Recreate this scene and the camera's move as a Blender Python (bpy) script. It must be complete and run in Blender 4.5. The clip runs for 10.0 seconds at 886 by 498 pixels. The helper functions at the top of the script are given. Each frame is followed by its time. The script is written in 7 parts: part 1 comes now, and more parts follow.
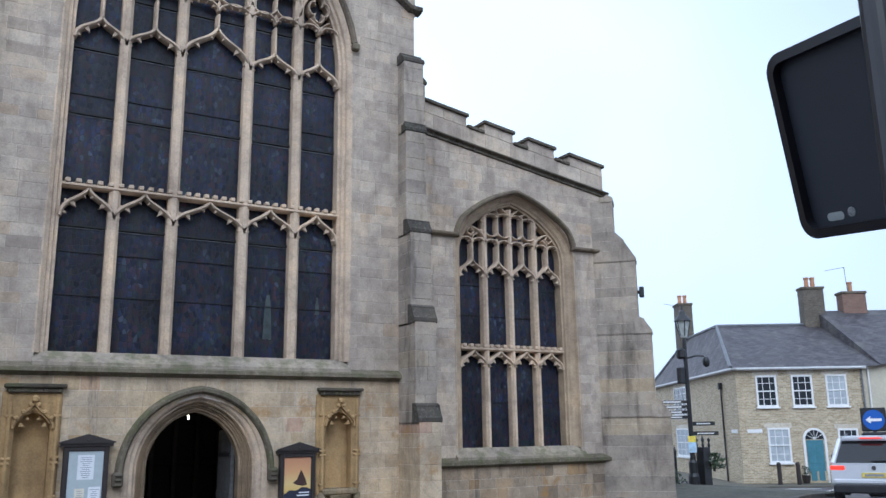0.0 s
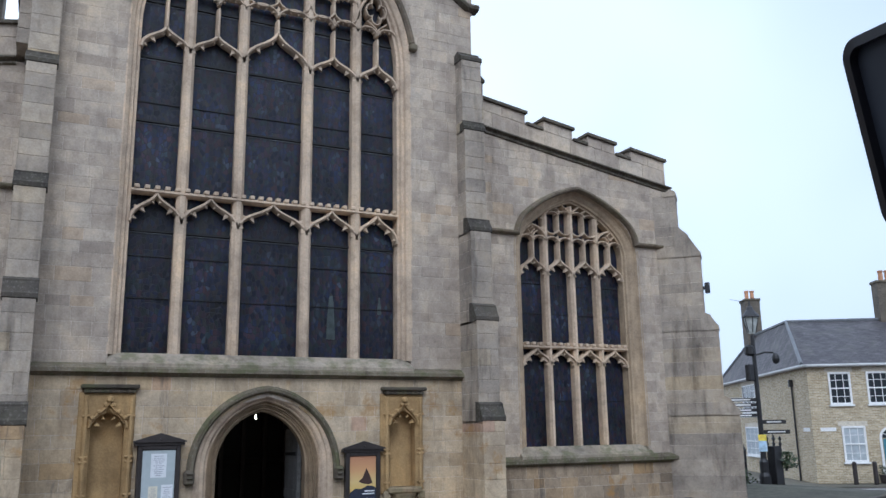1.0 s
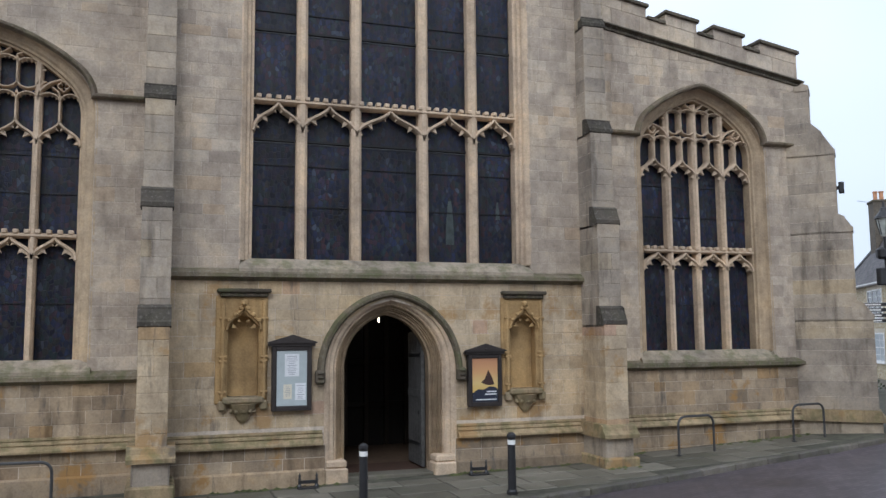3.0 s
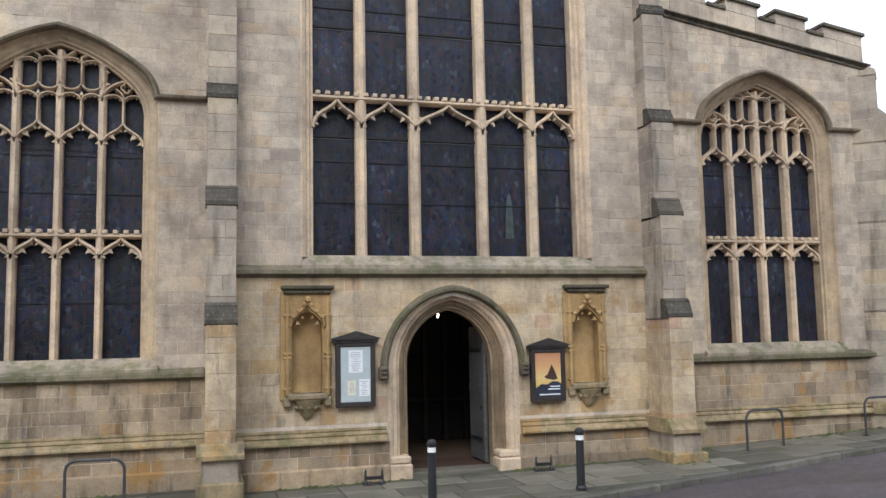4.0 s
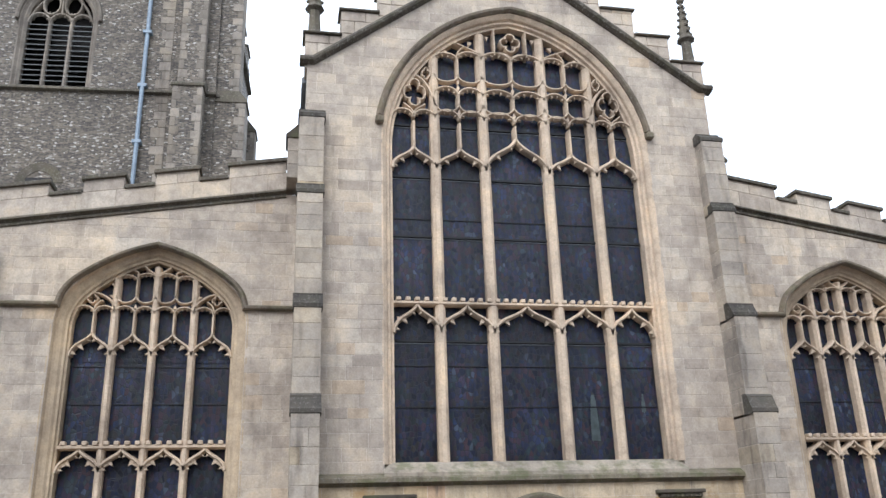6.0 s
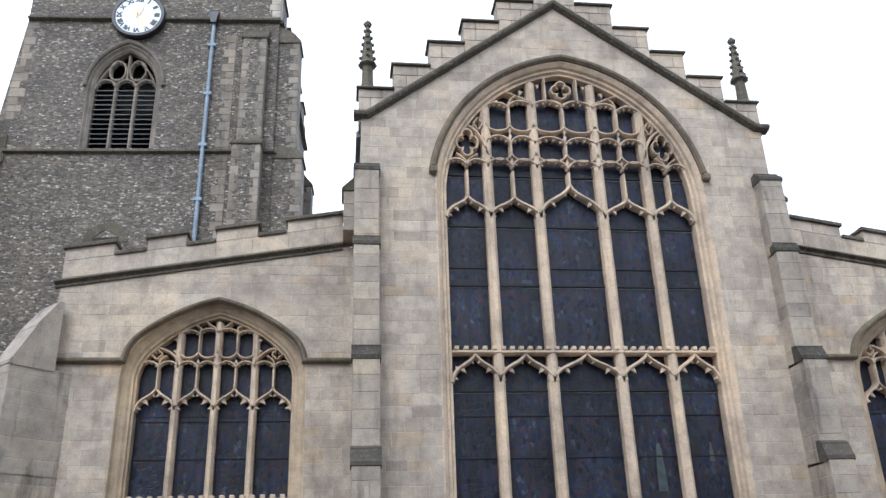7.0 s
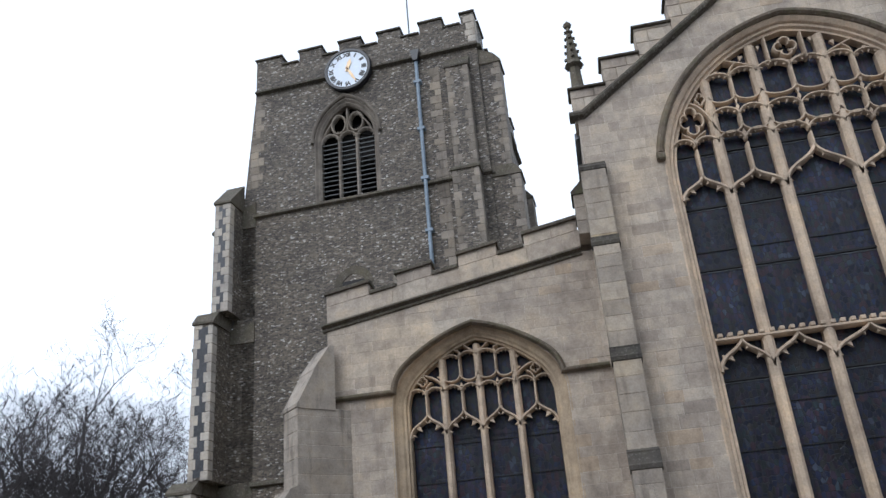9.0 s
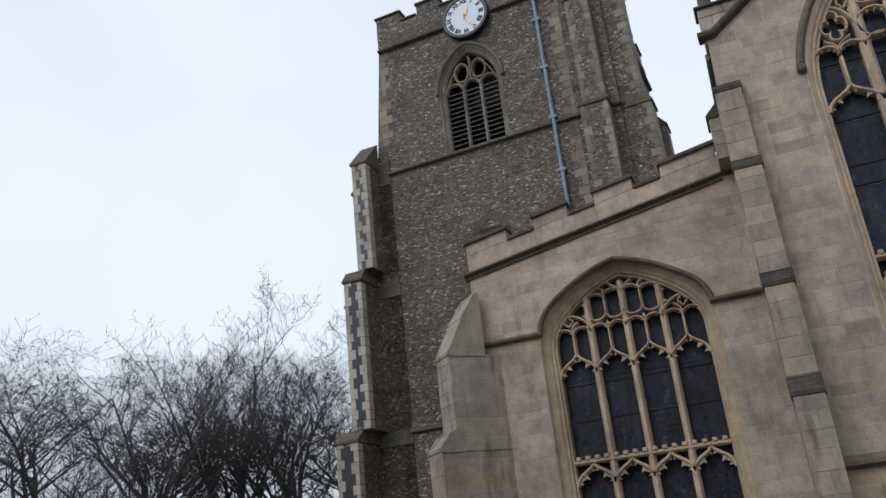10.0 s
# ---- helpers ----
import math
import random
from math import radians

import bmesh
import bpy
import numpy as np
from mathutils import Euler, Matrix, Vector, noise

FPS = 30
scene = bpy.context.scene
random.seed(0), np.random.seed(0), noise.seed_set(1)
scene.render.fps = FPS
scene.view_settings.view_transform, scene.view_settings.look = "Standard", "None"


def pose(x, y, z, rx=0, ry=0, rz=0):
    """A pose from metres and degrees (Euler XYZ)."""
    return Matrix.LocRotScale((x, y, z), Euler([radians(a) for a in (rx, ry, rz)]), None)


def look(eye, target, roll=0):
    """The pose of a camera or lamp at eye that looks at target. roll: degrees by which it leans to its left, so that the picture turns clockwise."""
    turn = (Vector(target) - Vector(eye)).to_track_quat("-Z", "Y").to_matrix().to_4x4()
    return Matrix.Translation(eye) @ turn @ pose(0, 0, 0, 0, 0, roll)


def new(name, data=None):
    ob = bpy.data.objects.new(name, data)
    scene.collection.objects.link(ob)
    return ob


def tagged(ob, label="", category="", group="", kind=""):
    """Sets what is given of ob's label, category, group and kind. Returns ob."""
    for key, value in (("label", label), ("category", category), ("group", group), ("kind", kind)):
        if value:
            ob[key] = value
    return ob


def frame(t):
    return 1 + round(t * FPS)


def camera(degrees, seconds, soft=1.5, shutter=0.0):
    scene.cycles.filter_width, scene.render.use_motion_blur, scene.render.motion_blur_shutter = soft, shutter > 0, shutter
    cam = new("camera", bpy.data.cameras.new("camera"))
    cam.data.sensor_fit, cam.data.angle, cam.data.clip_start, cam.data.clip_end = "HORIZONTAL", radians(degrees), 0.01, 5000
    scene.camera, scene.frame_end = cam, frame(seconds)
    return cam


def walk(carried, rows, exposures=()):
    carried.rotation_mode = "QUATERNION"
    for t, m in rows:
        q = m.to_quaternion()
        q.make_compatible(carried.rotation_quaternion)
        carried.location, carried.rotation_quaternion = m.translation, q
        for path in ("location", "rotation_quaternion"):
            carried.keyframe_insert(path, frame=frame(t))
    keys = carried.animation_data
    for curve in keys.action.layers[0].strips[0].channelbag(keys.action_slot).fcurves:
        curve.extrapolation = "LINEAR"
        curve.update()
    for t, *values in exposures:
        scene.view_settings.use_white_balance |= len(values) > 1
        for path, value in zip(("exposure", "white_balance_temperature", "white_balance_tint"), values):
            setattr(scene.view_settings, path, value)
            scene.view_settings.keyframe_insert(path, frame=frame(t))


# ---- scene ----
cam = camera(55.83, 10.0)
PATH = [
    (0.0, pose(-3.919, -15.596, 1.962, 102.31, 0.79, -29.83)),
    (0.5, pose(-3.921, -15.588, 1.966, 102.83, 1.00, -28.03)),
    (1.0, pose(-3.928, -15.577, 1.964, 102.29, 0.86, -25.63)),
    (1.5, pose(-3.958, -15.552, 1.958, 101.09, 0.64, -23.62)),
    (2.0, pose(-4.008, -15.512, 1.948, 99.45, 0.39, -21.87)),
    (2.5, pose(-4.060, -15.477, 1.942, 97.60, 0.20, -20.15)),
    (3.8, pose(-4.436, -15.175, 1.952, 94.82, 1.07, -16.22)),
    (4.0, pose(-4.495, -15.153, 1.955, 95.67, 1.11, -15.64)),
    (4.5, pose(-4.553, -15.144, 1.976, 98.98, 1.67, -14.01)),
    (5.0, pose(-4.563, -15.157, 1.997, 102.79, 2.06, -12.49)),
    (5.5, pose(-4.641, -15.079, 2.003, 106.21, 2.01, -11.61)),
    (5.7, pose(-4.658, -15.113, 2.005, 107.60, 1.91, -11.19)),
    (6.8, pose(-4.710, -15.168, 2.019, 112.38, 1.56, -7.79)),
    (7.0, pose(-4.685, -15.141, 2.026, 112.81, 1.75, -6.48)),
    (7.5, pose(-4.745, -15.167, 2.032, 113.84, 2.49, -2.43)),
    (8.0, pose(-4.831, -15.149, 2.050, 114.69, 3.38, 2.12)),
    (8.5, pose(-4.910, -15.006, 2.070, 115.19, 3.87, 6.22)),
    (9.0, pose(-4.992, -15.062, 2.062, 114.37, 4.55, 11.31)),
    (9.5, pose(-4.973, -15.091, 2.058, 112.95, 5.11, 16.67)),
    (10.0, pose(-4.936, -15.209, 2.060, 111.43, 5.83, 22.05)),
]
walk(cam, PATH, exposures=[(0.0, -0.28, 5130, 10), (1.5, -0.50, 5380, 10), (2.5, -0.53, 5560, 10), (4.0, 0.03, 5900, 10), (5.5, 0.32, 5740, 10), (7.0, 0.08, 5520, 10), (8.5, -0.16, 5520, 10), (9.2, -0.64, 5640, 10), (10.0, -0.99, 5830, 10)])

# ---- light ----
world = bpy.data.worlds.new("overcast")
scene.world = world
world.use_nodes = True
wn, wl = world.node_tree.nodes, world.node_tree.links
wn.clear()
w_out = wn.new("ShaderNodeOutputWorld")
w_bg = wn.new("ShaderNodeBackground")
w_sky = wn.new("ShaderNodeTexSky")
w_sky.sky_type = "NISHITA"
w_sky.sun_disc = False
w_sky.sun_elevation = radians(38)
w_sky.sun_rotation = radians(205)
w_sky.air_density, w_sky.dust_density = 1.2, 4.0
w_gain = wn.new("ShaderNodeMix")
w_gain.data_type, w_gain.blend_type = "RGBA", "MULTIPLY"
w_gain.inputs[0].default_value = 1.0
wl.new(w_sky.outputs[0], w_gain.inputs[6])
w_gain.inputs[7].default_value = (0.10, 0.10, 0.10, 1)
w_co = wn.new("ShaderNodeTexCoord")
w_noise = wn.new("ShaderNodeTexNoise")
w_noise.inputs["Scale"].default_value = 1.6
w_noise.inputs["Detail"].default_value = 3.0
wl.new(w_co.outputs["Generated"], w_noise.inputs["Vector"])
w_ramp = wn.new("ShaderNodeValToRGB")
w_ramp.color_ramp.elements[0].position, w_ramp.color_ramp.elements[0].color = 0.08, (0.72, 0.775, 0.825, 1)
w_ramp.color_ramp.elements[1].position, w_ramp.color_ramp.elements[1].color = 0.72, (1.38, 1.39, 1.40, 1)
w_dir = wn.new("ShaderNodeSeparateXYZ")
wl.new(w_co.outputs["Generated"], w_dir.inputs[0])
w_pos = wn.new("ShaderNodeMath")
w_pos.operation = "MAXIMUM"
w_pos.inputs[1].default_value = -0.5
wl.new(w_dir.outputs[0], w_pos.inputs[0])
w_fac = wn.new("ShaderNodeMath")
w_fac.operation = "MULTIPLY_ADD"
w_fac.inputs[1].default_value = -0.38
wl.new(w_pos.outputs[0], w_fac.inputs[0])
wl.new(w_noise.outputs["Fac"], w_fac.inputs[2])
wl.new(w_fac.outputs[0], w_ramp.inputs[0])
w_mix = wn.new("ShaderNodeMix")
w_mix.data_type = "RGBA"
w_mix.inputs[0].default_value = 0.86
wl.new(w_gain.outputs[2], w_mix.inputs[6])
wl.new(w_ramp.outputs[0], w_mix.inputs[7])
wl.new(w_mix.outputs[2], w_bg.inputs[0])
w_bg.inputs[1].default_value = 1.5
wl.new(w_bg.outputs[0], w_out.inputs[0])

sun = new("sun", bpy.data.lights.new("sun", "SUN"))
sun.data.energy, sun.data.angle, sun.data.color = 1.3, radians(25), (1.0, 0.96, 0.9)
sun.matrix_world = look((-12, -30, 32), (0, 0, 5))


# ---- materials ----
def material(name, rough=0.8, metal=0.0):
    m = bpy.data.materials.new(name)
    m.use_nodes = True
    b = m.node_tree.nodes["Principled BSDF"]
    b.inputs["Roughness"].default_value, b.inputs["Metallic"].default_value = rough, metal
    return m, m.node_tree.nodes, m.node_tree.links, b


def node(nodes, kind, **values):
    n = nodes.new(kind)
    for key, v in values.items():
        n.inputs[key].default_value = v
    return n


def ramp(nodes, links, source, stops):
    r = nodes.new("ShaderNodeValToRGB")
    e = r.color_ramp.elements
    while len(e) < len(stops):
        e.new(0.5)
    for k, (pos, col) in zip(e, stops):
        k.position, k.color = pos, (*col, 1)
    links.new(source, r.inputs[0])
    return r.outputs[0]


def mixed(nodes, links, a, b, fac, how="MIX"):
    m = nodes.new("ShaderNodeMix")
    m.data_type, m.blend_type = "RGBA", how
    for k, v in ((6, a), (7, b), (0, fac)):
        if isinstance(v, (int, float)):
            m.inputs[k].default_value = v
        elif isinstance(v, tuple):
            m.inputs[k].default_value = (*v, 1)
        else:
            links.new(v, m.inputs[k])
    return m.outputs[2]


def maths(nodes, links, op, a, b=0.0):
    m = nodes.new("ShaderNodeMath")
    m.operation = op
    for k, v in ((0, a), (1, b)):
        if isinstance(v, (int, float)):
            m.inputs[k].default_value = v
        else:
            links.new(v, m.inputs[k])
    return m.outputs[0]


def place(nodes, links, scale=(1, 1, 1)):
    g = nodes.new("ShaderNodeNewGeometry")
    mp = nodes.new("ShaderNodeMapping")
    mp.inputs["Scale"].default_value = scale
    links.new(g.outputs["Position"], mp.inputs["Vector"])
    return mp.outputs[0], g


def bumped(nodes, links, bsdf, height, strength=0.3, distance=0.02):
    b = nodes.new("ShaderNodeBump")
    b.inputs["Strength"].default_value, b.inputs["Distance"].default_value = strength, distance
    links.new(height, b.inputs["Height"])
    links.new(b.outputs[0], bsdf.inputs["Normal"])


def noise_tex(nodes, links, vec, scale, detail=4.0, rough=0.6):
    n = node(nodes, "ShaderNodeTexNoise", Scale=scale, Detail=detail, Roughness=rough)
    links.new(vec, n.inputs["Vector"])
    return n.outputs["Fac"]


def stone(name, tones, stain=0.5, rough=0.85, moss=0.0, grain=1.0, rust=0.0, lichen=0.0):
    """Limestone: a tone for each block, blotches, rain streaks and fine grain."""
    m, n, l, b = material(name, rough)
    vec, g = place(n, l)
    oi = n.new("ShaderNodeObjectInfo")
    pick = maths(n, l, "FRACT", maths(n, l, "ADD", oi.outputs["Random"], g.outputs["Random Per Island"]))
    col = ramp(n, l, pick, tones)
    col = mixed(n, l, col, (0.88, 0.855, 0.865), 1.0, "MULTIPLY")
    b.inputs["Specular IOR Level"].default_value = 0.22
    mid = noise_tex(n, l, vec, 4.5, 6.0, 0.65)
    col = mixed(n, l, col, ramp(n, l, mid, [(0.33, (0.74, 0.72, 0.70)), (0.52, (1.0, 1.0, 1.0)), (0.72, (1.15, 1.10, 1.0))]), 0.7, "MULTIPLY")
    blot = noise_tex(n, l, vec, 1.3, 5.0)
    col = mixed(n, l, col, ramp(n, l, blot, [(0.32, (0.62, 0.62, 0.64)), (0.55, (1.0, 1.0, 1.0)), (0.75, (1.12, 1.06, 0.94))]), 0.75, "MULTIPLY")
    wide = noise_tex(n, l, vec, 0.42, 6.0, 0.62)
    col = mixed(n, l, col, ramp(n, l, wide, [(0.36, (0.74, 0.73, 0.72)), (0.50, (0.98, 0.98, 0.97)), (0.66, (1.12, 1.08, 0.99))]), 0.8, "MULTIPLY")
    svec, _ = place(n, l, (3.6, 3.6, 0.6))
    streak = noise_tex(n, l, svec, 1.0, 3.0)
    col = mixed(n, l, col, ramp(n, l, streak, [(0.30, (0.38, 0.37, 0.37)), (0.46, (1, 1, 1))]), stain, "MULTIPLY")
    fine = noise_tex(n, l, vec, 28.0 * grain, 6.0, 0.7)
    col = mixed(n, l, col, ramp(n, l, fine, [(0.3, (0.76, 0.75, 0.74)), (0.6, (1.06, 1.06, 1.06))]), 0.8, "MULTIPLY")
    if rust:
        ru = noise_tex(n, l, vec, 1.1, 7.0, 0.68)
        col = mixed(n, l, col, (0.34, 0.20, 0.075), maths(n, l, "MULTIPLY", ramp(n, l, ru, [(0.56, (0, 0, 0)), (0.63, (1, 1, 1))]), rust))
        gr = noise_tex(n, l, svec, 0.8, 6.0, 0.7)
        col = mixed(n, l, col, (0.10, 0.092, 0.085), maths(n, l, "MULTIPLY", ramp(n, l, gr, [(0.58, (0, 0, 0)), (0.68, (1, 1, 1))]), rust))
    if lichen:
        li = noise_tex(n, l, vec, 17.0, 4.0, 0.7)
        col = mixed(n, l, col, (0.34, 0.32, 0.27), maths(n, l, "MULTIPLY", ramp(n, l, li, [(0.55, (0, 0, 0)), (0.63, (1, 1, 1))]), lichen))
    if moss:
        mo = noise_tex(n, l, vec, 3.7, 6.0)
        col = mixed(n, l, col, (0.10, 0.11, 0.045), maths(n, l, "MULTIPLY", ramp(n, l, mo, [(0.46, (0, 0, 0)), (0.62, (1, 1, 1))]), moss))
    l.new(col, b.inputs["Base Color"])
    bumped(n, l, b, fine, 0.35, 0.02)
    return m


ASHLAR = [(0.0, (0.46, 0.40, 0.325)), (0.12, (0.51, 0.445, 0.36)), (0.35, (0.545, 0.478, 0.385)), (0.6, (0.57, 0.498, 0.398)), (0.80, (0.60, 0.525, 0.415)),
          (0.92, (0.645, 0.575, 0.465)), (0.97, (0.58, 0.475, 0.345))]
WARM = [(0.0, (0.504, 0.410, 0.273)), (0.12, (0.578, 0.475, 0.323)), (0.4, (0.620, 0.520, 0.360)), (0.65, (0.662, 0.555, 0.392)), (0.80, (0.609, 0.490, 0.310)),
        (0.90, (0.694, 0.590, 0.420)), (0.95, (0.578, 0.430, 0.237)), (0.98, (0.589, 0.430, 0.310))]
m_ashlar = stone("ashlar_limestone", ASHLAR, 0.35)
m_warm = stone("warm_limestone", WARM, 0.45, rust=0.7)
m_sill = stone("mossy_sill_stone", [(0, (0.40, 0.36, 0.28)), (1, (0.50, 0.44, 0.35))], 0.6, moss=0.6)
m_brown = stone("brown_moulded_stone", [(0, (0.350, 0.270, 0.175)), (1, (0.433, 0.340, 0.225))], 0.5)
m_mortar = stone("lime_mortar", [(0, (0.66, 0.59, 0.49)), (1, (0.74, 0.67, 0.56))], 0.3)
m_dress = stone("dressed_limestone", [(0, (0.672, 0.550, 0.401)), (1, (0.757, 0.620, 0.454))], 0.25)
m_jamb = stone("warm_jamb_stone", [(0, (0.536, 0.430, 0.290)), (1, (0.618, 0.500, 0.340))], 0.4)
m_carved = stone("ochre_carved_stone", [(0, (0.46, 0.32, 0.15)), (1, (0.54, 0.38, 0.18))], 0.45)
m_weather = stone("weathered_stone", [(0, (0.085, 0.075, 0.058)), (1, (0.15, 0.13, 0.10))], 0.7, moss=0.45)
m_string = stone("mossy_string_stone", [(0, (0.17, 0.15, 0.105)), (1, (0.25, 0.22, 0.16))], 0.7, moss=0.6, lichen=0.35)
m_cap = stone("black_lichened_cap", [(0, (0.055, 0.05, 0.042)), (1, (0.11, 0.10, 0.085))], 0.8, moss=0.1, grain=0.7, lichen=0.22)
m_hood = stone("mossy_hood_stone", [(0, (0.17, 0.14, 0.105)), (1, (0.25, 0.21, 0.155))], 0.7, moss=0.3, lichen=0.3)
m_coping = stone("dark_coping_stone", [(0, (0.11, 0.097, 0.076)), (1, (0.17, 0.15, 0.115))], 0.6, moss=0.15, lichen=0.35)


def flint_material():
    m, n, l, b = material("flint_rubble", 0.6)
    vec, g = place(n, l, (1, 1, 2.2))
    wob = node(n, "ShaderNodeTexNoise", Scale=3.0, Detail=2.0)
    l.new(vec, wob.inputs["Vector"])
    wv = mixed(n, l, vec, wob.outputs["Color"], 0.04)
    v = node(n, "ShaderNodeTexVoronoi", Scale=11.0)
    l.new(wv, v.inputs["Vector"])
    e = node(n, "ShaderNodeTexVoronoi", Scale=11.0)
    e.feature = "DISTANCE_TO_EDGE"
    l.new(wv, e.inputs["Vector"])
    sep = n.new("ShaderNodeSeparateColor")
    l.new(v.outputs["Color"], sep.inputs[0])
    col = ramp(n, l, sep.outputs[0], [(0.0, (0.05, 0.045, 0.04)), (0.3, (0.10, 0.085, 0.068)), (0.6, (0.16, 0.135, 0.105)), (0.82, (0.24, 0.205, 0.16)), (0.92, (0.30, 0.275, 0.24)), (1.0, (0.62, 0.60, 0.56))])
    joint = ramp(n, l, e.outputs["Distance"], [(0.02, (0, 0, 0)), (0.09, (1, 1, 1))])
    col = mixed(n, l, (0.15, 0.125, 0.095), col, joint)
    big = noise_tex(n, l, vec, 0.5, 4.0)
    col = mixed(n, l, col, ramp(n, l, big, [(0.35, (0.68, 0.65, 0.62)), (0.65, (1.22, 1.16, 1.08))]), 0.9, "MULTIPLY")
    l.new(col, b.inputs["Base Color"])
    bumped(n, l, b, joint, 0.8, 0.05)
    return m


m_flint = flint_material()


def glass_material(name, tint, gloss=0.22):
    """Old leaded stained glass seen from outside: dark, uneven, with a dull sheen."""
    m, n, l, b = material(name, gloss)
    b.inputs["Specular IOR Level"].default_value = 0.27
    vec, g = place(n, l)
    cell, _ = place(n, l, (1.25, 1.25, 0.8))
    v = node(n, "ShaderNodeTexVoronoi", Scale=11.0)
    l.new(cell, v.inputs["Vector"])
    e = node(n, "ShaderNodeTexVoronoi", Scale=11.0)
    e.feature = "DISTANCE_TO_EDGE"
    l.new(cell, e.inputs["Vector"])
    sep = n.new("ShaderNodeSeparateColor")
    l.new(v.outputs["Color"], sep.inputs[0])
    col = ramp(n, l, sep.outputs[0], [(0.0, (0.005, 0.006, 0.011)), (0.25, (0.014, 0.017, 0.030)), (0.42, (0.034, 0.016, 0.015)), (0.58, (0.012, 0.020, 0.038)), (0.72, (0.024, 0.020, 0.014)), (0.88, (0.014, 0.024, 0.022)), (1.0, (0.040, 0.044, 0.050))])
    big = noise_tex(n, l, vec, 0.9, 3.0)
    col = mixed(n, l, col, ramp(n, l, big, [(0.35, (0.50, 0.53, 0.68)), (0.65, (1.4, 1.5, 2.0))]), 1.0, "MULTIPLY")
    run, _ = place(n, l, (9.0, 9.0, 1.1))
    col = mixed(n, l, col, ramp(n, l, noise_tex(n, l, run, 1.0, 4.0), [(0.38, (0.6, 0.6, 0.65)), (0.6, (1.3, 1.3, 1.3))]), 0.9, "MULTIPLY")
    lead = ramp(n, l, e.outputs["Distance"], [(0.025, (0, 0, 0)), (0.07, (1, 1, 1))])
    col = mixed(n, l, tint, col, lead)
    l.new(col, b.inputs["Base Color"])
    fine = noise_tex(n, l, vec, 14.0, 4.0)
    hgt = mixed(n, l, lead, fine, 0.6)
    bumped(n, l, b, hgt, 0.35, 0.02)
    l.new(ramp(n, l, noise_tex(n, l, vec, 6.0, 3.0), [(0.3, (gloss, gloss, gloss)), (0.7, (gloss + 0.25,) * 3)]), b.inputs["Roughness"])
    return m


m_glass = glass_material("stained_glass", (0.016, 0.017, 0.021), 0.28)


def plain(name, col, rough=0.6, metal=0.0, spread=0.25, scale=9.0, bump=0.1):
    m, n, l, b = material(name, rough, metal)
    vec, g = place(n, l)
    a = noise_tex(n, l, vec, scale, 5.0)
    c = noise_tex(n, l, vec, scale * 0.12, 3.0)
    lo, hi = 1 - spread, 1 + spread
    out = mixed(n, l, col, ramp(n, l, a, [(0.3, (lo, lo, lo)), (0.7, (hi, hi, hi))]), 1.0, "MULTIPLY")
    out = mixed(n, l, out, ramp(n, l, c, [(0.3, (lo, lo, lo)), (0.7, (hi, hi, hi))]), 0.7, "MULTIPLY")
    l.new(out, b.inputs["Base Color"])
    bumped(n, l, b, a, bump, 0.01)
    return m


m_iron = plain("black_painted_iron", (0.018, 0.018, 0.02), 0.42, 0.0)
m_steel = plain("dark_powder_coated_steel", (0.05, 0.05, 0.052), 0.45)
m_bar = plain("blackened_iron_bar", (0.006, 0.006, 0.007), 0.7)
m_board = plain("dark_stained_oak", (0.028, 0.022, 0.02), 0.5)
m_lead = plain("grey_lead", (0.15, 0.16, 0.17), 0.55)
# near black: interior shade of lobby and tower openings put into the colour
m_dark = plain("interior_gloom_dark", (0.014, 0.011, 0.009), 0.7)
m_white = plain("white_paint", (0.78, 0.78, 0.76), 0.5, spread=0.06)


# ---- mesh tools ----
def link_mesh(name, bm, mat, parent=None, label="", recalc=True):
    if recalc:
        bmesh.ops.recalc_face_normals(bm, faces=bm.faces)
    me = bpy.data.meshes.new(name)
    bm.to_mesh(me)
    bm.free()
    me.materials.append(mat)
    ob = new(name, me)
    if parent:
        ob.parent = parent
    if label:
        ob["label"] = label
    return ob


def part(name, bm, mat, parent, label=""):
    return link_mesh(name, bm, mat, parent, label)


def thing(name, label, category, group="", kind="", at=(0, 0, 0)):
    ob = new(name)
    ob.location = at
    return tagged(ob, label, category, group, kind)


def box(bm, x0, x1, y0, y1, z0, z1, bevel=0.0):
    r = bmesh.ops.create_cube(bm, size=1.0, matrix=Matrix.LocRotScale(((x0 + x1) / 2, (y0 + y1) / 2, (z0 + z1) / 2), None, (abs(x1 - x0), abs(y1 - y0), abs(z1 - z0))))
    if bevel:
        es = {e for v in r["verts"] for e in v.link_edges}
        bmesh.ops.bevel(bm, geom=list(es), offset=bevel, segments=1, affect="EDGES")
    return bm


def boxed(*args, bevel=0.0):
    return box(bmesh.new(), *args, bevel=bevel)


def prism(bm, pts, y0, y1, swap=None):
    """A flat outline in x and z, drawn out from y0 to y1; swap turns (x, y, z) into another place."""
    f = swap or (lambda p: p)
    a = [bm.verts.new(f((x, y0, z))) for x, z in pts]
    b = [bm.verts.new(f((x, y1, z))) for x, z in pts]
    bm.faces.new(a)
    bm.faces.new(b[::-1])
    k = len(pts)
    for i in range(k):
        bm.faces.new((a[i], b[i], b[(i + 1) % k], a[(i + 1) % k]))
    return bm


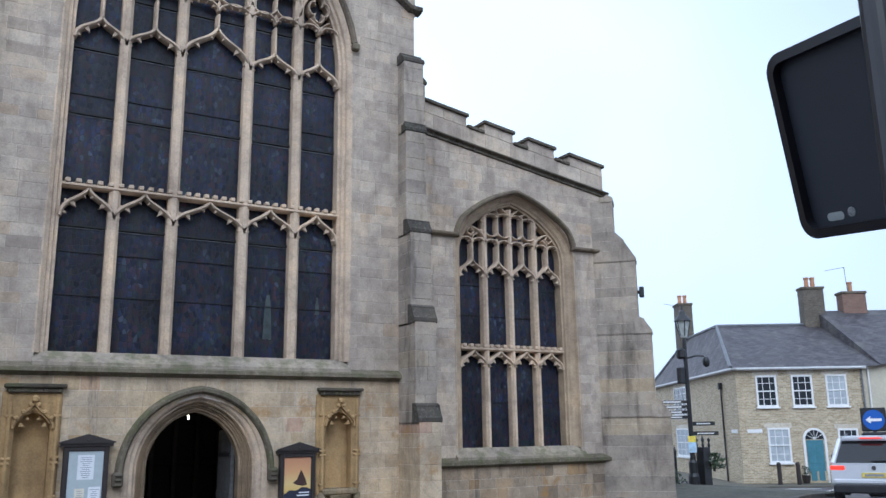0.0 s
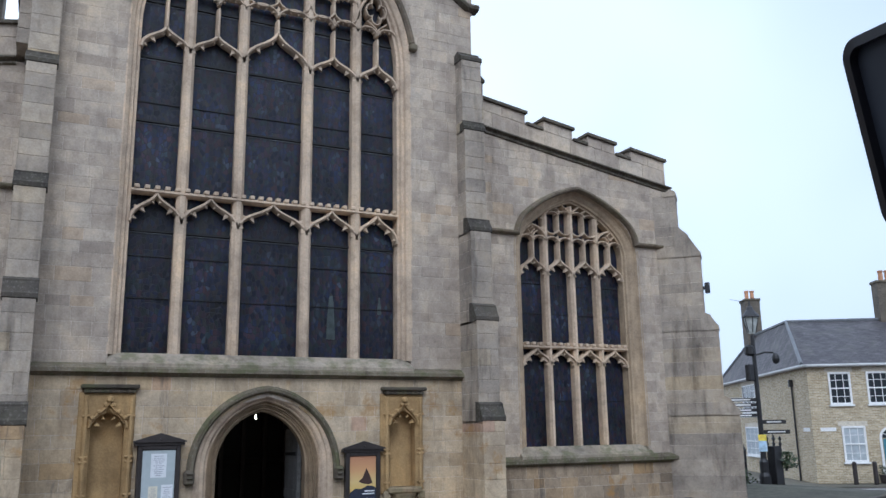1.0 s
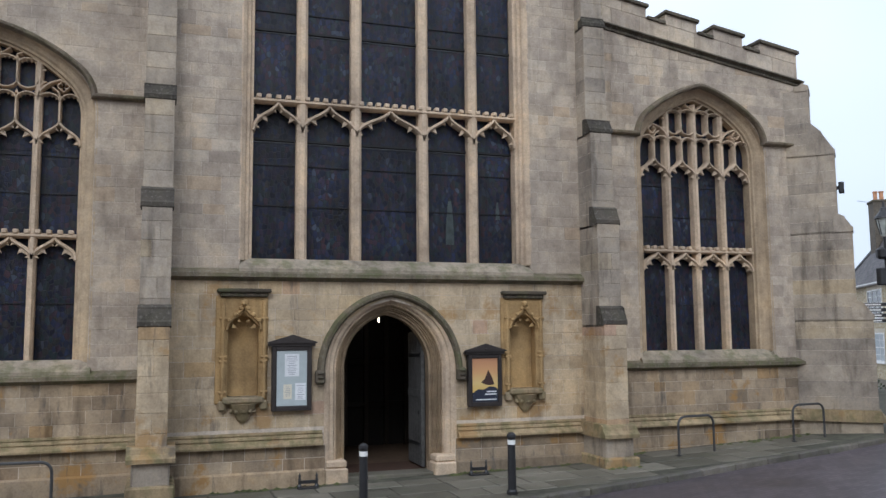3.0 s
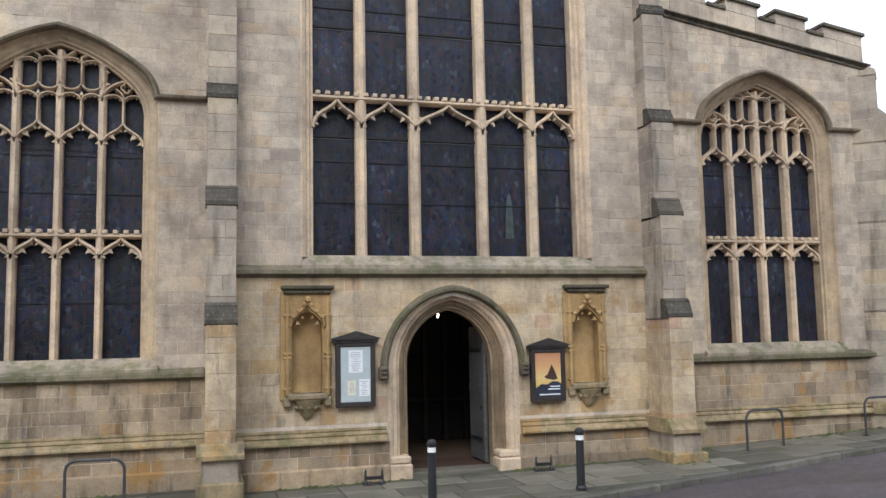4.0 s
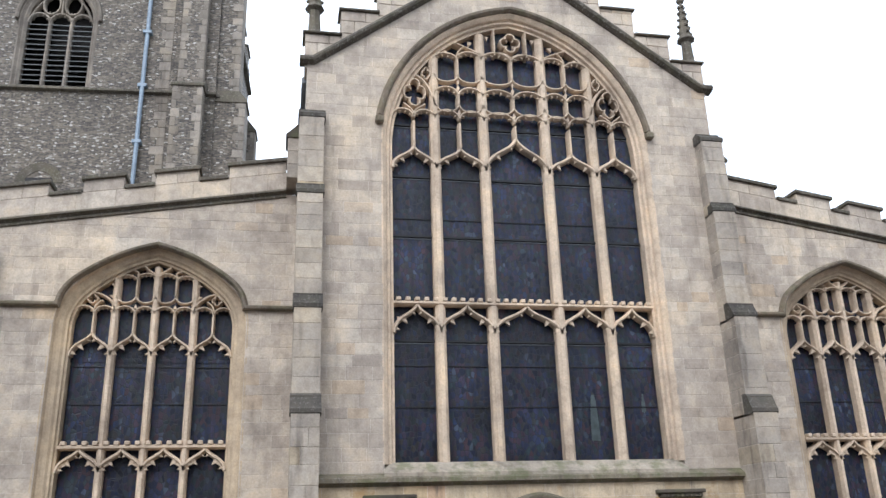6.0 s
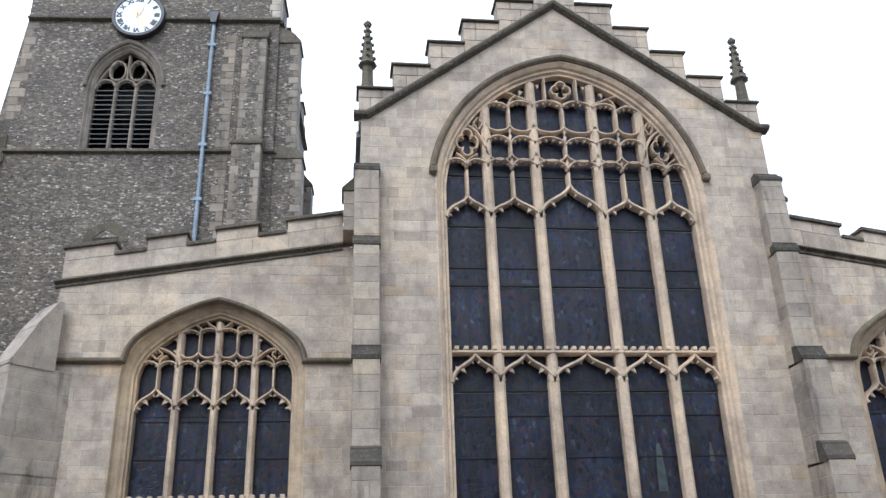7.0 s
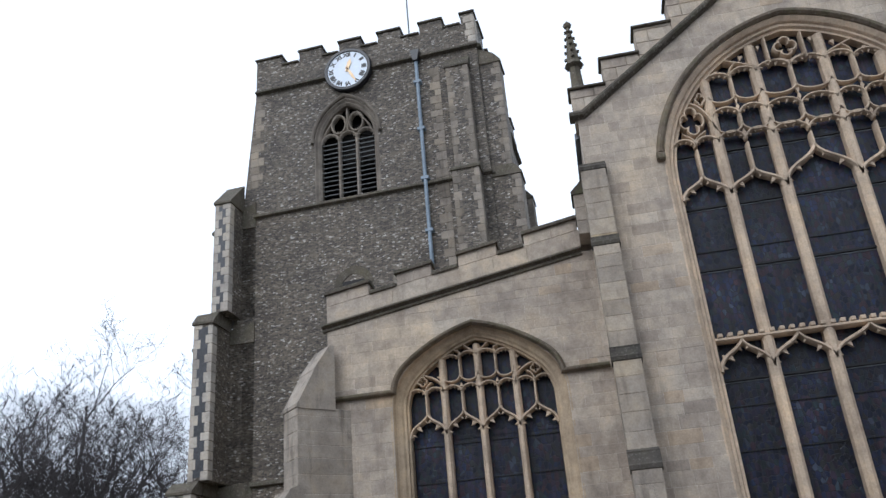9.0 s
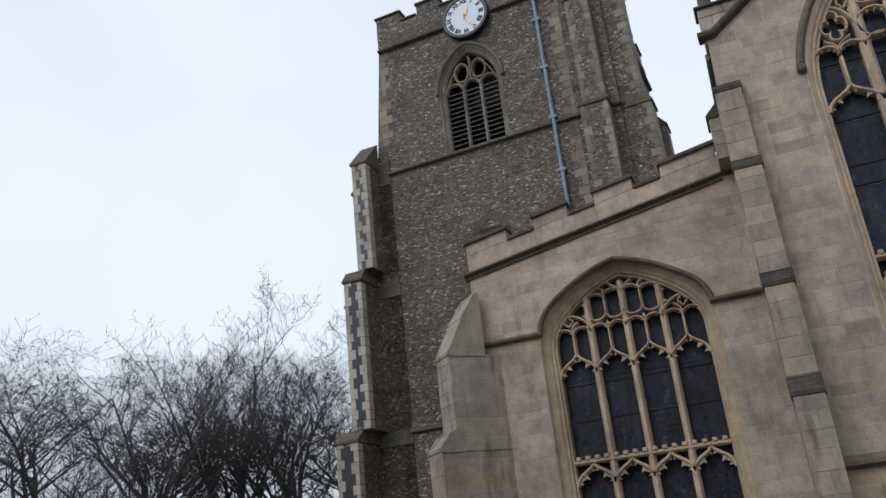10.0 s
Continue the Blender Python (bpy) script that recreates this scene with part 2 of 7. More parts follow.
def sweep(bm, path, profile, closed=False, caps=True):
    """Draws a profile of (outward, y) along a path of (x, z); outward is to the left of the way along it."""
    k = len(path)
    rings = []
    for i in range(k):
        p = Vector(path[i])
        a = Vector(path[i - 1]) if (i or closed) else None
        c = Vector(path[(i + 1) % k]) if (i < k - 1 or closed) else None
        d0 = (p - a).normalized() if a is not None else None
        d1 = (c - p).normalized() if c is not None else None
        d0, d1 = d0 or d1, d1 or d0
        t = (d0 + d1)
        t = t.normalized() if t.length > 1e-6 else d1
        nrm = Vector((-t.y, t.x))
        nd = Vector((-d1.y, d1.x))
        s = min(1.0 / max(nrm.dot(nd), 0.35), 1.8)
        rings.append([bm.verts.new((p.x + nrm.x * o * s, y, p.y + nrm.y * o * s)) for o, y in profile])
    q = len(profile)
    for i in range(k if closed else k - 1):
        r0, r1 = rings[i], rings[(i + 1) % k]
        for j in range(q):
            bm.faces.new((r0[j], r1[j], r1[(j + 1) % q], r0[(j + 1) % q]))
    if caps and not closed:
        bm.faces.new(rings[0])
        bm.faces.new(rings[-1][::-1])
    return bm


def tube(bm, pts, radius, sides=8):
    """A round bar along points in space."""
    pts = [Vector(p) for p in pts]
    rad = radius if isinstance(radius, (list, tuple)) else [radius] * len(pts)
    rings, up = [], None
    for i, p in enumerate(pts):
        t = (pts[min(i + 1, len(pts) - 1)] - pts[max(i - 1, 0)]).normalized()
        ref = up if up is not None else (Vector((0, 0, 1)) if abs(t.z) < 0.9 else Vector((1, 0, 0)))
        u = (ref - t * ref.dot(t)).normalized()
        up = u
        w = t.cross(u)
        rings.append([bm.verts.new(p + (u * math.cos(2 * math.pi * j / sides) + w * math.sin(2 * math.pi * j / sides)) * rad[i]) for j in range(sides)])
    for r0, r1 in zip(rings, rings[1:]):
        for j in range(sides):
            bm.faces.new((r0[j], r0[(j + 1) % sides], r1[(j + 1) % sides], r1[j]))
    bm.faces.new(rings[0][::-1])
    bm.faces.new(rings[-1])
    return bm


def lathe(bm, x, y, prof, sides=16):
    """A turned body about an upright line: prof of (radius, z)."""
    rings = [[bm.verts.new((x + r * math.cos(2 * math.pi * j / sides), y + r * math.sin(2 * math.pi * j / sides), z)) for j in range(sides)] for r, z in prof]
    for r0, r1 in zip(rings, rings[1:]):
        for j in range(sides):
            bm.faces.new((r0[j], r0[(j + 1) % sides], r1[(j + 1) % sides], r1[j]))
    bm.faces.new(rings[0][::-1])
    bm.faces.new(rings[-1])
    return bm


def arch(half, spring, apex, r1, cx=0.0, steps=10, turn=45):
    """A four-centred pointed arch from the left springing over the apex to the right one."""
    rise, a = apex - spring, radians(turn)
    if rise > 0.99 * half:  # steep: two centres are enough
        r = (half * half + rise * rise) / (2 * half)
        end = math.atan2(rise, r - half)
        right = [(half - r + r * math.cos(end * i / (2 * steps)), r * math.sin(end * i / (2 * steps))) for i in range(2 * steps)]
        return [(cx - x, spring + z) for x, z in right] + [(cx, apex)] + [(cx + x, spring + z) for x, z in reversed(right)]
    lo, hi = r1, 60.0
    c1 = (half - r1, 0.0)
    for _ in range(60):
        r2 = (lo + hi) / 2
        c2 = (c1[0] - (r2 - r1) * math.cos(a), c1[1] - (r2 - r1) * math.sin(a))
        top = c2[1] + math.sqrt(max(r2 * r2 - c2[0] ** 2, 0))
        if top > rise:
            hi = r2
        else:
            lo = r2
    right = [(c1[0] + r1 * math.cos(a * i / steps), r1 * math.sin(a * i / steps)) for i in range(steps + 1)]
    top = math.sqrt(max(r2 * r2 - c2[0] ** 2, 0)) + c2[1]
    end = math.atan2(top - c2[1], -c2[0])
    right += [(c2[0] + r2 * math.cos(a + (end - a) * i / steps), c2[1] + r2 * math.sin(a + (end - a) * i / steps)) for i in range(1, steps)]
    pts = [(cx - x, spring + z) for x, z in right] + [(cx, apex)] + [(cx + x, spring + z) for x, z in reversed(right)]
    return pts


def outline(half, sill, spring, apex, r1, cx=0.0):
    return [(cx - half, sill)] + arch(half, spring, apex, r1, cx) + [(cx + half, sill)]


def span_at(pts, z):
    """The left and right edge of an outline at height z, or None."""
    xs = []
    for (xa, za), (xb, zb) in zip(pts, pts[1:]):
        if (za - z) * (zb - z) <= 0 and za != zb:
            xs.append(xa + (xb - xa) * (z - za) / (zb - za))
    return (min(xs), max(xs)) if xs else None


def strips(left, right, holes, z0, z1):
    """The solid parts of a wall between two heights as quads (x at z0, x at z1) on both sides."""
    gaps = []
    for h in holes:
        zb, zt = h[0][1], max(p[1] for p in h)
        if z1 <= zb + 1e-6 or z0 >= zt - 1e-6:
            continue
        a = span_at(h, max(z0, zb) + 1e-4)
        b = span_at(h, min(z1, zt) - 1e-4)
        b = b or ((a[0] + a[1]) / 2,) * 2
        gaps.append((a, b))
    gaps.sort()
    out, la, lb = [], left(z0), left(z1)
    for a, b in gaps:
        out.append((la, lb, a[0], b[0]))
        la, lb = a[1], b[1]
    out.append((la, lb, right(z0), right(z1)))
    return out


def levels(z0, z1, step, marks=()):
    zs = sorted({z0, z1, *[m for m in marks if z0 < m < z1]})
    out = [zs[0]]
    for a, b in zip(zs, zs[1:]):
        k = max(1, round((b - a) / step))
        out += [a + (b - a) * i / k for i in range(1, k + 1)]
    return out


def wall_body(name, left, right, holes, z0, z1, y0, y1, mat, label, marks=()):
    bm = bmesh.new()
    marks = list(marks) + [h[0][1] for h in holes] + [max(p[1] for p in h) for h in holes]
    zs = levels(z0, z1, 0.15, marks)
    for a, b in zip(zs, zs[1:]):
        for la, lb, ra, rb in strips(left, right, holes, a, b):
            if ra - la < 0.002 and rb - lb < 0.002:
                continue
            prism(bm, [(la, a), (max(ra, la + 1e-3), a), (max(rb, lb + 1e-3), b), (lb, b)], y0, y1)
    bmesh.ops.remove_doubles(bm, verts=bm.verts, dist=1e-4)
    ob = link_mesh(name, bm, mat, None, label)
    return tagged(ob, kind="structure", category="wall")


def block_mesh(quad, y, joint, proud, rnd):
    """One dressed block: a slightly proud face with worn, chamfered edges."""
    (xa, za), (xb, zb), (xc, zc), (xd, zd) = quad
    j = joint / 2
    o = [(xa + j, za + j), (xb - j, zb + j), (xc - j, zc - j), (xd + j, zd - j)]
    c = 0.005 + rnd.random() * 0.006
    i_ = [(o[0][0] + c, o[0][1] + c), (o[1][0] - c, o[1][1] + c), (o[2][0] - c, o[2][1] - c), (o[3][0] + c, o[3][1] - c)]
    t = [rnd.uniform(-0.0025, 0.0025) for _ in range(4)]
    verts = [(x, y + 0.02, z) for x, z in o] + [(x, y - proud * 0.4, z) for x, z in o] + [(x, y - proud + t[k], z) for k, (x, z) in enumerate(i_)]
    faces = [(8, 9, 10, 11)] + [(4 + k, 4 + (k + 1) % 4, 8 + (k + 1) % 4, 8 + k) for k in range(4)] + [(k, (k + 1) % 4, 4 + (k + 1) % 4, 4 + k) for k in range(4)]
    return verts, faces


def ashlar(wall, left, right, holes, zs, y, mat, near, rnd, course=(0.4, 0.85), lower=None, joint=0.006, split=3.0):
    """Coursed blocks on a wall's face. Those between the two heights of near are pieces of their own, the rest is joined."""
    rest_v, rest_f, single = [], [], []
    for a, b in zip(zs, zs[1:]):
        for la, lb, ra, rb in strips(left, right, holes, a, b):
            x = max(la, lb) + rnd.uniform(0.15, 0.6)
            xa, xd = la, lb
            stop = False
            while not stop:
                if x > min(ra, rb) - 0.18:
                    xb, xc, stop = ra, rb, True
                else:
                    xb = xc = x
                if xb - xa > 0.03 or xc - xd > 0.03:
                    v, f = block_mesh([(xa, a), (max(xb, xa + 0.03), a), (max(xc, xd + 0.03), b), (xd, b)], y, joint, rnd.uniform(0.0015, 0.0045), rnd)
                    if near[0] <= a < near[1] and len(single) < 300:
                        single.append((v, f, a))
                    else:
                        k = len(rest_v)
                        rest_v += v
                        rest_f += [tuple(i + k for i in q) for q in f]
                xa = xd = x
                x += rnd.uniform(*course)
    for v, f, a in single:
        me = bpy.data.meshes.new("stone_block")
        me.from_pydata(v, [], f)
        me.materials.append(lower if (lower and a < split) else mat)
        new("stone_block", me).parent = wall
    if rest_v:
        me = bpy.data.meshes.new("stone_blocks")
        me.from_pydata(rest_v, [], rest_f)
        me.materials.append(mat)
        ob = new("stone_blocks", me)
        ob.parent = wall
        ob["kind"] = "stuff"


def courses(z0, z1, rnd, marks=()):
    zs = sorted({z0, z1, *marks})
    out = [z0]
    for a, b in zip(zs, zs[1:]):
        k = max(1, round((b - a) / 0.235))
        cuts = [a + (b - a) * (i + rnd.uniform(-0.13, 0.13)) / k for i in range(1, k)]
        out += cuts + [b]
    return out


GROUND = -0.66


def string_course(name, path, mat, label, y=0.0, deep=0.12, high=0.16, parent=None):
    """A weathered string: sloping top, square nose and a hollow under it."""
    prof = [(high * 0.5, y + 0.02), (-0.01 * high, y - deep), (-0.35 * high, y - deep), (-0.45 * high, y - deep * 0.45), (-0.6 * high, y - deep * 0.3), (-0.7 * high, y + 0.02)]
    bm = sweep(bmesh.new(), path, prof)
    ob = link_mesh(name, bm, mat, parent, "" if parent else label)
    if not parent:
        tagged(ob, label, "moulding", kind="structure")
    return ob

# ---- ground ----
def ground_height(x, y):
    """The pavement rises gently along the church towards the crossing, then falls away to the houses."""
    at = ((-40, -0.85), (-12, -0.78), (-6, -0.74), (0, -0.66), (4, -0.57), (6, -0.50), (9, -0.37), (11.5, -0.22), (14, 0.12), (16, 0.22), (20, 0.02), (26, -0.62), (200, -0.70))
    for (xa, za), (xb, zb) in zip(at, at[1:]):
        if x <= xb:
            return za + (zb - za) * (max(x, xa) - xa) / (xb - xa)
    return -0.70


def slab_material():
    m, n, l, b = material("york_stone_paving", 0.75)
    vec, g = place(n, l)
    oi = n.new("ShaderNodeObjectInfo")
    pick = maths(n, l, "FRACT", maths(n, l, "ADD", oi.outputs["Random"], g.outputs["Random Per Island"]))
    col = ramp(n, l, pick, [(0, (0.10, 0.095, 0.078)), (0.5, (0.15, 0.138, 0.115)), (1, (0.21, 0.195, 0.165))])
    a = noise_tex(n, l, vec, 1.7, 6.0)
    col = mixed(n, l, col, ramp(n, l, a, [(0.35, (0.6, 0.62, 0.55)), (0.65, (1.15, 1.12, 1.05))]), 0.8, "MULTIPLY")
    f = noise_tex(n, l, vec, 40.0, 4.0)
    col = mixed(n, l, col, ramp(n, l, f, [(0.3, (0.75, 0.75, 0.75)), (0.7, (1.15, 1.15, 1.15))]), 0.7, "MULTIPLY")
    mo = noise_tex(n, l, vec, 2.9, 6.0)
    col = mixed(n, l, col, (0.09, 0.10, 0.05), maths(n, l, "MULTIPLY", ramp(n, l, mo, [(0.55, (0, 0, 0)), (0.70, (1, 1, 1))]), 0.45))
    l.new(col, b.inputs["Base Color"])
    l.new(ramp(n, l, a, [(0.3, (0.45,) * 3), (0.7, (0.85,) * 3)]), b.inputs["Roughness"])
    bumped(n, l, b, f, 0.3, 0.01)
    return m


m_slab = slab_material()


def asphalt_material():
    m, n, l, b = material("damp_asphalt", 0.6)
    vec, g = place(n, l)
    f = noise_tex(n, l, vec, 90.0, 3.0)
    a = noise_tex(n, l, vec, 0.35, 5.0)
    col = ramp(n, l, f, [(0.3, (0.05, 0.046, 0.050)), (0.55, (0.088, 0.080, 0.086)), (0.75, (0.14, 0.125, 0.135))])
    col = mixed(n, l, col, ramp(n, l, a, [(0.35, (0.75, 0.74, 0.76)), (0.65, (1.35, 1.28, 1.3))]), 0.9, "MULTIPLY")
    sv = n.new("ShaderNodeMapping")
    sv.inputs["Rotation"].default_value = (0, 0, radians(-14))
    l.new(g.outputs["Position"], sv.inputs["Vector"])
    br = n.new("ShaderNodeTexBrick")
    br.inputs["Color1"].default_value, br.inputs["Color2"].default_value, br.inputs["Mortar"].default_value = (0.8, 0.8, 0.82, 1), (1.35, 1.28, 1.3, 1), (0.45, 0.44, 0.45, 1)
    br.inputs["Scale"].default_value = 1.0
    br.inputs["Brick Width"].default_value, br.inputs["Row Height"].default_value, br.inputs["Mortar Size"].default_value = 0.21, 0.105, 0.008
    l.new(sv.outputs[0], br.inputs["Vector"])
    col = mixed(n, l, col, br.outputs["Color"], 0.85, "MULTIPLY")
    l.new(col, b.inputs["Base Color"])
    l.new(ramp(n, l, a, [(0.3, (0.32,) * 3), (0.7, (0.6,) * 3)]), b.inputs["Roughness"])
    bumped(n, l, b, br.outputs["Fac"], -0.5, 0.01)
    return m


m_asphalt = asphalt_material()
m_joint = plain("mossy_joint_soil", (0.068, 0.066, 0.048), 0.9, spread=0.4, scale=5.0)
m_earth = plain("rough_grass_and_earth", (0.055, 0.06, 0.03), 0.9, spread=0.4, scale=4.0)


def sheet(name, pts, z, mat, label, category):
    bm = bmesh.new()
    bm.faces.new([bm.verts.new((x, y, z(x, y) if callable(z) else z)) for x, y in pts])
    ob = link_mesh(name, bm, mat)
    return tagged(ob, label, category, kind="structure")


sheet("ground", [(-900, -900), (900, -900), (900, 900), (-900, 900)], -0.96, m_earth, "dull green rough ground running to the horizon", "ground")
KERB = [(-30, -6.6), (-14, -5.0), (-6, -4.05), (-1, -3.25), (1.2, -2.85), (3.5, -2.35), (6.4, -1.75), (9.0, -1.35), (13.0, -0.9), (17.0, -0.3), (19.5, 1.2), (21.0, 3.6), (22.0, 7.0), (22.4, 12.0), (22.6, 40.0)]


def grid(xs, ys, z):
    bm = bmesh.new()
    vs = [[bm.verts.new((x, y if not callable(y) else y(x), z(x, y if not callable(y) else y(x)))) for y in ys] for x in xs]
    for i in range(len(xs) - 1):
        for j in range(len(ys) - 1):
            bm.faces.new((vs[i][j], vs[i + 1][j], vs[i + 1][j + 1], vs[i][j + 1]))
    return bm


def kerb_y(x):
    for (xa, ya), (xb, yb) in zip(KERB, KERB[1:]):
        if x <= xb:
            return ya + (yb - ya) * (x - xa) / (xb - xa)
    return KERB[-1][1]


road_xs = [-100, -60, -30, -12, -6, 0, 4, 6, 9, 12, 16, 20, 26, 40, 100]
road = tagged(link_mesh("road", grid(road_xs, [-60, -25, -8, 0, 25, 60], lambda x, y: ground_height(x, y) - 0.11), m_asphalt), "dark damp asphalt road with worn patches", "road", kind="structure")
m_line = plain("worn_white_road_paint", (0.55, 0.55, 0.52), 0.7, spread=0.4, scale=3.0)
for i in range(6):
    lx, ly = 22.9 + i * 1.35, 6.1 + i * 0.52
    pts = [(lx, ly), (lx + 0.1, ly - 0.14), (lx + 0.95, ly + 0.19), (lx + 0.85, ly + 0.33)]
    sheet("road_marking", pts, lambda x, y: ground_height(x, y) - 0.095, m_line, "worn white dash painted on the asphalt road", "road marking")
pavement = thing("pavement", "grey-brown stone flag pavement with mossy joints beside the church", "pavement", kind="structure")
pav_xs = [-30, -12, -6, -3, 0, 2, 4, 6, 9, 12, 16, 18.5]
part("bedding", grid(pav_xs, [kerb_y, 0.5, 14], lambda x, y: ground_height(x, y) - 0.008), m_joint, pavement)
kerb = thing("kerb", "worn grey stone kerb along the pavement", "kerb", kind="structure")
kx = -13.0
m_kerb = stone("kerb_granite", [(0, (0.13, 0.125, 0.115)), (1, (0.21, 0.20, 0.18))], 0.5, moss=0.25)
while kx < 19:
    kl = 0.88
    ky, ky2 = kerb_y(kx), kerb_y(kx + kl)
    bm = boxed(-0.435, 0.435, -0.08, 0.08, -0.2, 0.0, bevel=0.018)
    ob = part("kerbstone", bm, m_kerb, kerb)
    slope = math.atan2(ground_height(kx + kl, 0) - ground_height(kx, 0), kl)
    ob.matrix_basis = pose(kx + kl / 2, (ky + ky2) / 2, ground_height(kx + kl / 2, 0) + 0.004, 0, -math.degrees(slope), math.degrees(math.atan2(ky2 - ky, kl)))
    kx += kl * math.cos(math.atan2(ky2 - ky, kl))

# unseen plain row of houses, added behind the walk to darken low reflections and close the street
street_wall = thing("wall_street", "unseen plain brick house fronts added across the street", "wall", kind="structure")
m_street = plain("dull_brick_front", (0.30, 0.25, 0.20), 0.9, spread=0.25, scale=2.0)
for xa, xb, zt in ((-60, -34, 8.2), (-34, -19, 9.4), (-19, -6, 8.6), (-6, 9, 9.6), (9, 24, 8.4), (24, 52, 9.0)):
    part("house_front", boxed(xa, xb, -27.0, -26.0, -1.0, zt), m_street, street_wall)
    part("roof_slope", prism(bmesh.new(), [(-27.0, zt), (-25.8, zt), (-30.5, zt + 3.0), (-31.0, zt + 3.0)], xa, xb, lambda p: (p[1], p[0], p[2])), m_lead, street_wall)

# ---- church walls ----
m_stained = stone("stained_limestone", [(0, (0.294, 0.240, 0.171)), (0.2, (0.399, 0.325, 0.230)), (0.55, (0.452, 0.370, 0.261)), (0.8, (0.536, 0.450, 0.326)), (0.93, (0.462, 0.330, 0.181)), (1, (0.337, 0.265, 0.185))], 0.8, rust=0.9)
rnd = random.Random(7)
MAIN = dict(half=2.64, sill=3.36, spring=9.70, apex=12.79, r1=1.75)
AISLE = dict(half=1.45, sill=1.56, spring=6.02, apex=7.31, r1=0.85)
DOOR = dict(half=0.835, sill=GROUND - 0.2, spring=1.38, apex=2.376, r1=0.62)
NICHE = dict(half=0.27, sill=0.92, spring=2.10, apex=2.36, r1=0.2)
N_LEFT, N_RIGHT = -2.78, 2.66
C_RIGHT, C_LEFT, C_DOOR = 7.36, -7.12, -0.045
Y_RIGHT, Y_LEFT = 0.42, 0.74


def grown(d, o, cx, below=0.0):
    return outline(d["half"] + o, d["sill"] - below, d["spring"], d["apex"] + o * 1.12, d["r1"] + o, cx)


GX, GZ0, GZ1 = 4.40, 11.42, 14.62


def gable_left(z):
    return -GX if z <= GZ0 + 0.0 else -GX + (z - GZ0) / (GZ1 - GZ0) * GX


hole_main = grown(MAIN, 0.22, 0.0, 0.12)
hole_door = outline(1.22, DOOR["sill"], 1.33, 2.64, 1.0, C_DOOR)
holes_nave = [hole_main, hole_door, grown(NICHE, 0.03, N_LEFT), grown(NICHE, 0.03, N_RIGHT)]
wall_nave = wall_body("wall_nave", gable_left, lambda z: -gable_left(z), holes_nave, -1.0, GZ1 - 0.02, 0.002, 0.9, m_mortar,
                      "tall pale limestone gable wall of the church nave", [GZ0])
ashlar(wall_nave, gable_left, lambda z: -gable_left(z), holes_nave, courses(0.34, 2.98, rnd) + courses(3.2, GZ1 - 0.04, rnd, [GZ0])[0:], 0.0, m_ashlar, (0.2, 3.9), rnd, (0.22, 0.62), lower=m_warm, joint=0.007)


def aisle(side, cx, y, label):
    inner, outer = 4.3, 10.14
    if side > 0:
        lf, rf = (lambda z: inner), (lambda z: outer)
    else:
        lf, rf = (lambda z: -outer), (lambda z: -inner)
    top = 7.95
    hole = grown(AISLE, 0.27, cx, 0.1)
    w = wall_body("wall_aisle_south" if side > 0 else "wall_aisle_north", lf, rf, [hole], -1.0, top, y + 0.002, y + 0.8, m_mortar, label)
    ashlar(w, lf, rf, [hole], courses(-0.75, 0.02, rnd) + courses(0.2, 1.2, rnd) + courses(1.4, top, rnd), y, m_ashlar, (-0.8, 5.6), rnd, (0.22, 0.62), lower=m_stained, split=1.2, joint=0.007)
    # the raking top up to the string
    bm = bmesh.new()
    zi, zo = 8.78, 7.92
    pts = [(inner, top), (outer, top), (outer, top + 0.01), (inner, zi)]
    if side < 0:
        pts = [(-a, b) for a, b in pts][::-1]
    prism(bm, pts, y + 0.004, y + 0.8)
    part("raking_masonry", bm, m_mortar, w)
    end = lambda z: max(outer - max(z - 7.92, 0.0) / 0.163, inner + 0.05)
    left, right = ((lambda z: inner), end) if side > 0 else ((lambda z: -end(z)), (lambda z: -inner))
    ashlar(w, left, right, [], [top, 8.13, 8.33, 8.55, 8.76], y, m_ashlar, (50, 51), rnd, (0.22, 0.62), joint=0.007)
    return w


wall_right = aisle(1, C_RIGHT, Y_RIGHT, "pale limestone aisle wall with a traceried window")
wall_left = aisle(-1, C_LEFT, Y_LEFT, "pale limestone aisle wall with a traceried window beside the tower")


# ---- church windows ----
def bez(p0, p1, p2, p3, k=9):
    out = []
    for i in range(k + 1):
        t = i / k
        a, b, c, d = (1 - t) ** 3, 3 * t * (1 - t) ** 2, 3 * t * t * (1 - t), t ** 3
        out.append((a * p0[0] + b * p1[0] + c * p2[0] + d * p3[0], a * p0[1] + b * p1[1] + c * p2[1] + d * p3[1]))
    return out


def bar_profile(w, y, deep=0.22):
    return [(-w / 2, y + deep), (-w / 2, y + 0.07), (-w * 0.2, y), (w * 0.2, y), (w / 2, y + 0.07), (w / 2, y + deep)]


def bar(bm, path, w, y, deep=0.22):
    return sweep(bm, path, bar_profile(w, y, deep))


def cusp(bm, p, d, size, y):
    """A pointed stone cusp growing from a tracery bar."""
    d = Vector(d).normalized()
    s = Vector((-d.y, d.x))
    p = Vector(p)
    a, b, c = p + s * size * 0.42, p - s * size * 0.42, p + d * size
    prism(bm, [tuple(a), tuple(b), tuple(c)], y + 0.05, y + 0.12)


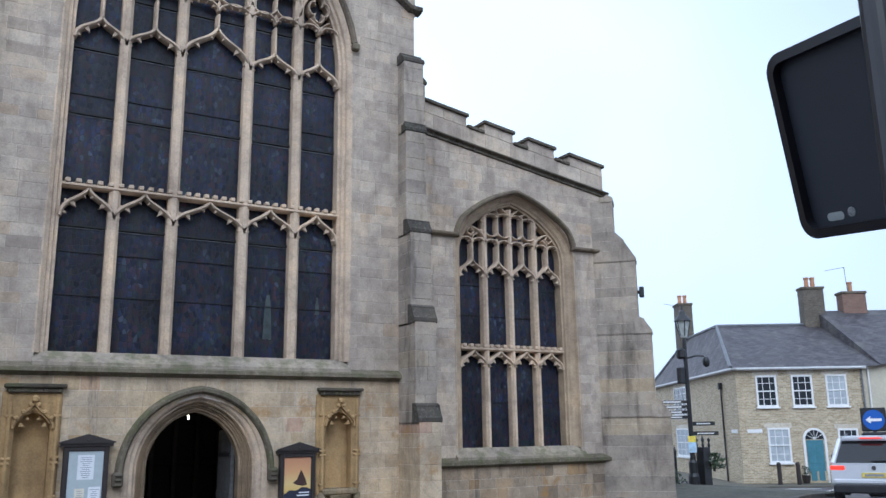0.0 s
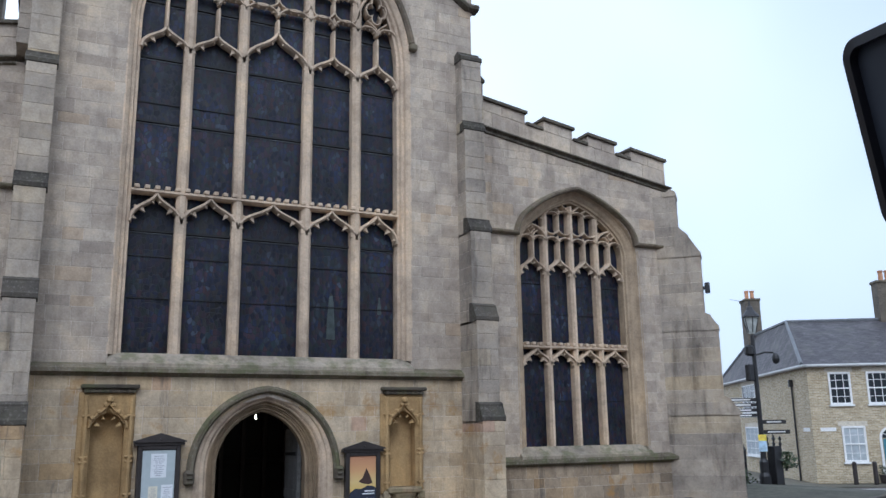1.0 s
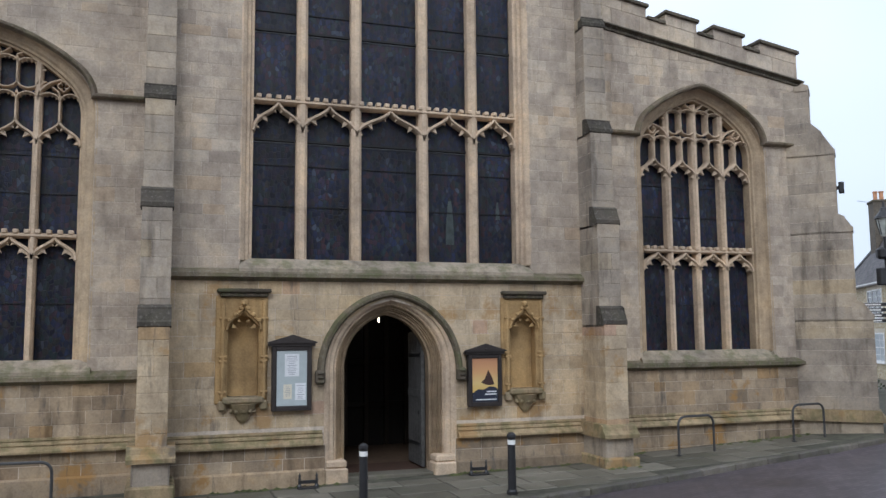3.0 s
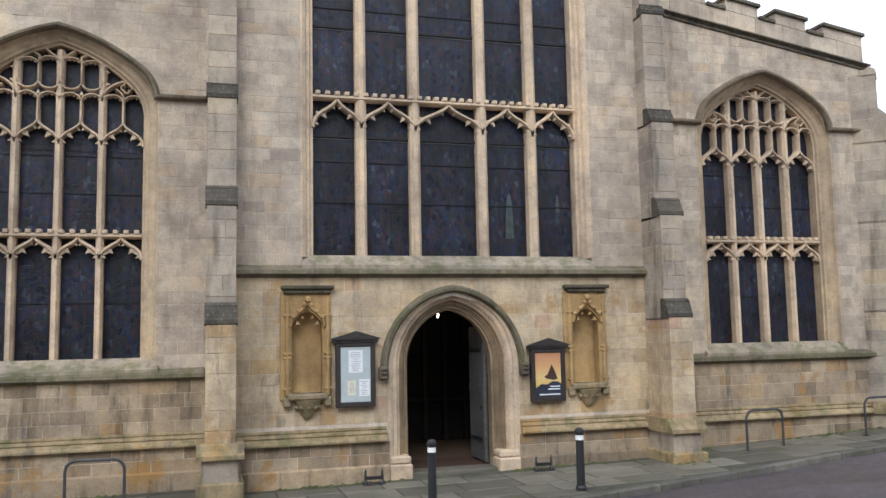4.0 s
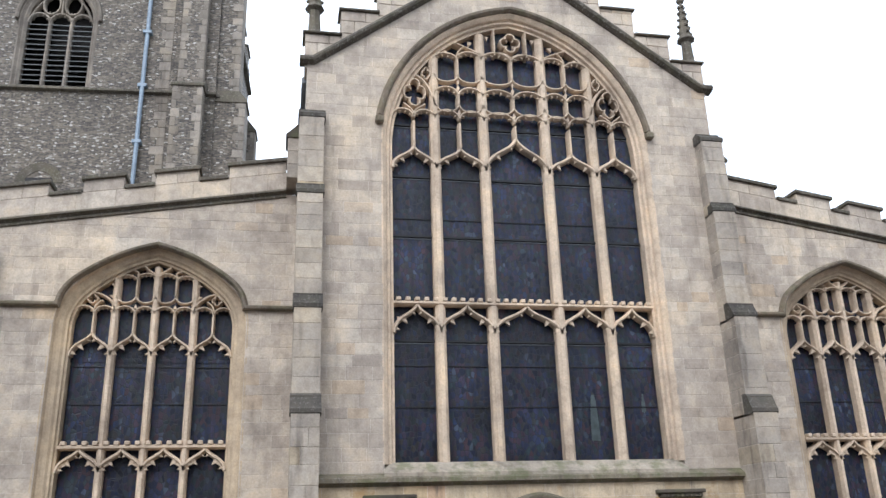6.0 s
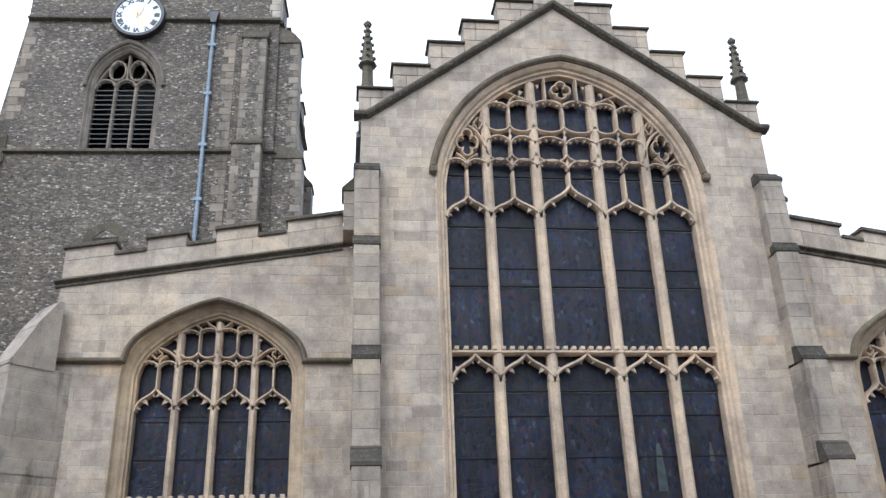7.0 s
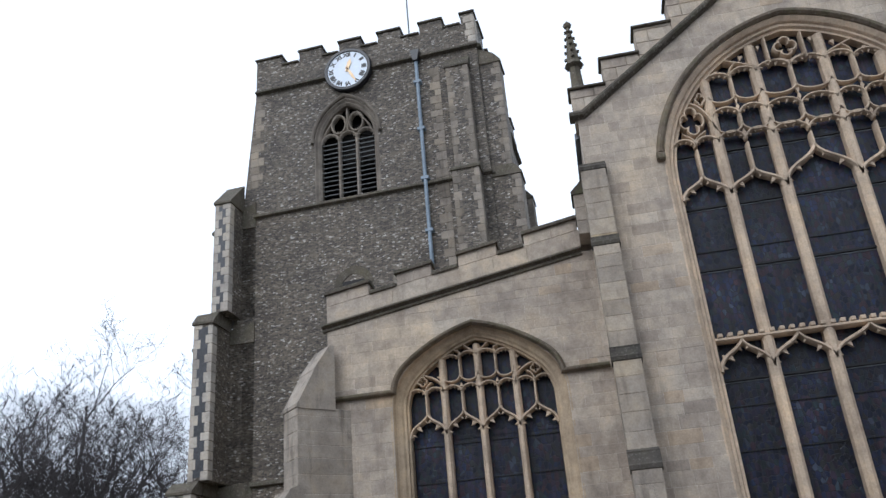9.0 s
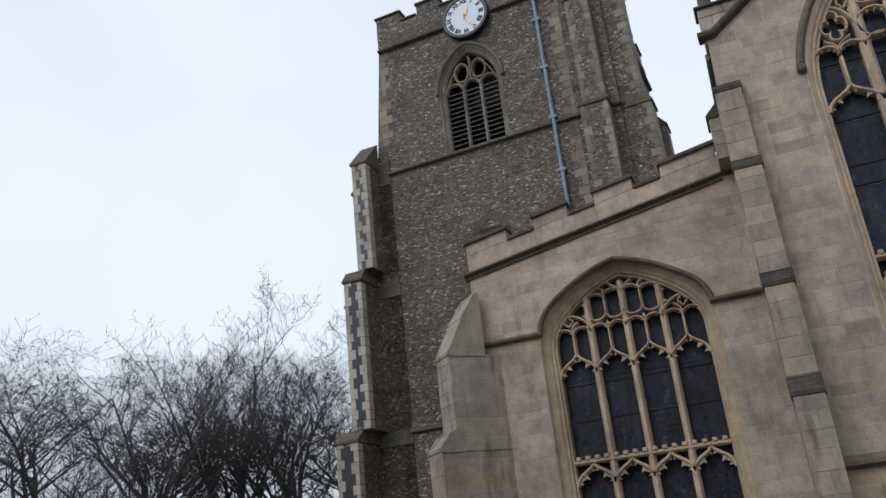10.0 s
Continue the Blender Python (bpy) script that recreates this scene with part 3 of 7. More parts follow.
def ogee(bm, xa, xb, zb, za, w, y, cusps=True, flat=0.62):
    """The two reversed curves over one light, with cusps on their inner side."""
    xm, h = (xa + xb) / 2, za - zb
    for x in (xa, xb):
        sgn = 1 if xm > x else -1
        pts = bez((x, zb), (x + sgn * 0.02, zb + h * flat), (xm - sgn * abs(xm - x) * 0.22, za - h * 0.42), (xm, za))
        bar(bm, pts if sgn > 0 else pts[::-1], w, y)
        if cusps:
            for k, sz in ((1, 0.11), (4, 0.15), (7, 0.09)):
                t = Vector(pts[k + 1]) - Vector(pts[k - 1])
                nrm = Vector((t.y, -t.x)) * sgn
                cusp(bm, pts[k], (nrm.x + 0.05 * sgn, nrm.y - 0.25 * t.length), sz * min(1.0, (xb - xa) / 0.9 + 0.25), y)


def round_head(bm, xa, xb, zs, rise, w, y, cusps=True, down=False):
    xm, hw, sg = (xa + xb) / 2, (xb - xa) / 2, (-1 if down else 1)
    pts = [(xm - hw * math.cos(math.pi * i / 10), zs + sg * rise * math.sin(math.pi * i / 10)) for i in range(11)]
    bar(bm, pts, w, y, 0.15)
    if cusps:
        for k in (2, 4, 6, 8):
            cusp(bm, pts[k], (xm - pts[k][0], zs - pts[k][1] - sg * 0.02), min(0.10, hw * 0.33), y)


def deep_jamb_profile(y, deep=0.52):
    """The wide hollow splay of an aisle window."""
    return [(0.0, y + deep), (0.0, y + 0.26), (0.035, y + 0.25), (0.05, y + 0.20), (0.09, y + 0.19), (0.13, y + 0.15), (0.19, y + 0.125), (0.235, y + 0.09), (0.25, y + 0.045), (0.29, y - 0.004), (0.315, y - 0.004), (0.315, y + deep)]


def foil(bm, cx, cz, rx, rz, w, y):
    """A four-lobed ring of tracery with points between its lobes."""
    k = 32
    ring = []
    for i in range(k):
        a = 2 * math.pi * i / k
        r = 0.72 + 0.38 * abs(math.cos(2 * a)) ** 0.6
        ring.append((cx + rx * r * math.cos(a), cz + rz * r * math.sin(a)))
    sweep(bm, ring, bar_profile(w, y), closed=True)
    for a in (0.785, 2.356, 3.927, 5.498):
        p = (cx + rx * 0.74 * math.cos(a), cz + rz * 0.74 * math.sin(a))
        cusp(bm, p, (cx - p[0], cz - p[1]), min(rx, rz) * 0.42, y)


def jamb_profile(y, deep=0.46):
    return [(0.0, y + deep), (0.0, y + 0.20), (0.05, y + 0.20), (0.075, y + 0.13), (0.13, y + 0.13), (0.15, y + 0.06), (0.22, y - 0.004), (0.25, y - 0.004), (0.25, y + deep)]


def hood_profile(y, o):
    return [(o, y + 0.02), (o, y - 0.05), (o + 0.04, y - 0.11), (o + 0.09, y - 0.12), (o + 0.15, y - 0.03), (o + 0.16, y + 0.02)]


def window(name, d, cx, y, mullions, label):
    root = thing(name, label, "window", kind="structure")
    path = grown(d, 0.0, cx)
    part("window_frame", sweep(bmesh.new(), path, jamb_profile(y) if d is MAIN else deep_jamb_profile(y)), m_dress if d is MAIN else m_jamb, root, "moulded stone jambs and arch")
    yg, yb = (y + 0.40, y + 0.15) if d is MAIN else (y + 0.46, y + 0.23)
    xs = [cx - d["half"], *mullions, cx + d["half"]]
    for x in mullions:
        top = d["mull_top"](x - cx)
        part("mullion", bar(bmesh.new(), [(x, d["sill"] - 0.02), (x, top)], d["mw"], yb, 0.29), m_dress, root)
    # transom with its little battlements
    bm = bmesh.new()
    zt = d["transom"]
    bar(bm, [(xs[0], zt - 0.03), (xs[-1], zt - 0.03)], 0.09, yb - 0.02)
    for xa, xb in zip(xs, xs[1:]):
        k = max(4, round((xb - xa) / 0.17))
        for i in range(k):
            x = xa + (xb - xa) * (i + 0.5) / k
            box(bm, x - 0.045, x + 0.045, yb - 0.04, yb + 0.10, zt + 0.0, zt + 0.075, 0.012)
    part("transom", bm, m_dress, root, "pale stone transom with small battlements")
    bm = bmesh.new()
    for xa, xb in zip(xs, xs[1:]):
        ogee(bm, xa, xb, d["og0"], zt - 0.06, 0.075, yb)
        cusp(bm, (xa + 0.07, zt - 0.34), (1, 0.1), 0.10, yb)
        cusp(bm, (xb - 0.07, zt - 0.34), (-1, 0.1), 0.10, yb)
    part("lower_tracery", bm, m_dress, root, "cusped ogee tracery below the transom")
    bm = bmesh.new()
    d["head"](bm, xs, cx, yb)
    part("head_tracery", bm, m_dress, root, "cusped perpendicular tracery in the arch")
    # glass, light by light
    for xa, xb in zip(xs, xs[1:]):
        for z0, z1 in ((d["sill"], zt), (zt, d["og1"] - 0.07)):
            part("pane", boxed(xa + 0.02, xb - 0.02, yg, yg + 0.02, z0 + 0.01, z1 - 0.01), m_glass, root)
        for z in d["bars"]:
            part("saddle_bar", boxed(xa + 0.02, xb - 0.02, yg - 0.05, yg - 0.005, z - 0.02, z + 0.02), m_bar, root)
            # pale strip paints the light line that shows beneath each bar
            part("bar_glint_strip", boxed(xa + 0.02, xb - 0.02, yg - 0.012, yg - 0.004, z - 0.05, z - 0.03), m_lead, root)
        for z in d["thin_bars"]:
            part("saddle_bar", boxed(xa + 0.02, xb - 0.02, yg - 0.02, yg - 0.004, z - 0.008, z + 0.008), m_bar, root)
    head = [p for p in path if p[1] > d["og1"] - 0.1]
    head = [(path[0][0], d["og1"] - 0.09)] + [p for p in head] + [(path[-1][0], d["og1"] - 0.09)]
    part("head_pane", prism(bmesh.new(), head, yg, yg + 0.02), m_glass, root)
    # sloping sill
    prof = [(0.0, yg + 0.06), (0.04, y + 0.16), (-0.08, y + 0.02), (-0.16, y - 0.10), (-0.22, y - 0.10), (-0.26, yg + 0.06)]
    part("window_sill", sweep(bmesh.new(), [(cx - d["half"] - (0.24 if d is MAIN else 0.33), d["sill"]), (cx + d["half"] + (0.24 if d is MAIN else 0.33), d["sill"])], prof), m_sill, root, "sloping mossy stone sill")
    return root


def head_main(bm, xs, cx, y):
    h = arch(MAIN["half"], MAIN["spring"], MAIN["apex"], MAIN["r1"], cx)

    def top(x):
        return max(z for z in [za + (zb - za) * (x - xa) / (xb - xa) for (xa, za), (xb, zb) in zip(h, h[1:]) if xa <= x <= xb and xb > xa] or [MAIN["spring"]])
    for k, (xa, xb) in enumerate(zip(xs, xs[1:])):
        xm = (xa + xb) / 2
        za = 10.02 if k == 2 else 9.72
        ogee(bm, xa, xb, 9.24, za, 0.085, y)
        r1 = 10.42
        bar(bm, [(xm, za - 0.02), (xm, r1 - 0.1)], 0.075, y)
        for a, b in ((xa, xm), (xm, xb)):
            round_head(bm, a, b, r1 - 0.02, min(0.22, (b - a) * 0.42), 0.06, y)
        if k in (1, 2, 3):
            for a, b in ((xa, xm), (xm, xb)):
                round_head(bm, a, b, r1 + 0.36, -0.20, 0.055, y, False)
                round_head(bm, a, b, r1 + 0.56, 0.20, 0.055, y)
                round_head(bm, a, b, 11.48, -0.18, 0.055, y, False)
                round_head(bm, a, b, min(11.90, top((a + b) / 2) - 0.30), 0.20 if k == 2 else 0.17, 0.055, y)
            bar(bm, [(xm, r1 + 0.34), (xm, r1 + 0.58)], 0.07, y)
            bar(bm, [(xm, 11.44), (xm, 11.95)], 0.07, y)
            for z in (r1 + 0.16, r1 + 0.76, 11.34):
                cusp(bm, (xm, z), (0, -1), 0.09, y)
                cusp(bm, (xm, z), (0, 1), 0.09, y)
            if k != 2:
                side = -1 if k == 1 else 1
                outer, inner = (xa, xb) if k == 1 else (xb, xa)
                # a forked bar fills the corner under the arch
                bar(bm, bez((inner, 12.02), (inner + side * 0.15, 12.12), (xm + side * 0.02, 12.28), (xm + side * 0.06, top(xm + side * 0.06) - 0.01)), 0.05, y)
                bar(bm, bez((xm, 11.95), (xm, 12.05), (xm - side * 0.06, 12.14), (xm - side * 0.18, 12.2)), 0.045, y)
                cusp(bm, (xm - side * 0.3, 12.35), (0.3 * side, -1), 0.12, y)
                cusp(bm, (xm + side * 0.26, 12.08), (0, -1), 0.09, y)
        else:
            side = -1 if k == 0 else 1
            outer, inner = (xa, xb) if k == 0 else (xb, xa)
            # a tall quatrefoil under a leaning bar, with a trefoil in the corner behind it
            qx, qz = xm - side * 0.03, 10.99
            foil(bm, qx, qz, 0.21, 0.29, 0.055, y)
            bar(bm, bez((inner, 10.72), (inner + side * 0.05, 11.05), (xm - side * 0.26, 11.32), (xm - side * 0.06, top(xm - side * 0.06) - 0.01)), 0.075, y)
            bar(bm, bez((outer, 10.60), (outer - side * 0.12, 10.86), (qx + side * 0.34, 11.0), (qx + side * 0.12, 11.36)), 0.055, y)
            bar(bm, bez((xm, 10.42), (xm, 10.6), (qx - side * 0.05, 10.6), (qx - side * 0.22, 10.72)), 0.05, y)
            bar(bm, bez((xm, 10.42), (xm, 10.6), (qx + side * 0.1, 10.6), (qx + side * 0.24, 10.72)), 0.05, y)
            foil(bm, inner + side * 0.17, 11.46, 0.08, 0.13, 0.045, y)
            cusp(bm, (inner + side * 0.02, 11.2), (side * 0.6, 0.4), 0.12, y)
            cusp(bm, (inner + side * 0.02, 11.66), (side * 0.8, -0.2), 0.10, y)
    # the quatrefoil at the top
    foil(bm, cx, 12.38, 0.20, 0.20, 0.055, y)
    for s in (-1, 1):
        bar(bm, [(s * 0.36, 12.04), (s * 0.36, top(0.36) - 0.02)], 0.06, y)
        bar(bm, bez((s * 0.36, 12.1), (s * 0.2, 12.12), (s * 0.1, 12.08), (0.0, 12.0)), 0.05, y)
        cusp(bm, (s * 0.52, 12.52), (0, -1), 0.10, y)


def head_aisle(bm, xs, cx, y):
    h = arch(AISLE["half"], AISLE["spring"], AISLE["apex"], AISLE["r1"], cx)

    def top(x):
        return max(z for z in [za + (zb - za) * (x - xa) / (xb - xa) for (xa, za), (xb, zb) in zip(h, h[1:]) if xa <= x <= xb and xb > xa] or [AISLE["spring"]])
    for k, (xa, xb) in enumerate(zip(xs, xs[1:])):
        xm = (xa + xb) / 2
        ogee(bm, xa, xb, 5.47, 5.90, 0.06, y)
        bar(bm, [(xm, 5.88), (xm, 6.28)], 0.055, y)
        outer = k in (0, 3)
        z = 6.28
        for a, b in ((xa, xm), (xm, xb)):
            round_head(bm, a, b, z, 0.15, 0.045, y)
        if not outer:
            for a, b in ((xa, xm), (xm, xb)):
                round_head(bm, a, b, z + 0.36, -0.14, 0.045, y, False)
                round_head(bm, a, b, min(6.98, top((a + b) / 2) - 0.16), 0.11, 0.04, y)
            bar(bm, [(xm, z + 0.34), (xm, 7.02)], 0.05, y)
            side = -1 if k == 1 else 1
            inner = xb if k == 1 else xa
            bar(bm, bez((xm, 7.02), (xm, 7.08), (xm - side * 0.06, 7.10), (xm + side * 0.08, top(xm + side * 0.08) - 0.01)), 0.04, y)
            bar(bm, bez((inner, 7.06), (inner + side * 0.08, 7.10), (inner + side * 0.15, 7.14), (inner + side * 0.24, top(inner + side * 0.24) - 0.01)), 0.045, y)
            cusp(bm, (xm, z + 0.12), (0, 1), 0.08, y)
        else:
            side = -1 if k == 0 else 1
            inner = xb if k == 0 else xa
            bar(bm, bez((inner, 6.34), (inner, 6.55), (xm - side * 0.10, 6.68), (xm + side * 0.02, top(xm + side * 0.02) - 0.02)), 0.055, y)
            bar(bm, bez((xm, 6.36), (xm, 6.44), (xm - side * 0.05, 6.5), (xm - side * 0.14, 6.54)), 0.04, y)
            foil(bm, xm + side * 0.05, 6.57, 0.085, 0.085, 0.035, y)
            cusp(bm, (inner + side * 0.03, 6.62), (side, 0.3), 0.10, y)
            cusp(bm, (inner + side * 0.03, 6.86), (side, 0.1), 0.09, y)


MAIN.update(mw=0.20, transom=6.42, og0=5.80, og1=9.24, bars=(10.30, 9.12, 7.82, 5.68), thin_bars=(8.2, 4.42, 5.2), head=head_main,
            mull_top=lambda x: 12.55 if abs(x) < 1 else 11.88)
AISLE.update(mw=0.135, transom=3.84, og0=3.38, og1=5.47, bars=(), thin_bars=(5.3, 2.6, 4.6), head=head_aisle,
             mull_top=lambda x: 7.22 if abs(x) < 0.1 else 6.98)
window_main = window("window_1", MAIN, 0.0, 0.0, [-1.73, -0.68, 0.68, 1.73], "tall five-light perpendicular window with dark leaded stained glass")
# thin pale shapes just before the panes paint ghostly white reflections
m_glass_glare = plain("pale_grey_green_glare", (0.045, 0.06, 0.06), 0.35, spread=0.45, scale=7)
for x, z0, z1, w in ((1.28, 3.78, 4.66, 0.09), (2.32, 4.32, 4.68, 0.045)):
    pts = [(x - w, z0), (x + w, z0), (x + w * 0.8, z0 + (z1 - z0) * 0.5), (x + w * 0.55, z1 - 0.12), (x + w * 0.3, z1), (x - w * 0.3, z1), (x - w * 0.55, z1 - 0.12), (x - w * 0.85, z0 + (z1 - z0) * 0.5)]
    part("glare_shape", prism(bmesh.new(), pts, 0.392, 0.398), m_glass_glare, window_main, "pale shape painting a reflection on the leaded glass")
for side, cx, y, nm in ((1, C_RIGHT, Y_RIGHT, "window_2"), (-1, C_LEFT, Y_LEFT, "window_3")):
    q = AISLE["half"] / 2
    window(nm, AISLE, cx, y, [cx - q, cx, cx + q], "four-light perpendicular aisle window with dark stained glass")

# hood moulds and strings
HOOD_FOOT = 10.22
hood = [p for p in arch(MAIN["half"], MAIN["spring"], MAIN["apex"], MAIN["r1"], 0.0) if p[1] > HOOD_FOOT + 0.1]
foot = span_at(grown(MAIN, 0.0, 0.0), HOOD_FOOT)
bm = sweep(bmesh.new(), [(foot[0], HOOD_FOOT)] + hood + [(foot[1], HOOD_FOOT)], hood_profile(0.0, 0.25))
for s in (-1, 1):
    box(bm, s * (foot[1] + 0.33) - 0.085, s * (foot[1] + 0.33) + 0.085, -0.15, 0.02, HOOD_FOOT - 0.13, HOOD_FOOT + 0.03, 0.03)
tagged(link_mesh("hood_mould", bm, m_hood, None), "brown mossy hood mould over the great window", "moulding", kind="structure")
for side, cx, y in ((1, C_RIGHT, Y_RIGHT), (-1, C_LEFT, Y_LEFT)):
    hd = arch(1.635, 6.29, 7.535, 0.72, cx, turn=50)
    a, b = (4.55, 10.16) if side > 0 else (-10.16, -4.55)
    path = [(a, hd[0][1] + 0.02), (hd[0][0], hd[0][1] + 0.02)] + hd[1:-1] + [(hd[-1][0], hd[-1][1] + 0.02), (b, hd[-1][1] + 0.02)]
    prof = [(0.0, y + 0.02), (0.0, y - 0.07), (0.03, y - 0.13), (0.07, y - 0.14), (0.115, y - 0.03), (0.12, y + 0.02)]
    tagged(link_mesh("label_mould", sweep(bmesh.new(), path, prof), m_hood), "dark weathered label mould running into a string course", "moulding", "label moulds", kind="structure")
    string_course("string_course", [(a, 1.31), (b, 1.31)], m_string, "mossy sloping string course below the aisle window", y, 0.14, 0.20)
string_course("string_course", [(-4.1, 3.11), (4.1, 3.11)], m_string, "dark mossy string course below the great window", 0.0, 0.15, 0.20)


# plinths
def plinth(path, y, z, label):
    prof = [(z + 0.12, y + 0.02), (z + 0.115, y - 0.04), (z + 0.075, y - 0.05), (z + 0.06, y - 0.03), (z + 0.035, y - 0.08), (z + 0.0, y - 0.092), (z - 0.015, y - 0.066), (z - 0.045, y - 0.13), (z - 0.10, y - 0.165), (z - 0.135, y - 0.165), (z - 0.145, y - 0.05), (z - 0.17, y + 0.02)]
    bm = sweep(bmesh.new(), [(path[0], 0.0), (path[1], 0.0)], prof)
    tagged(link_mesh("plinth_moulding", bm, m_plinth), label, "moulding", "plinth mouldings", kind="structure")


m_plinth = stone("mossy_plinth_stone", [(0, (0.378, 0.300, 0.177)), (1, (0.473, 0.380, 0.235))], 0.7, moss=0.55, rust=0.6)
for a, b, y, z in ((-4.1, -1.36, 0.0, 0.16), (1.24, 4.1, 0.0, 0.16), (4.4, 10.3, Y_RIGHT, 0.14), (-10.3, -4.4, Y_LEFT, 0.16)):
    plinth((a, b), y, z, "moulded limestone plinth course with moss and stains")
for a, b, y in ((-4.1, -1.30, 0.0), (1.2, 4.1, 0.0), (4.4, 10.3, Y_RIGHT), (-10.3, -4.4, Y_LEFT)):
    base = tagged(link_mesh("plinth", boxed(a, b, y - 0.03, y + 0.3, -1.0, 0.02), m_mortar), "stained limestone base course of the wall", "plinth", "plinth walls", kind="structure")
    ashlar(base, lambda z, a=a: a, lambda z, b=b: b, [], [-0.86, -0.45, -0.2, 0.02], y - 0.036, m_stained, (-1, 1), rnd, (0.35, 1.0), joint=0.012)
    if y in (0.0, Y_LEFT):
        base2 = boxed(a, b, y - 0.10, y, -1.0, -0.40, bevel=0.03)
        part("footing", base2, m_stained, base, "stepped stained footing")


# ---- buttresses ----
def tiered(name, label, x0, x1, tiers, base, y_wall, m=None, group="", cap=None):
    """A stepped buttress: tiers of (front y, bottom z, top z, cap z); m places it."""
    root = thing(name, label, "buttress", group)
    if m:
        root.matrix_world = m
    r = random.Random(len(name) * 7 + int(x0 * 100))
    for k, (yf, z0, z1, zc, yn) in enumerate(tiers):
        shaft = part("shaft", boxed(x0 + 0.006, x1 - 0.006, yf + 0.008, y_wall + 0.3, z0, z1), m_mortar, root)
        z = z0
        while z < z1 - 0.05:
            h = r.uniform(0.24, 0.36)
            h = z1 - z if z1 - z - h < 0.15 else h
            bm = bmesh.new()
            split = r.random() < 0.35 and k < 2
            xs = [x0, (x0 + x1) / 2 + r.uniform(-0.08, 0.08), x1] if split else [x0, x1]
            for a, b in zip(xs, xs[1:]):
                box(bm, a + 0.0015, b - 0.0015, yf - r.uniform(0, 0.005), y_wall + 0.2, z + 0.0015, z + h - 0.0015, 0.006)
            part("stone_block", bm, m_buttress if (k or name == "corner_buttress") else m_warm, shaft)
            z += h
        # weathered cap with its drip
        bm = bmesh.new()
        o = 0.022
        f = lambda p: (p[1], p[0], p[2])
        prism(bm, [(yf - o, z1), (yf - o, z1 + 0.07), (yf - o + 0.03, z1 + 0.10), (yf + (yn - yf) * 0.5, z1 + 0.1 + (zc - z1) * 0.5), (yf + (yn - yf) * 0.5, z1 + 0.13 + (zc - z1) * 0.5), (yn, zc), (yn + 0.1, zc), (yn + 0.1, z1 - 0.03), (yf + 0.02, z1 - 0.03)], x0 - o, x1 + o, f)
        part("weathering", bm, cap or m_cap, root, "sloping weathered cap")
    if base:
        yf = tiers[0][0]
        bm = bmesh.new()
        box(bm, x0 - 0.05, x1 + 0.05, yf - 0.06, y_wall + 0.2, -1.0, -0.02, 0.02)
        part("base_block", bm, m_buttress, root)
        bm = bmesh.new()
        prism(bm, [(yf - 0.16, -0.02), (yf - 0.16, 0.05), (yf - 0.08, 0.12), (yf - 0.05, 0.2), (yf + 0.01, 0.24), (y_wall, 0.24), (y_wall, -0.02)], x0 - 0.13, x1 + 0.13, lambda p: (p[1], p[0], p[2]))
        part("base_moulding", bm, m_plinth, root)
        bm = boxed(x0 - 0.13, x1 + 0.13, yf - 0.16, y_wall + 0.2, -1.0, -0.38, bevel=0.03)
        part("footing", bm, m_plinth, root)
    return root


m_buttress = stone("buttress_limestone", [(0, (0.38, 0.34, 0.28)), (0.5, (0.45, 0.40, 0.325)), (0.8, (0.50, 0.445, 0.36)), (0.93, (0.50, 0.43, 0.31)), (1, (0.50, 0.41, 0.27))], 0.75, lichen=0.12)
NAVE_TIERS = [(-0.90, -0.9, 2.16, 2.52, -0.74), (-0.74, 2.1, 4.16, 4.52, -0.56), (-0.56, 4.1, 6.06, 6.36, -0.38), (-0.38, 6.0, 8.36, 8.5, -0.30), (-0.30, 8.3, 10.02, 10.2, -0.02)]
tiered("buttress", "stepped limestone buttress with dark lichened caps beside the porch wall", -4.53, -4.04, NAVE_TIERS, True, 0.0, group="nave buttresses")
tiered("buttress", "stepped limestone buttress with dark lichened caps beside the porch wall", 3.98, 4.47, NAVE_TIERS, True, 0.0, group="nave buttresses")
DIAG = [(-1.48, -0.9, 2.26, 2.68, -1.16), (-1.16, 2.2, 4.26, 4.66, -0.88), (-0.88, 4.2, 6.08, 6.84, -0.40), (-0.40, 6.02, 7.64, 7.74, -0.2)]
DIAG_NORTH = [(-1.62, -0.9, 2.26, 2.68, -1.35), (-1.35, 2.2, 4.25, 4.65, -1.0), (-1.0, 4.2, 6.12, 7.42, -0.30)]
for s, y, stages in ((1, Y_RIGHT, DIAG), (-1, Y_LEFT, DIAG_NORTH)):
    tiered("corner_buttress", "diagonal stepped limestone buttress at the aisle corner", -0.32, 0.32, stages, True, 0.1,
           pose(s * 10.02, y + 0.12, 0, 0, 0, 45 * s), group="corner buttresses", cap=m_buttress)

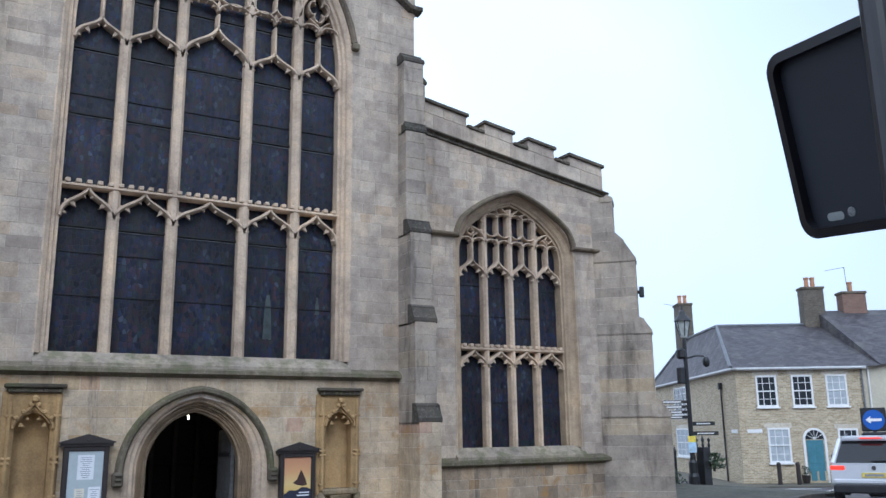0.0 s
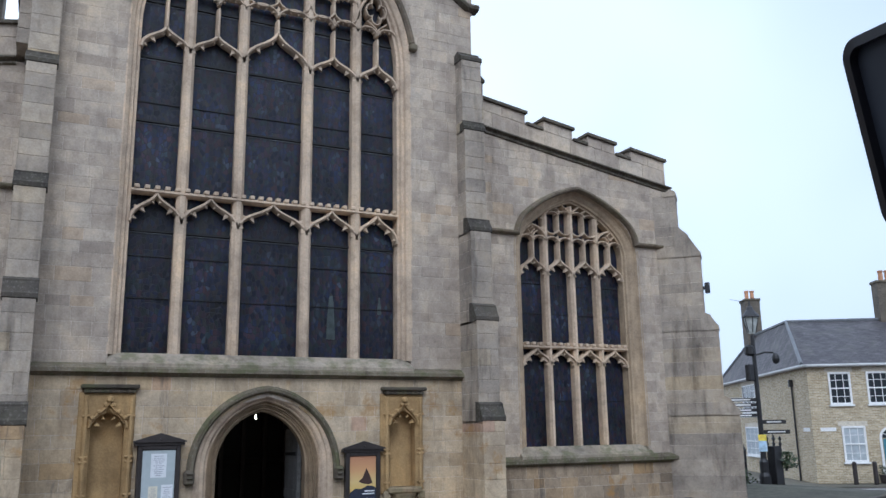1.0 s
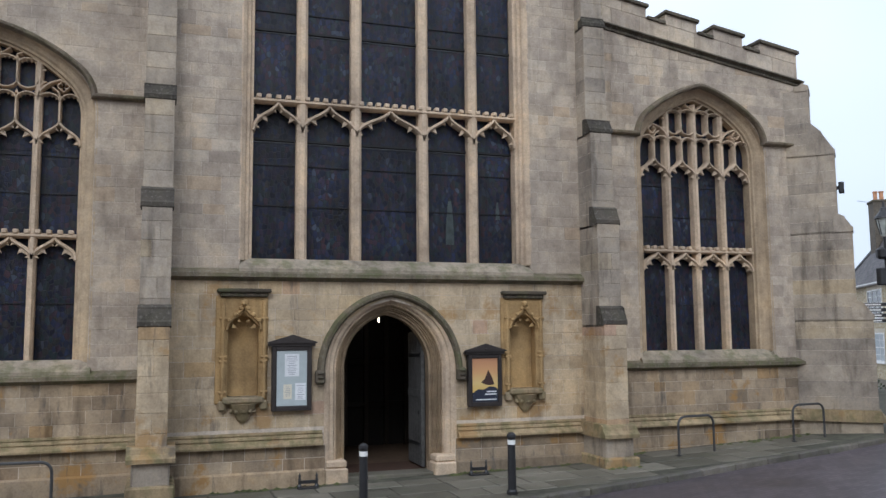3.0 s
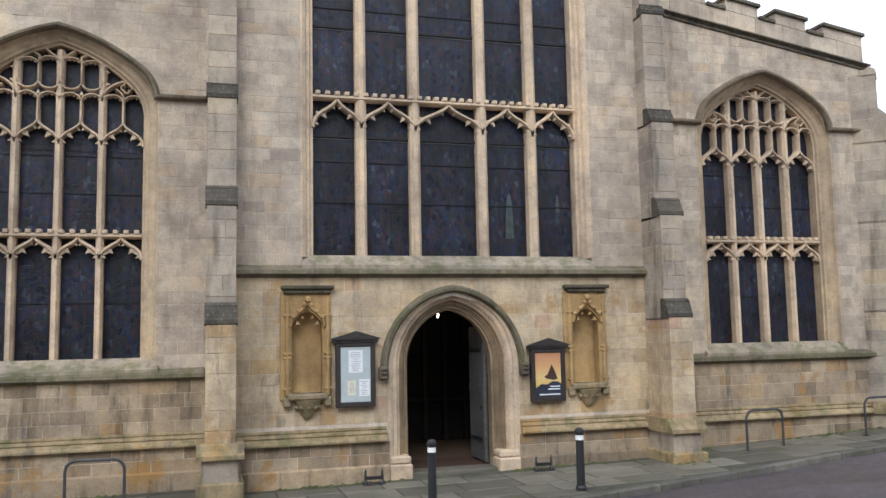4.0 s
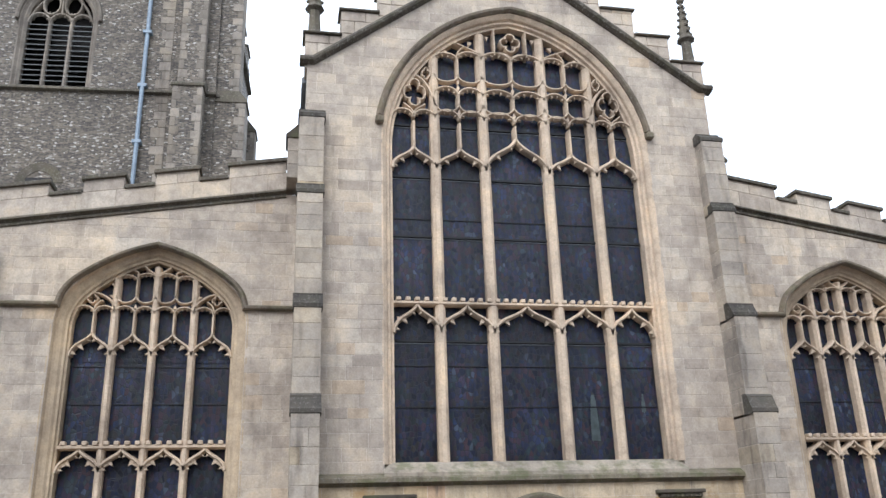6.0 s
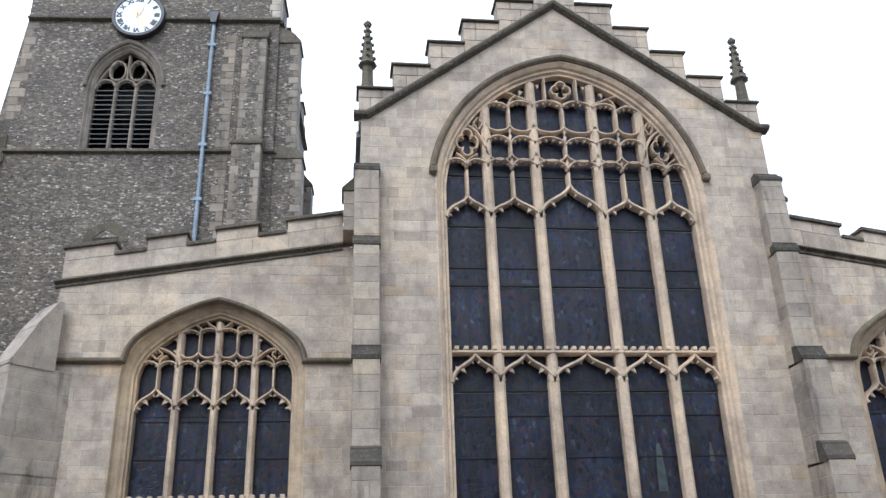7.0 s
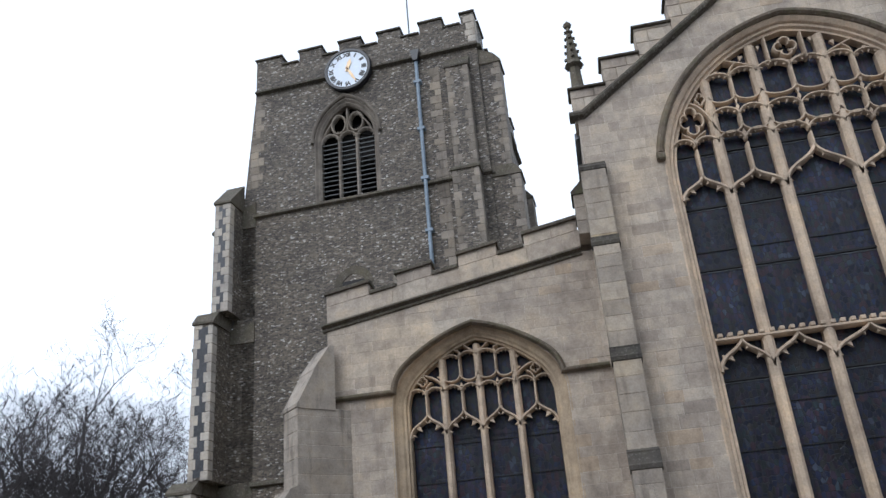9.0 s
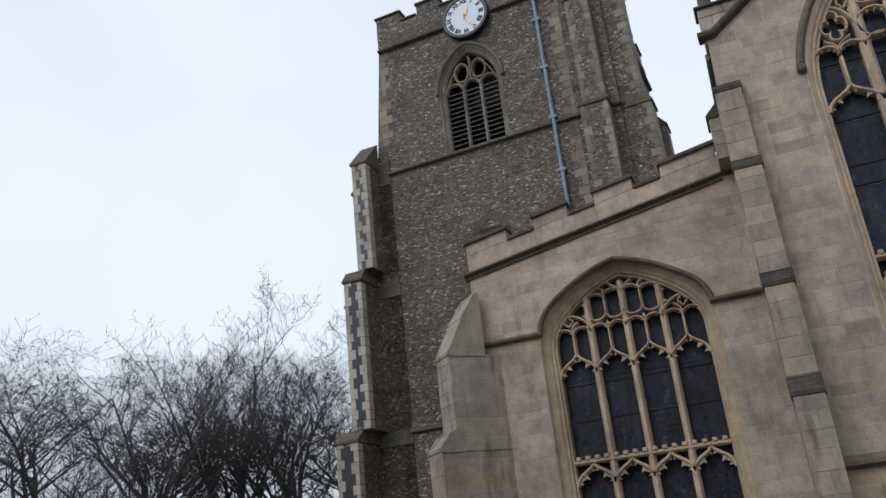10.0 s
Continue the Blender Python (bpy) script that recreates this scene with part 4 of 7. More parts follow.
# ---- gable ----
coping = tagged(link_mesh("gable_coping", sweep(bmesh.new(), [(-4.56, 11.46), (-4.28, 11.46), (-0.05, 14.58), (4.28, 11.46), (4.56, 11.46)],
                [(0.10, 0.10), (0.06, -0.12), (0.0, -0.16), (-0.05, -0.14), (-0.09, -0.05), (-0.10, 0.10)]), m_coping), "dark raking moulding along the church gable", "moulding", kind="structure")
for s in (-1, 1):
    parapet = thing("stepped_parapet", "crow-stepped limestone parapet above the gable moulding", "parapet", "stepped parapets")
    for k, (xa, xb, z0, z1) in enumerate(((3.72, 4.46, 11.3, 12.13), (2.92, 3.72, 11.9, 12.76), (2.14, 2.92, 12.4, 13.40), (1.34, 2.14, 12.9, 14.02), (0.50, 1.34, 13.5, 14.64), (0.0, 0.50, 14.0, 15.25))):
        z = z0
        while z < z1 - 0.05:
            h = min(0.31, z1 - z)
            mid = (xa + xb) / 2 + (0.12 if round(z * 3) % 2 else -0.12)
            for a, b in ((xa, mid), (mid, xb)):
                a, b = (a, b) if s > 0 else (-b, -a)
                part("stone_block", boxed(a + 0.003, b - 0.003, 0.03, 0.5, z + 0.003, z + h - 0.003, bevel=0.012), m_ashlar, parapet)
            z += h
        a, b = (xa - 0.02, xb + 0.05) if s > 0 else (-xb - 0.05, -xa + 0.02)
        part("coping", boxed(a, b, -0.04, 0.55, z1, z1 + 0.05, bevel=0.012), m_coping, parapet, "thin dark coping slab")
    # crocketed pinnacle
    pin = thing("pinnacle", "small crocketed stone pinnacle on the gable shoulder", "pinnacle", "gable pinnacles", at=(s * 4.27, 0.22, 12.18))
    pin.scale = (1.12, 1.12, 1.13)
    m_pin = m_weather
    bm = bmesh.new()
    lathe(bm, 0, 0, [(0.15, 0), (0.15, 0.05), (0.12, 0.1), (0.105, 0.5), (0.105, 0.56)], 8)
    part("pinnacle_shaft", bm, m_coping, pin)
    bm = bmesh.new()
    lathe(bm, 0, 0, [(0.11, 0.55), (0.19, 0.60), (0.15, 0.68), (0.13, 0.70), (0.035, 1.5), (0.07, 1.53), (0.09, 1.58), (0.03, 1.66), (0.005, 1.68)], 8)
    for i in range(5):
        z, r = 0.74 + i * 0.16, 0.13 - i * 0.02
        for q in range(4):
            a = q * math.pi / 2
            box(bm, r * math.cos(a) - 0.035, r * math.cos(a) + 0.035, r * math.sin(a) - 0.035, r * math.sin(a) + 0.035, z, z + 0.06, 0.015)
    part("spirelet", bm, m_coping, pin, "crocketed spirelet with a finial")

# ---- aisle parapets ----
def rake(x):
    return 7.92 + (10.14 - abs(x)) * 0.163


for s, y, edges in ((1, Y_RIGHT, ((4.75, 6.02), (6.53, 7.35), (7.80, 8.60), (9.08, 10.14))), (-1, Y_LEFT, ((4.75, 5.87), (6.46, 7.27), (7.86, 8.60), (9.22, 10.14)))):
    par = thing("parapet", "embattled raking limestone parapet with dark copings", "parapet", "aisle parapets")

    def slab(xa, xb, lo, hi, y0, y1, mat, nm):
        pts = [(s * xa, rake(xa) + lo), (s * xb, rake(xb) + lo), (s * xb, rake(xb) + hi), (s * xa, rake(xa) + hi)]
        bm = prism(bmesh.new(), pts if s > 0 else pts[::-1], y0, y1)
        bmesh.ops.recalc_face_normals(bm, faces=bm.faces)
        bmesh.ops.bevel(bm, geom=list(bm.edges), offset=0.01, segments=1, affect="EDGES")
        part(nm, bm, mat, par)
    n_ = 8
    for i in range(n_):
        xa, xb = 4.4 + (10.14 - 4.4) * i / n_, 4.4 + (10.14 - 4.4) * (i + 1) / n_
        slab(xa, xb, 0.08, 0.44, y - 0.01, y + 0.35, m_ashlar, "parapet_stone")
    for xa, xb in edges:
        xm = (xa + xb) / 2
        slab(xa, xm, 0.44, 0.70, y - 0.01, y + 0.35, m_ashlar, "merlon_stone")
        slab(xm, xb, 0.44, 0.70, y - 0.01, y + 0.35, m_ashlar, "merlon_stone")
        slab(xa - 0.04, xb + 0.04, 0.69, 0.77, y - 0.08, y + 0.42, m_coping, "coping")
    for (a0, a1), (b0, b1) in zip(edges, edges[1:]):
        slab(a1 + 0.02, b0 - 0.02, 0.43, 0.51, y - 0.06, y + 0.40, m_coping, "coping")
    path = [(s * 4.75, rake(4.75)), (s * 10.24, rake(10.24))]
    path = path if s > 0 else path[::-1]
    prof = [(0.09, y + 0.02), (0.03, y - 0.12), (0.0, y - 0.13), (-0.03, y - 0.05), (-0.05, y - 0.03), (-0.07, y - 0.05), (-0.10, y - 0.045), (-0.12, y + 0.02)]
    part("raking_string", sweep(bmesh.new(), path, prof), m_coping, par, "dark raking string course")

# short side buttresses of the nave above the aisle roofs
for s in (-1, 1):
    sb = thing("side_buttress", "short limestone buttress on the nave flank above the aisle", "buttress", "nave flank buttresses")
    a, b = (4.36, 4.74) if s > 0 else (-4.74, -4.36)
    for k in range(3):
        z = 8.87 + k * 0.29
        part("stone_block", boxed(a, b, 0.12, 0.72, z + 0.0015, z + 0.2885, bevel=0.008), m_buttress, sb)
    pts = [(4.30, 9.74), (4.78, 9.74), (4.78, 9.80), (4.42, 10.16), (4.30, 10.16)]
    part("weathering", prism(bmesh.new(), [(s * x, z) for x, z in (pts if s > 0 else pts[::-1])], 0.09, 0.75), m_weather, sb, "sloping cap")


# ---- west door ----
door = thing("door_1", "pointed stone church doorway with an open weathered oak door", "doorway", kind="structure")
dpath = grown(DOOR, 0.0, C_DOOR)
y0 = 0.0
inner_orders = [(0.0, 0.55), (0.0, 0.34), (0.03, 0.33), (0.045, 0.27), (0.075, 0.29), (0.09, 0.25), (0.11, 0.26), (0.12, 0.20), (0.15, 0.22), (0.165, 0.15), (0.19, 0.165), (0.205, 0.12), (0.205, 0.55)]
outer_orders = [(0.0, 0.55), (0.0, 0.125), (0.03, 0.13), (0.045, 0.09), (0.07, 0.06), (0.13, 0.05), (0.15, 0.01), (0.19, -0.012), (0.245, -0.012), (0.245, 0.55)]
part("inner_surround", sweep(bmesh.new(), dpath, inner_orders), m_brown, door, "brown weathered inner door mouldings")
opath = outline(1.035, DOOR["sill"], 1.35, 2.565, 0.9, C_DOOR)
part("door_surround", sweep(bmesh.new(), opath, outer_orders), m_dress, door, "pale moulded limestone door arch")
hd = arch(1.275, 1.30, 2.70, 1.1, C_DOOR)
part("door_hood", sweep(bmesh.new(), hd, [(0.0, 0.02), (0.0, -0.06), (0.035, -0.12), (0.085, -0.13), (0.135, -0.03), (0.14, 0.02)]), m_string, door, "dark mossy hood mould")
for s in (-1, 1):
    xx = C_DOOR + s * (DOOR["half"] + 0.53)
    bm = bmesh.new()
    box(bm, xx - 0.09, xx + 0.09, -0.16, 0.02, 1.10, 1.36, 0.04)
    for k in range(3):
        box(bm, xx - 0.06, xx + 0.06, -0.19, -0.10, 1.12 + k * 0.08, 1.165 + k * 0.08, 0.02)
    part("label_stop", bm, m_weather, door, "carved square label stop")
    bm = bmesh.new()
    xb = C_DOOR + s * (DOOR["half"] + 0.22)
    box(bm, xb - 0.22, xb + 0.22, -0.07, 0.5, -0.95, -0.42, 0.03)
    box(bm, xb - 0.20, xb + 0.20, -0.035, 0.45, -0.42, -0.28, 0.03)
    part("jamb_base", bm, m_dress, door, "worn jamb base")
part("threshold", boxed(C_DOOR - 0.84, C_DOOR + 0.84, 0.06, 0.55, -0.9, -0.60, bevel=0.015), m_slab, door, "worn stone threshold")
part("door_mat", boxed(C_DOOR - 0.84, C_DOOR + 0.84, 0.55, 1.6, -0.9, -0.605, bevel=0.01), plain("dark_red_brown_mat", (0.06, 0.028, 0.016), 0.95), door, "dark red-brown door mat")
leaf = part("door_leaf", boxed(0.735, 0.785, 0.58, 1.52, -0.585, 2.05, bevel=0.006), plain("silvered_oak", (0.085, 0.083, 0.08), 0.7, spread=0.35, scale=14), door, "weathered grey oak leaf standing open")
for k in range(5):
    part("plank", boxed(0.715, 0.738, 0.60 + k * 0.184, 0.60 + k * 0.184 + 0.176, -0.57, 2.03, bevel=0.006), leaf.data.materials[0], leaf)
for z in (-0.2, 1.55):
    part("hinge_strap", boxed(0.700, 0.717, 0.66, 1.45, z, z + 0.07, bevel=0.004), m_iron, leaf)
part("rail", boxed(0.700, 0.717, 0.60, 1.5, 0.75, 0.90, bevel=0.004), leaf.data.materials[0], leaf)
part("latch", boxed(0.68, 0.702, 0.70, 0.80, 0.42, 0.50, bevel=0.006), m_iron, leaf)

# the lobby behind the door, its gloom put into near-black colours, and the closed body of the church
lobby = thing("wall_lobby", "timber lobby walls inside the church door, coloured near black for gloom", "wall", kind="structure")
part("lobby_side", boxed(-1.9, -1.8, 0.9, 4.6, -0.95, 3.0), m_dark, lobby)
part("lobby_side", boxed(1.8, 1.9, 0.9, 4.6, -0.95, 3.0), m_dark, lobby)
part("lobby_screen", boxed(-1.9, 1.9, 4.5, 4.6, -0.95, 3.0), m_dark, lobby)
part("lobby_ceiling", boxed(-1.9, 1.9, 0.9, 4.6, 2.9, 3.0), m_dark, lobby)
# post colour lowered as well, to stand for the dim interior
for k in range(7):
    x = -1.5 + k * 0.5
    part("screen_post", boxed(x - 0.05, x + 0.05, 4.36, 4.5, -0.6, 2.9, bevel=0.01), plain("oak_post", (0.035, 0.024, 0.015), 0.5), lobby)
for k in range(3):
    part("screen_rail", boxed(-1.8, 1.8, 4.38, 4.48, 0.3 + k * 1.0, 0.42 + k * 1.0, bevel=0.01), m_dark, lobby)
lobby_floor = tagged(link_mesh("floor", boxed(-1.9, 1.9, 0.9, 4.6, -0.95, -0.615), plain("brown_matting", (0.09, 0.055, 0.032), 0.9)), "brown matting on the lobby floor", "floor", kind="structure")
body = thing("church_body", "closed stone body of the church behind its west front", "church", kind="structure")
part("nave_side", boxed(-4.40, -4.0, 0.9, 26, -1, 11.3), m_ashlar, body)
part("nave_side", boxed(4.0, 4.40, 0.9, 26, -1, 11.3), m_ashlar, body)
part("nave_end", boxed(-4.4, 4.4, 26, 26.5, -1, 13.5), m_ashlar, body)
bm = bmesh.new()
prism(bm, [(-4.5, 11.2), (0, 13.4), (4.5, 11.2), (4.5, 11.35), (0, 13.6), (-4.5, 11.35)], 0.5, 26.4)
part("nave_roof", bm, m_lead, body)
for s, y in ((1, Y_RIGHT), (-1, Y_LEFT)):
    a, b = (9.6, 10.14) if s > 0 else (-10.14, -9.6)
    part("aisle_side", boxed(a, b, y + 0.8, 9.6 if s < 0 else 24, -1, 8.3), m_ashlar, body)
    pts = [(s * 4.35, 8.75), (s * 9.9, 7.85), (s * 9.9, 7.95), (s * 4.35, 8.85)]
    part("aisle_roof", prism(bmesh.new(), pts, y + 0.3, 9.6 if s < 0 else 24), m_lead, body)
    part("aisle_end", boxed(min(s * 4.4, s * 10), max(s * 4.4, s * 10), 9.2 if s < 0 else 23.6, 9.6 if s < 0 else 24, -1, 8.0), m_ashlar, body)

# small pendant lamp in the lobby
lamp = thing("pendant_lamp", "small lit pendant lamp inside the church doorway", "lamp", at=(0.26, 2.2, 2.30))
glow, gn, gl, gb = material("lamp_glow")
gb.inputs["Emission Color"].default_value, gb.inputs["Emission Strength"].default_value = (1.0, 0.78, 0.5, 1), 14.0
part("bulb", lathe(bmesh.new(), 0, 0, [(0.005, -0.035), (0.014, -0.015), (0.016, 0.015), (0.012, 0.06)], 10), glow, lamp)
part("flex", tube(bmesh.new(), [(0, 0, 0.06), (0, 0, 0.60)], 0.008, 6), m_iron, lamp)
pl = new("lobby_light", bpy.data.lights.new("lobby_light", "POINT"))
pl.data.energy, pl.data.color, pl.data.shadow_soft_size = 1.6, (1.0, 0.75, 0.45), 0.05
pl.location = (0.26, 2.2, 2.2)


# ---- niches ----
def niche(cx, label):
    root = thing("niche", label, "niche", "statue niches")
    d = NICHE
    part("niche_back", boxed(cx - 0.3, cx + 0.3, 0.22, 0.30, d["sill"] - 0.05, d["apex"] + 0.05), m_carved, root)
    path = grown(d, 0.0, cx)
    part("niche_jamb", sweep(bmesh.new(), path, [(0.0, 0.24), (0.0, 0.0), (0.03, -0.03), (0.06, -0.05), (0.09, -0.05), (0.09, 0.24)]), m_carved, root)
    bm = bmesh.new()
    for s in (-1, 1):
        x = cx + s * 0.36
        box(bm, x - 0.05, x + 0.05, -0.07, 0.02, 0.86, 2.66, 0.02)
        box(bm, x - 0.065 + s * 0.06, x + 0.065, -0.04, 0.02, 0.80, 2.70, 0.015)
        for z in (0.98, 1.52, 1.60, 2.28):
            box(bm, x - 0.07, x + 0.07, -0.10, 0.02, z, z + 0.05, 0.015)
        lathe(bm, x, -0.07, [(0.035, 0.9), (0.035, 2.5), (0.01, 2.62)], 8)
    part("niche_shaft", bm, m_carved, root, "slender carved side shafts")
    bm = bmesh.new()
    prism(bm, [(cx - 0.36, 2.12), (cx - 0.26, 2.16), (cx - 0.14, 2.30), (cx - 0.05, 2.36), (cx, 2.46), (cx + 0.05, 2.36), (cx + 0.14, 2.30), (cx + 0.26, 2.16), (cx + 0.36, 2.12), (cx + 0.36, 2.70), (cx - 0.36, 2.70)], -0.06, 0.1)
    part("canopy_panel", bm, m_carved, root)
    bm = bmesh.new()
    for s in (-1, 1):
        bar(bm, bez((cx + s * 0.30, 2.10), (cx + s * 0.30, 2.30), (cx + s * 0.10, 2.34), (cx, 2.52)), 0.06, -0.12, 0.1)
        for k, (a, b) in enumerate(((0.26, 2.24), (0.16, 2.34), (0.06, 2.46))):
            bmesh.ops.create_icosphere(bm, subdivisions=1, radius=0.045, matrix=Matrix.Translation((cx + s * a, -0.11, b + 0.03)))
        cusp(bm, (cx + s * 0.20, 2.17), (-s * 1.0, -0.5), 0.09, -0.12)
        cusp(bm, (cx + s * 0.10, 2.27), (-s * 0.9, -0.5), 0.06, -0.12)
    bmesh.ops.create_icosphere(bm, subdivisions=1, radius=0.07, matrix=Matrix.Translation((cx, -0.12, 2.58)))
    part("ogee_head", bm, m_carved, root, "crocketed ogee head with worn carving")
    bm = bmesh.new()
    box(bm, cx - 0.47, cx + 0.47, -0.17, 0.02, 2.76, 2.83, 0.015)
    box(bm, cx - 0.42, cx + 0.42, -0.12, 0.02, 2.68, 2.76, 0.02)
    for k in range(9):
        x = cx - 0.36 + k * 0.09
        box(bm, x - 0.025, x + 0.025, -0.135, -0.11, 2.69, 2.75, 0.008)
    part("cornice", bm, m_weather, root, "projecting weathered cornice")
    bm = bmesh.new()
    box(bm, cx - 0.36, cx + 0.36, -0.16, 0.2, 0.80, 0.92, 0.03)
    for s in (-1, 1):
        box(bm, cx + s * 0.36 - 0.07, cx + s * 0.36 + 0.07, -0.12, 0.02, 0.68, 0.86, 0.03)
    lathe(bm, cx, -0.02, [(0.04, 0.46), (0.10, 0.52), (0.14, 0.60), (0.21, 0.70), (0.26, 0.80)], 10)
    for k in range(5):
        a = math.pi * (1.1 + 0.2 * k)
        bmesh.ops.create_icosphere(bm, subdivisions=1, radius=0.05, matrix=Matrix.Translation((cx + 0.2 * math.cos(a), -0.02 + 0.2 * math.sin(a) * 0.8, 0.68)))
    part("corbel", bm, m_corbel, root, "eroded carved corbel bracket")
    return root


m_corbel = stone("eroded_corbel_stone", [(0, (0.36, 0.29, 0.18)), (1, (0.45, 0.37, 0.25))], 0.6, moss=0.35)
niche(N_LEFT, "empty ochre carved stone niche with ogee head and corbel")
niche(N_RIGHT, "empty ochre carved stone niche with pale eroded corbel")


# ---- notice boards ----
def board(cx, z0, z1, half, label):
    root = thing("notice_board", label, "notice board", "church notice boards")
    part("case", boxed(cx - half, cx + half, -0.12, -0.02, z0, z1, bevel=0.008), m_board, root)
    for a, b, c, d in ((cx - half, cx - half + 0.075, z0, z1), (cx + half - 0.075, cx + half, z0, z1), (cx - half + 0.075, cx + half - 0.075, z0, z0 + 0.085), (cx - half + 0.075, cx + half - 0.075, z1 - 0.075, z1)):
        part("frame_bar", boxed(a, b, -0.15, -0.118, c, d, bevel=0.008), m_board, root)
    bm = bmesh.new()
    prism(bm, [(cx - half - 0.06, z1), (cx + half + 0.06, z1), (cx + half + 0.06, z1 + 0.05), (cx, z1 + 0.17), (cx - half - 0.06, z1 + 0.05)], -0.17, -0.02)
    prism(bm, [(cx - half - 0.09, z1 + 0.05), (cx + half + 0.09, z1 + 0.05), (cx + half + 0.09, z1 + 0.075), (cx, z1 + 0.205), (cx - half - 0.09, z1 + 0.075)], -0.20, -0.17)
    part("pediment", bm, m_board, root, "small dark timber pediment")
    bmesh.ops.create_icosphere(bm2 := bmesh.new(), subdivisions=1, radius=0.022, matrix=Matrix.Translation((cx, -0.21, z1 + 0.10)))
    part("boss", bm2, m_board, root)
    return root


def flat(root, name, x0, x1, z0, z1, y, mat, label=""):
    return part(name, boxed(x0, x1, y - 0.003, y, z0, z1), mat, root, label)


m_paper = plain("white_paper", (0.72, 0.74, 0.76), 0.6, spread=0.05)
m_cream = plain("cream_paper", (0.66, 0.62, 0.50), 0.6, spread=0.05)
m_felt = plain("pale_grey_blue_felt", (0.42, 0.47, 0.48), 0.9, spread=0.06)
m_ink = plain("grey_print", (0.25, 0.26, 0.30), 0.7, spread=0.1)
bl = board(-1.93, 0.65, 1.80, 0.355, "dark framed glazed notice board with pinned white papers")
flat(bl, "backing", -2.20, -1.66, 0.74, 1.72, -0.122, m_felt, "pale blue-grey pin board")
for x0_, x1_, z0_, z1_, mt in ((-2.06, -1.80, 1.26, 1.66, m_paper), (-2.08, -1.93, 0.86, 1.12, m_cream), (-1.87, -1.68, 0.84, 1.14, m_paper)):
    flat(bl, "notice", x0_, x1_, z0_, z1_, -0.126, mt)
    zz = z1_ - 0.04
    while zz > z0_ + 0.03:
        w = (x1_ - x0_) * (0.35 + 0.4 * rnd.random())
        xm = (x0_ + x1_) / 2
        flat(bl, "text_bar", xm - w / 2, xm + w / 2, zz - 0.008, zz, -0.1295, m_ink)
        zz -= 0.032
br = board(1.79, 0.60, 1.60, 0.345, "dark framed notice board holding an orange sunset poster")


def poster_material():
    m, n, l, b = material("sunset_poster", 0.45)
    vec, g = place(n, l)
    sep = n.new("ShaderNodeSeparateXYZ")
    l.new(vec, sep.inputs[0])
    t = maths(n, l, "DIVIDE", maths(n, l, "SUBTRACT", sep.outputs[2], 0.70), 0.84)
    col = ramp(n, l, t, [(0.0, (0.40, 0.14, 0.06)), (0.22, (0.62, 0.42, 0.12)), (0.42, (0.64, 0.48, 0.20)), (0.65, (0.58, 0.33, 0.15)), (1.0, (0.46, 0.22, 0.12))])
    l.new(col, b.inputs["Base Color"])
    return m


flat(br, "poster", 1.53, 2.05, 0.69, 1.52, -0.122, poster_material(), "orange and yellow sunset poster")
m_sil = plain("dark_brown_print", (0.05, 0.025, 0.02), 0.5)
bm = prism(bmesh.new(), [(1.53, 0.69), (2.05, 0.69), (2.05, 0.93), (1.98, 0.97), (1.88, 0.98), (1.76, 0.92), (1.64, 0.93), (1.53, 0.86)], -0.1265, -0.1235)
part("poster_dune", bm, plain("dark_navy_print", (0.02, 0.025, 0.045), 0.5), br, "dark dune shape")
bm = prism(bmesh.new(), [(1.70, 1.06), (1.78, 1.12), (1.86, 1.30), (1.94, 1.14), (1.98, 1.02), (1.90, 1.00), (1.78, 1.02)], -0.1265, -0.1235)
part("poster_shape", bm, m_sil, br, "dark plain shape on the poster")
for z, w in ((0.87, 0.20), (0.82, 0.24), (0.72, 0.42)):
    flat(br, "text_bar", 2.02 - w, 2.02, z, z + 0.022, -0.1275, m_paper)


# ---- tower ----
tower = thing("tower", "square flint church tower with battlements, clock and belfry window", "tower")
TC = Vector((-11.5, 10.0, 0))
tower.matrix_world = Matrix.Translation(TC) @ pose(0, 0, 0, 0, 0, -3.2) @ Matrix.Translation(-TC)
BEL = dict(half=1.02, sill=16.12, spring=18.55, apex=20.05, r1=0.9)
B_X = -12.28
TXL, TXR = -15.80, -7.15


def tower_left(z):
    """The tower's flank leans out a little towards its foot."""
    return TXL - 0.05 - 0.09 * min(max(21.4 - z, 0), 8)


def tower_part(name, bm, mat, label="", parent=None):
    return part(name, bm, mat, parent or tower, label)


bm = bmesh.new()
bel_hole = grown(BEL, 0.16, B_X)
zs = levels(-1.0, 21.4, 0.2, [BEL["sill"], 20.22])
for a, b in zip(zs, zs[1:]):
    for la, lb, ra, rb in strips(tower_left, lambda z: TXR, [bel_hole], a, b):
        prism(bm, [(la, a), (max(ra, la + 1e-3), a), (max(rb, lb + 1e-3), b), (lb, b)], 10.0, 10.7)
bmesh.ops.remove_doubles(bm, verts=bm.verts, dist=1e-4)
tower_part("front_wall", bm, m_flint)
tower_part("side_wall", boxed(TXL, TXL + 0.7, 10.7, 18.6, -1, 21.4), m_flint)
tower_part("side_wall", boxed(TXR - 0.7, TXR, 10.7, 18.6, -1, 21.4), m_flint)
tower_part("back_wall", boxed(TXL, TXR, 18.6, 19.2, -1, 21.4), m_flint)
tower_part("tower_roof", boxed(TXL + 0.5, TXR - 0.5, 10.5, 18.8, 21.0, 21.3), m_lead)
# near-black sheet behind the louvres stands in for the belfry's shade
tower_part("belfry_gloom_sheet", boxed(-13.9, -10.7, 11.2, 11.3, 15.5, 20.6), m_dark)
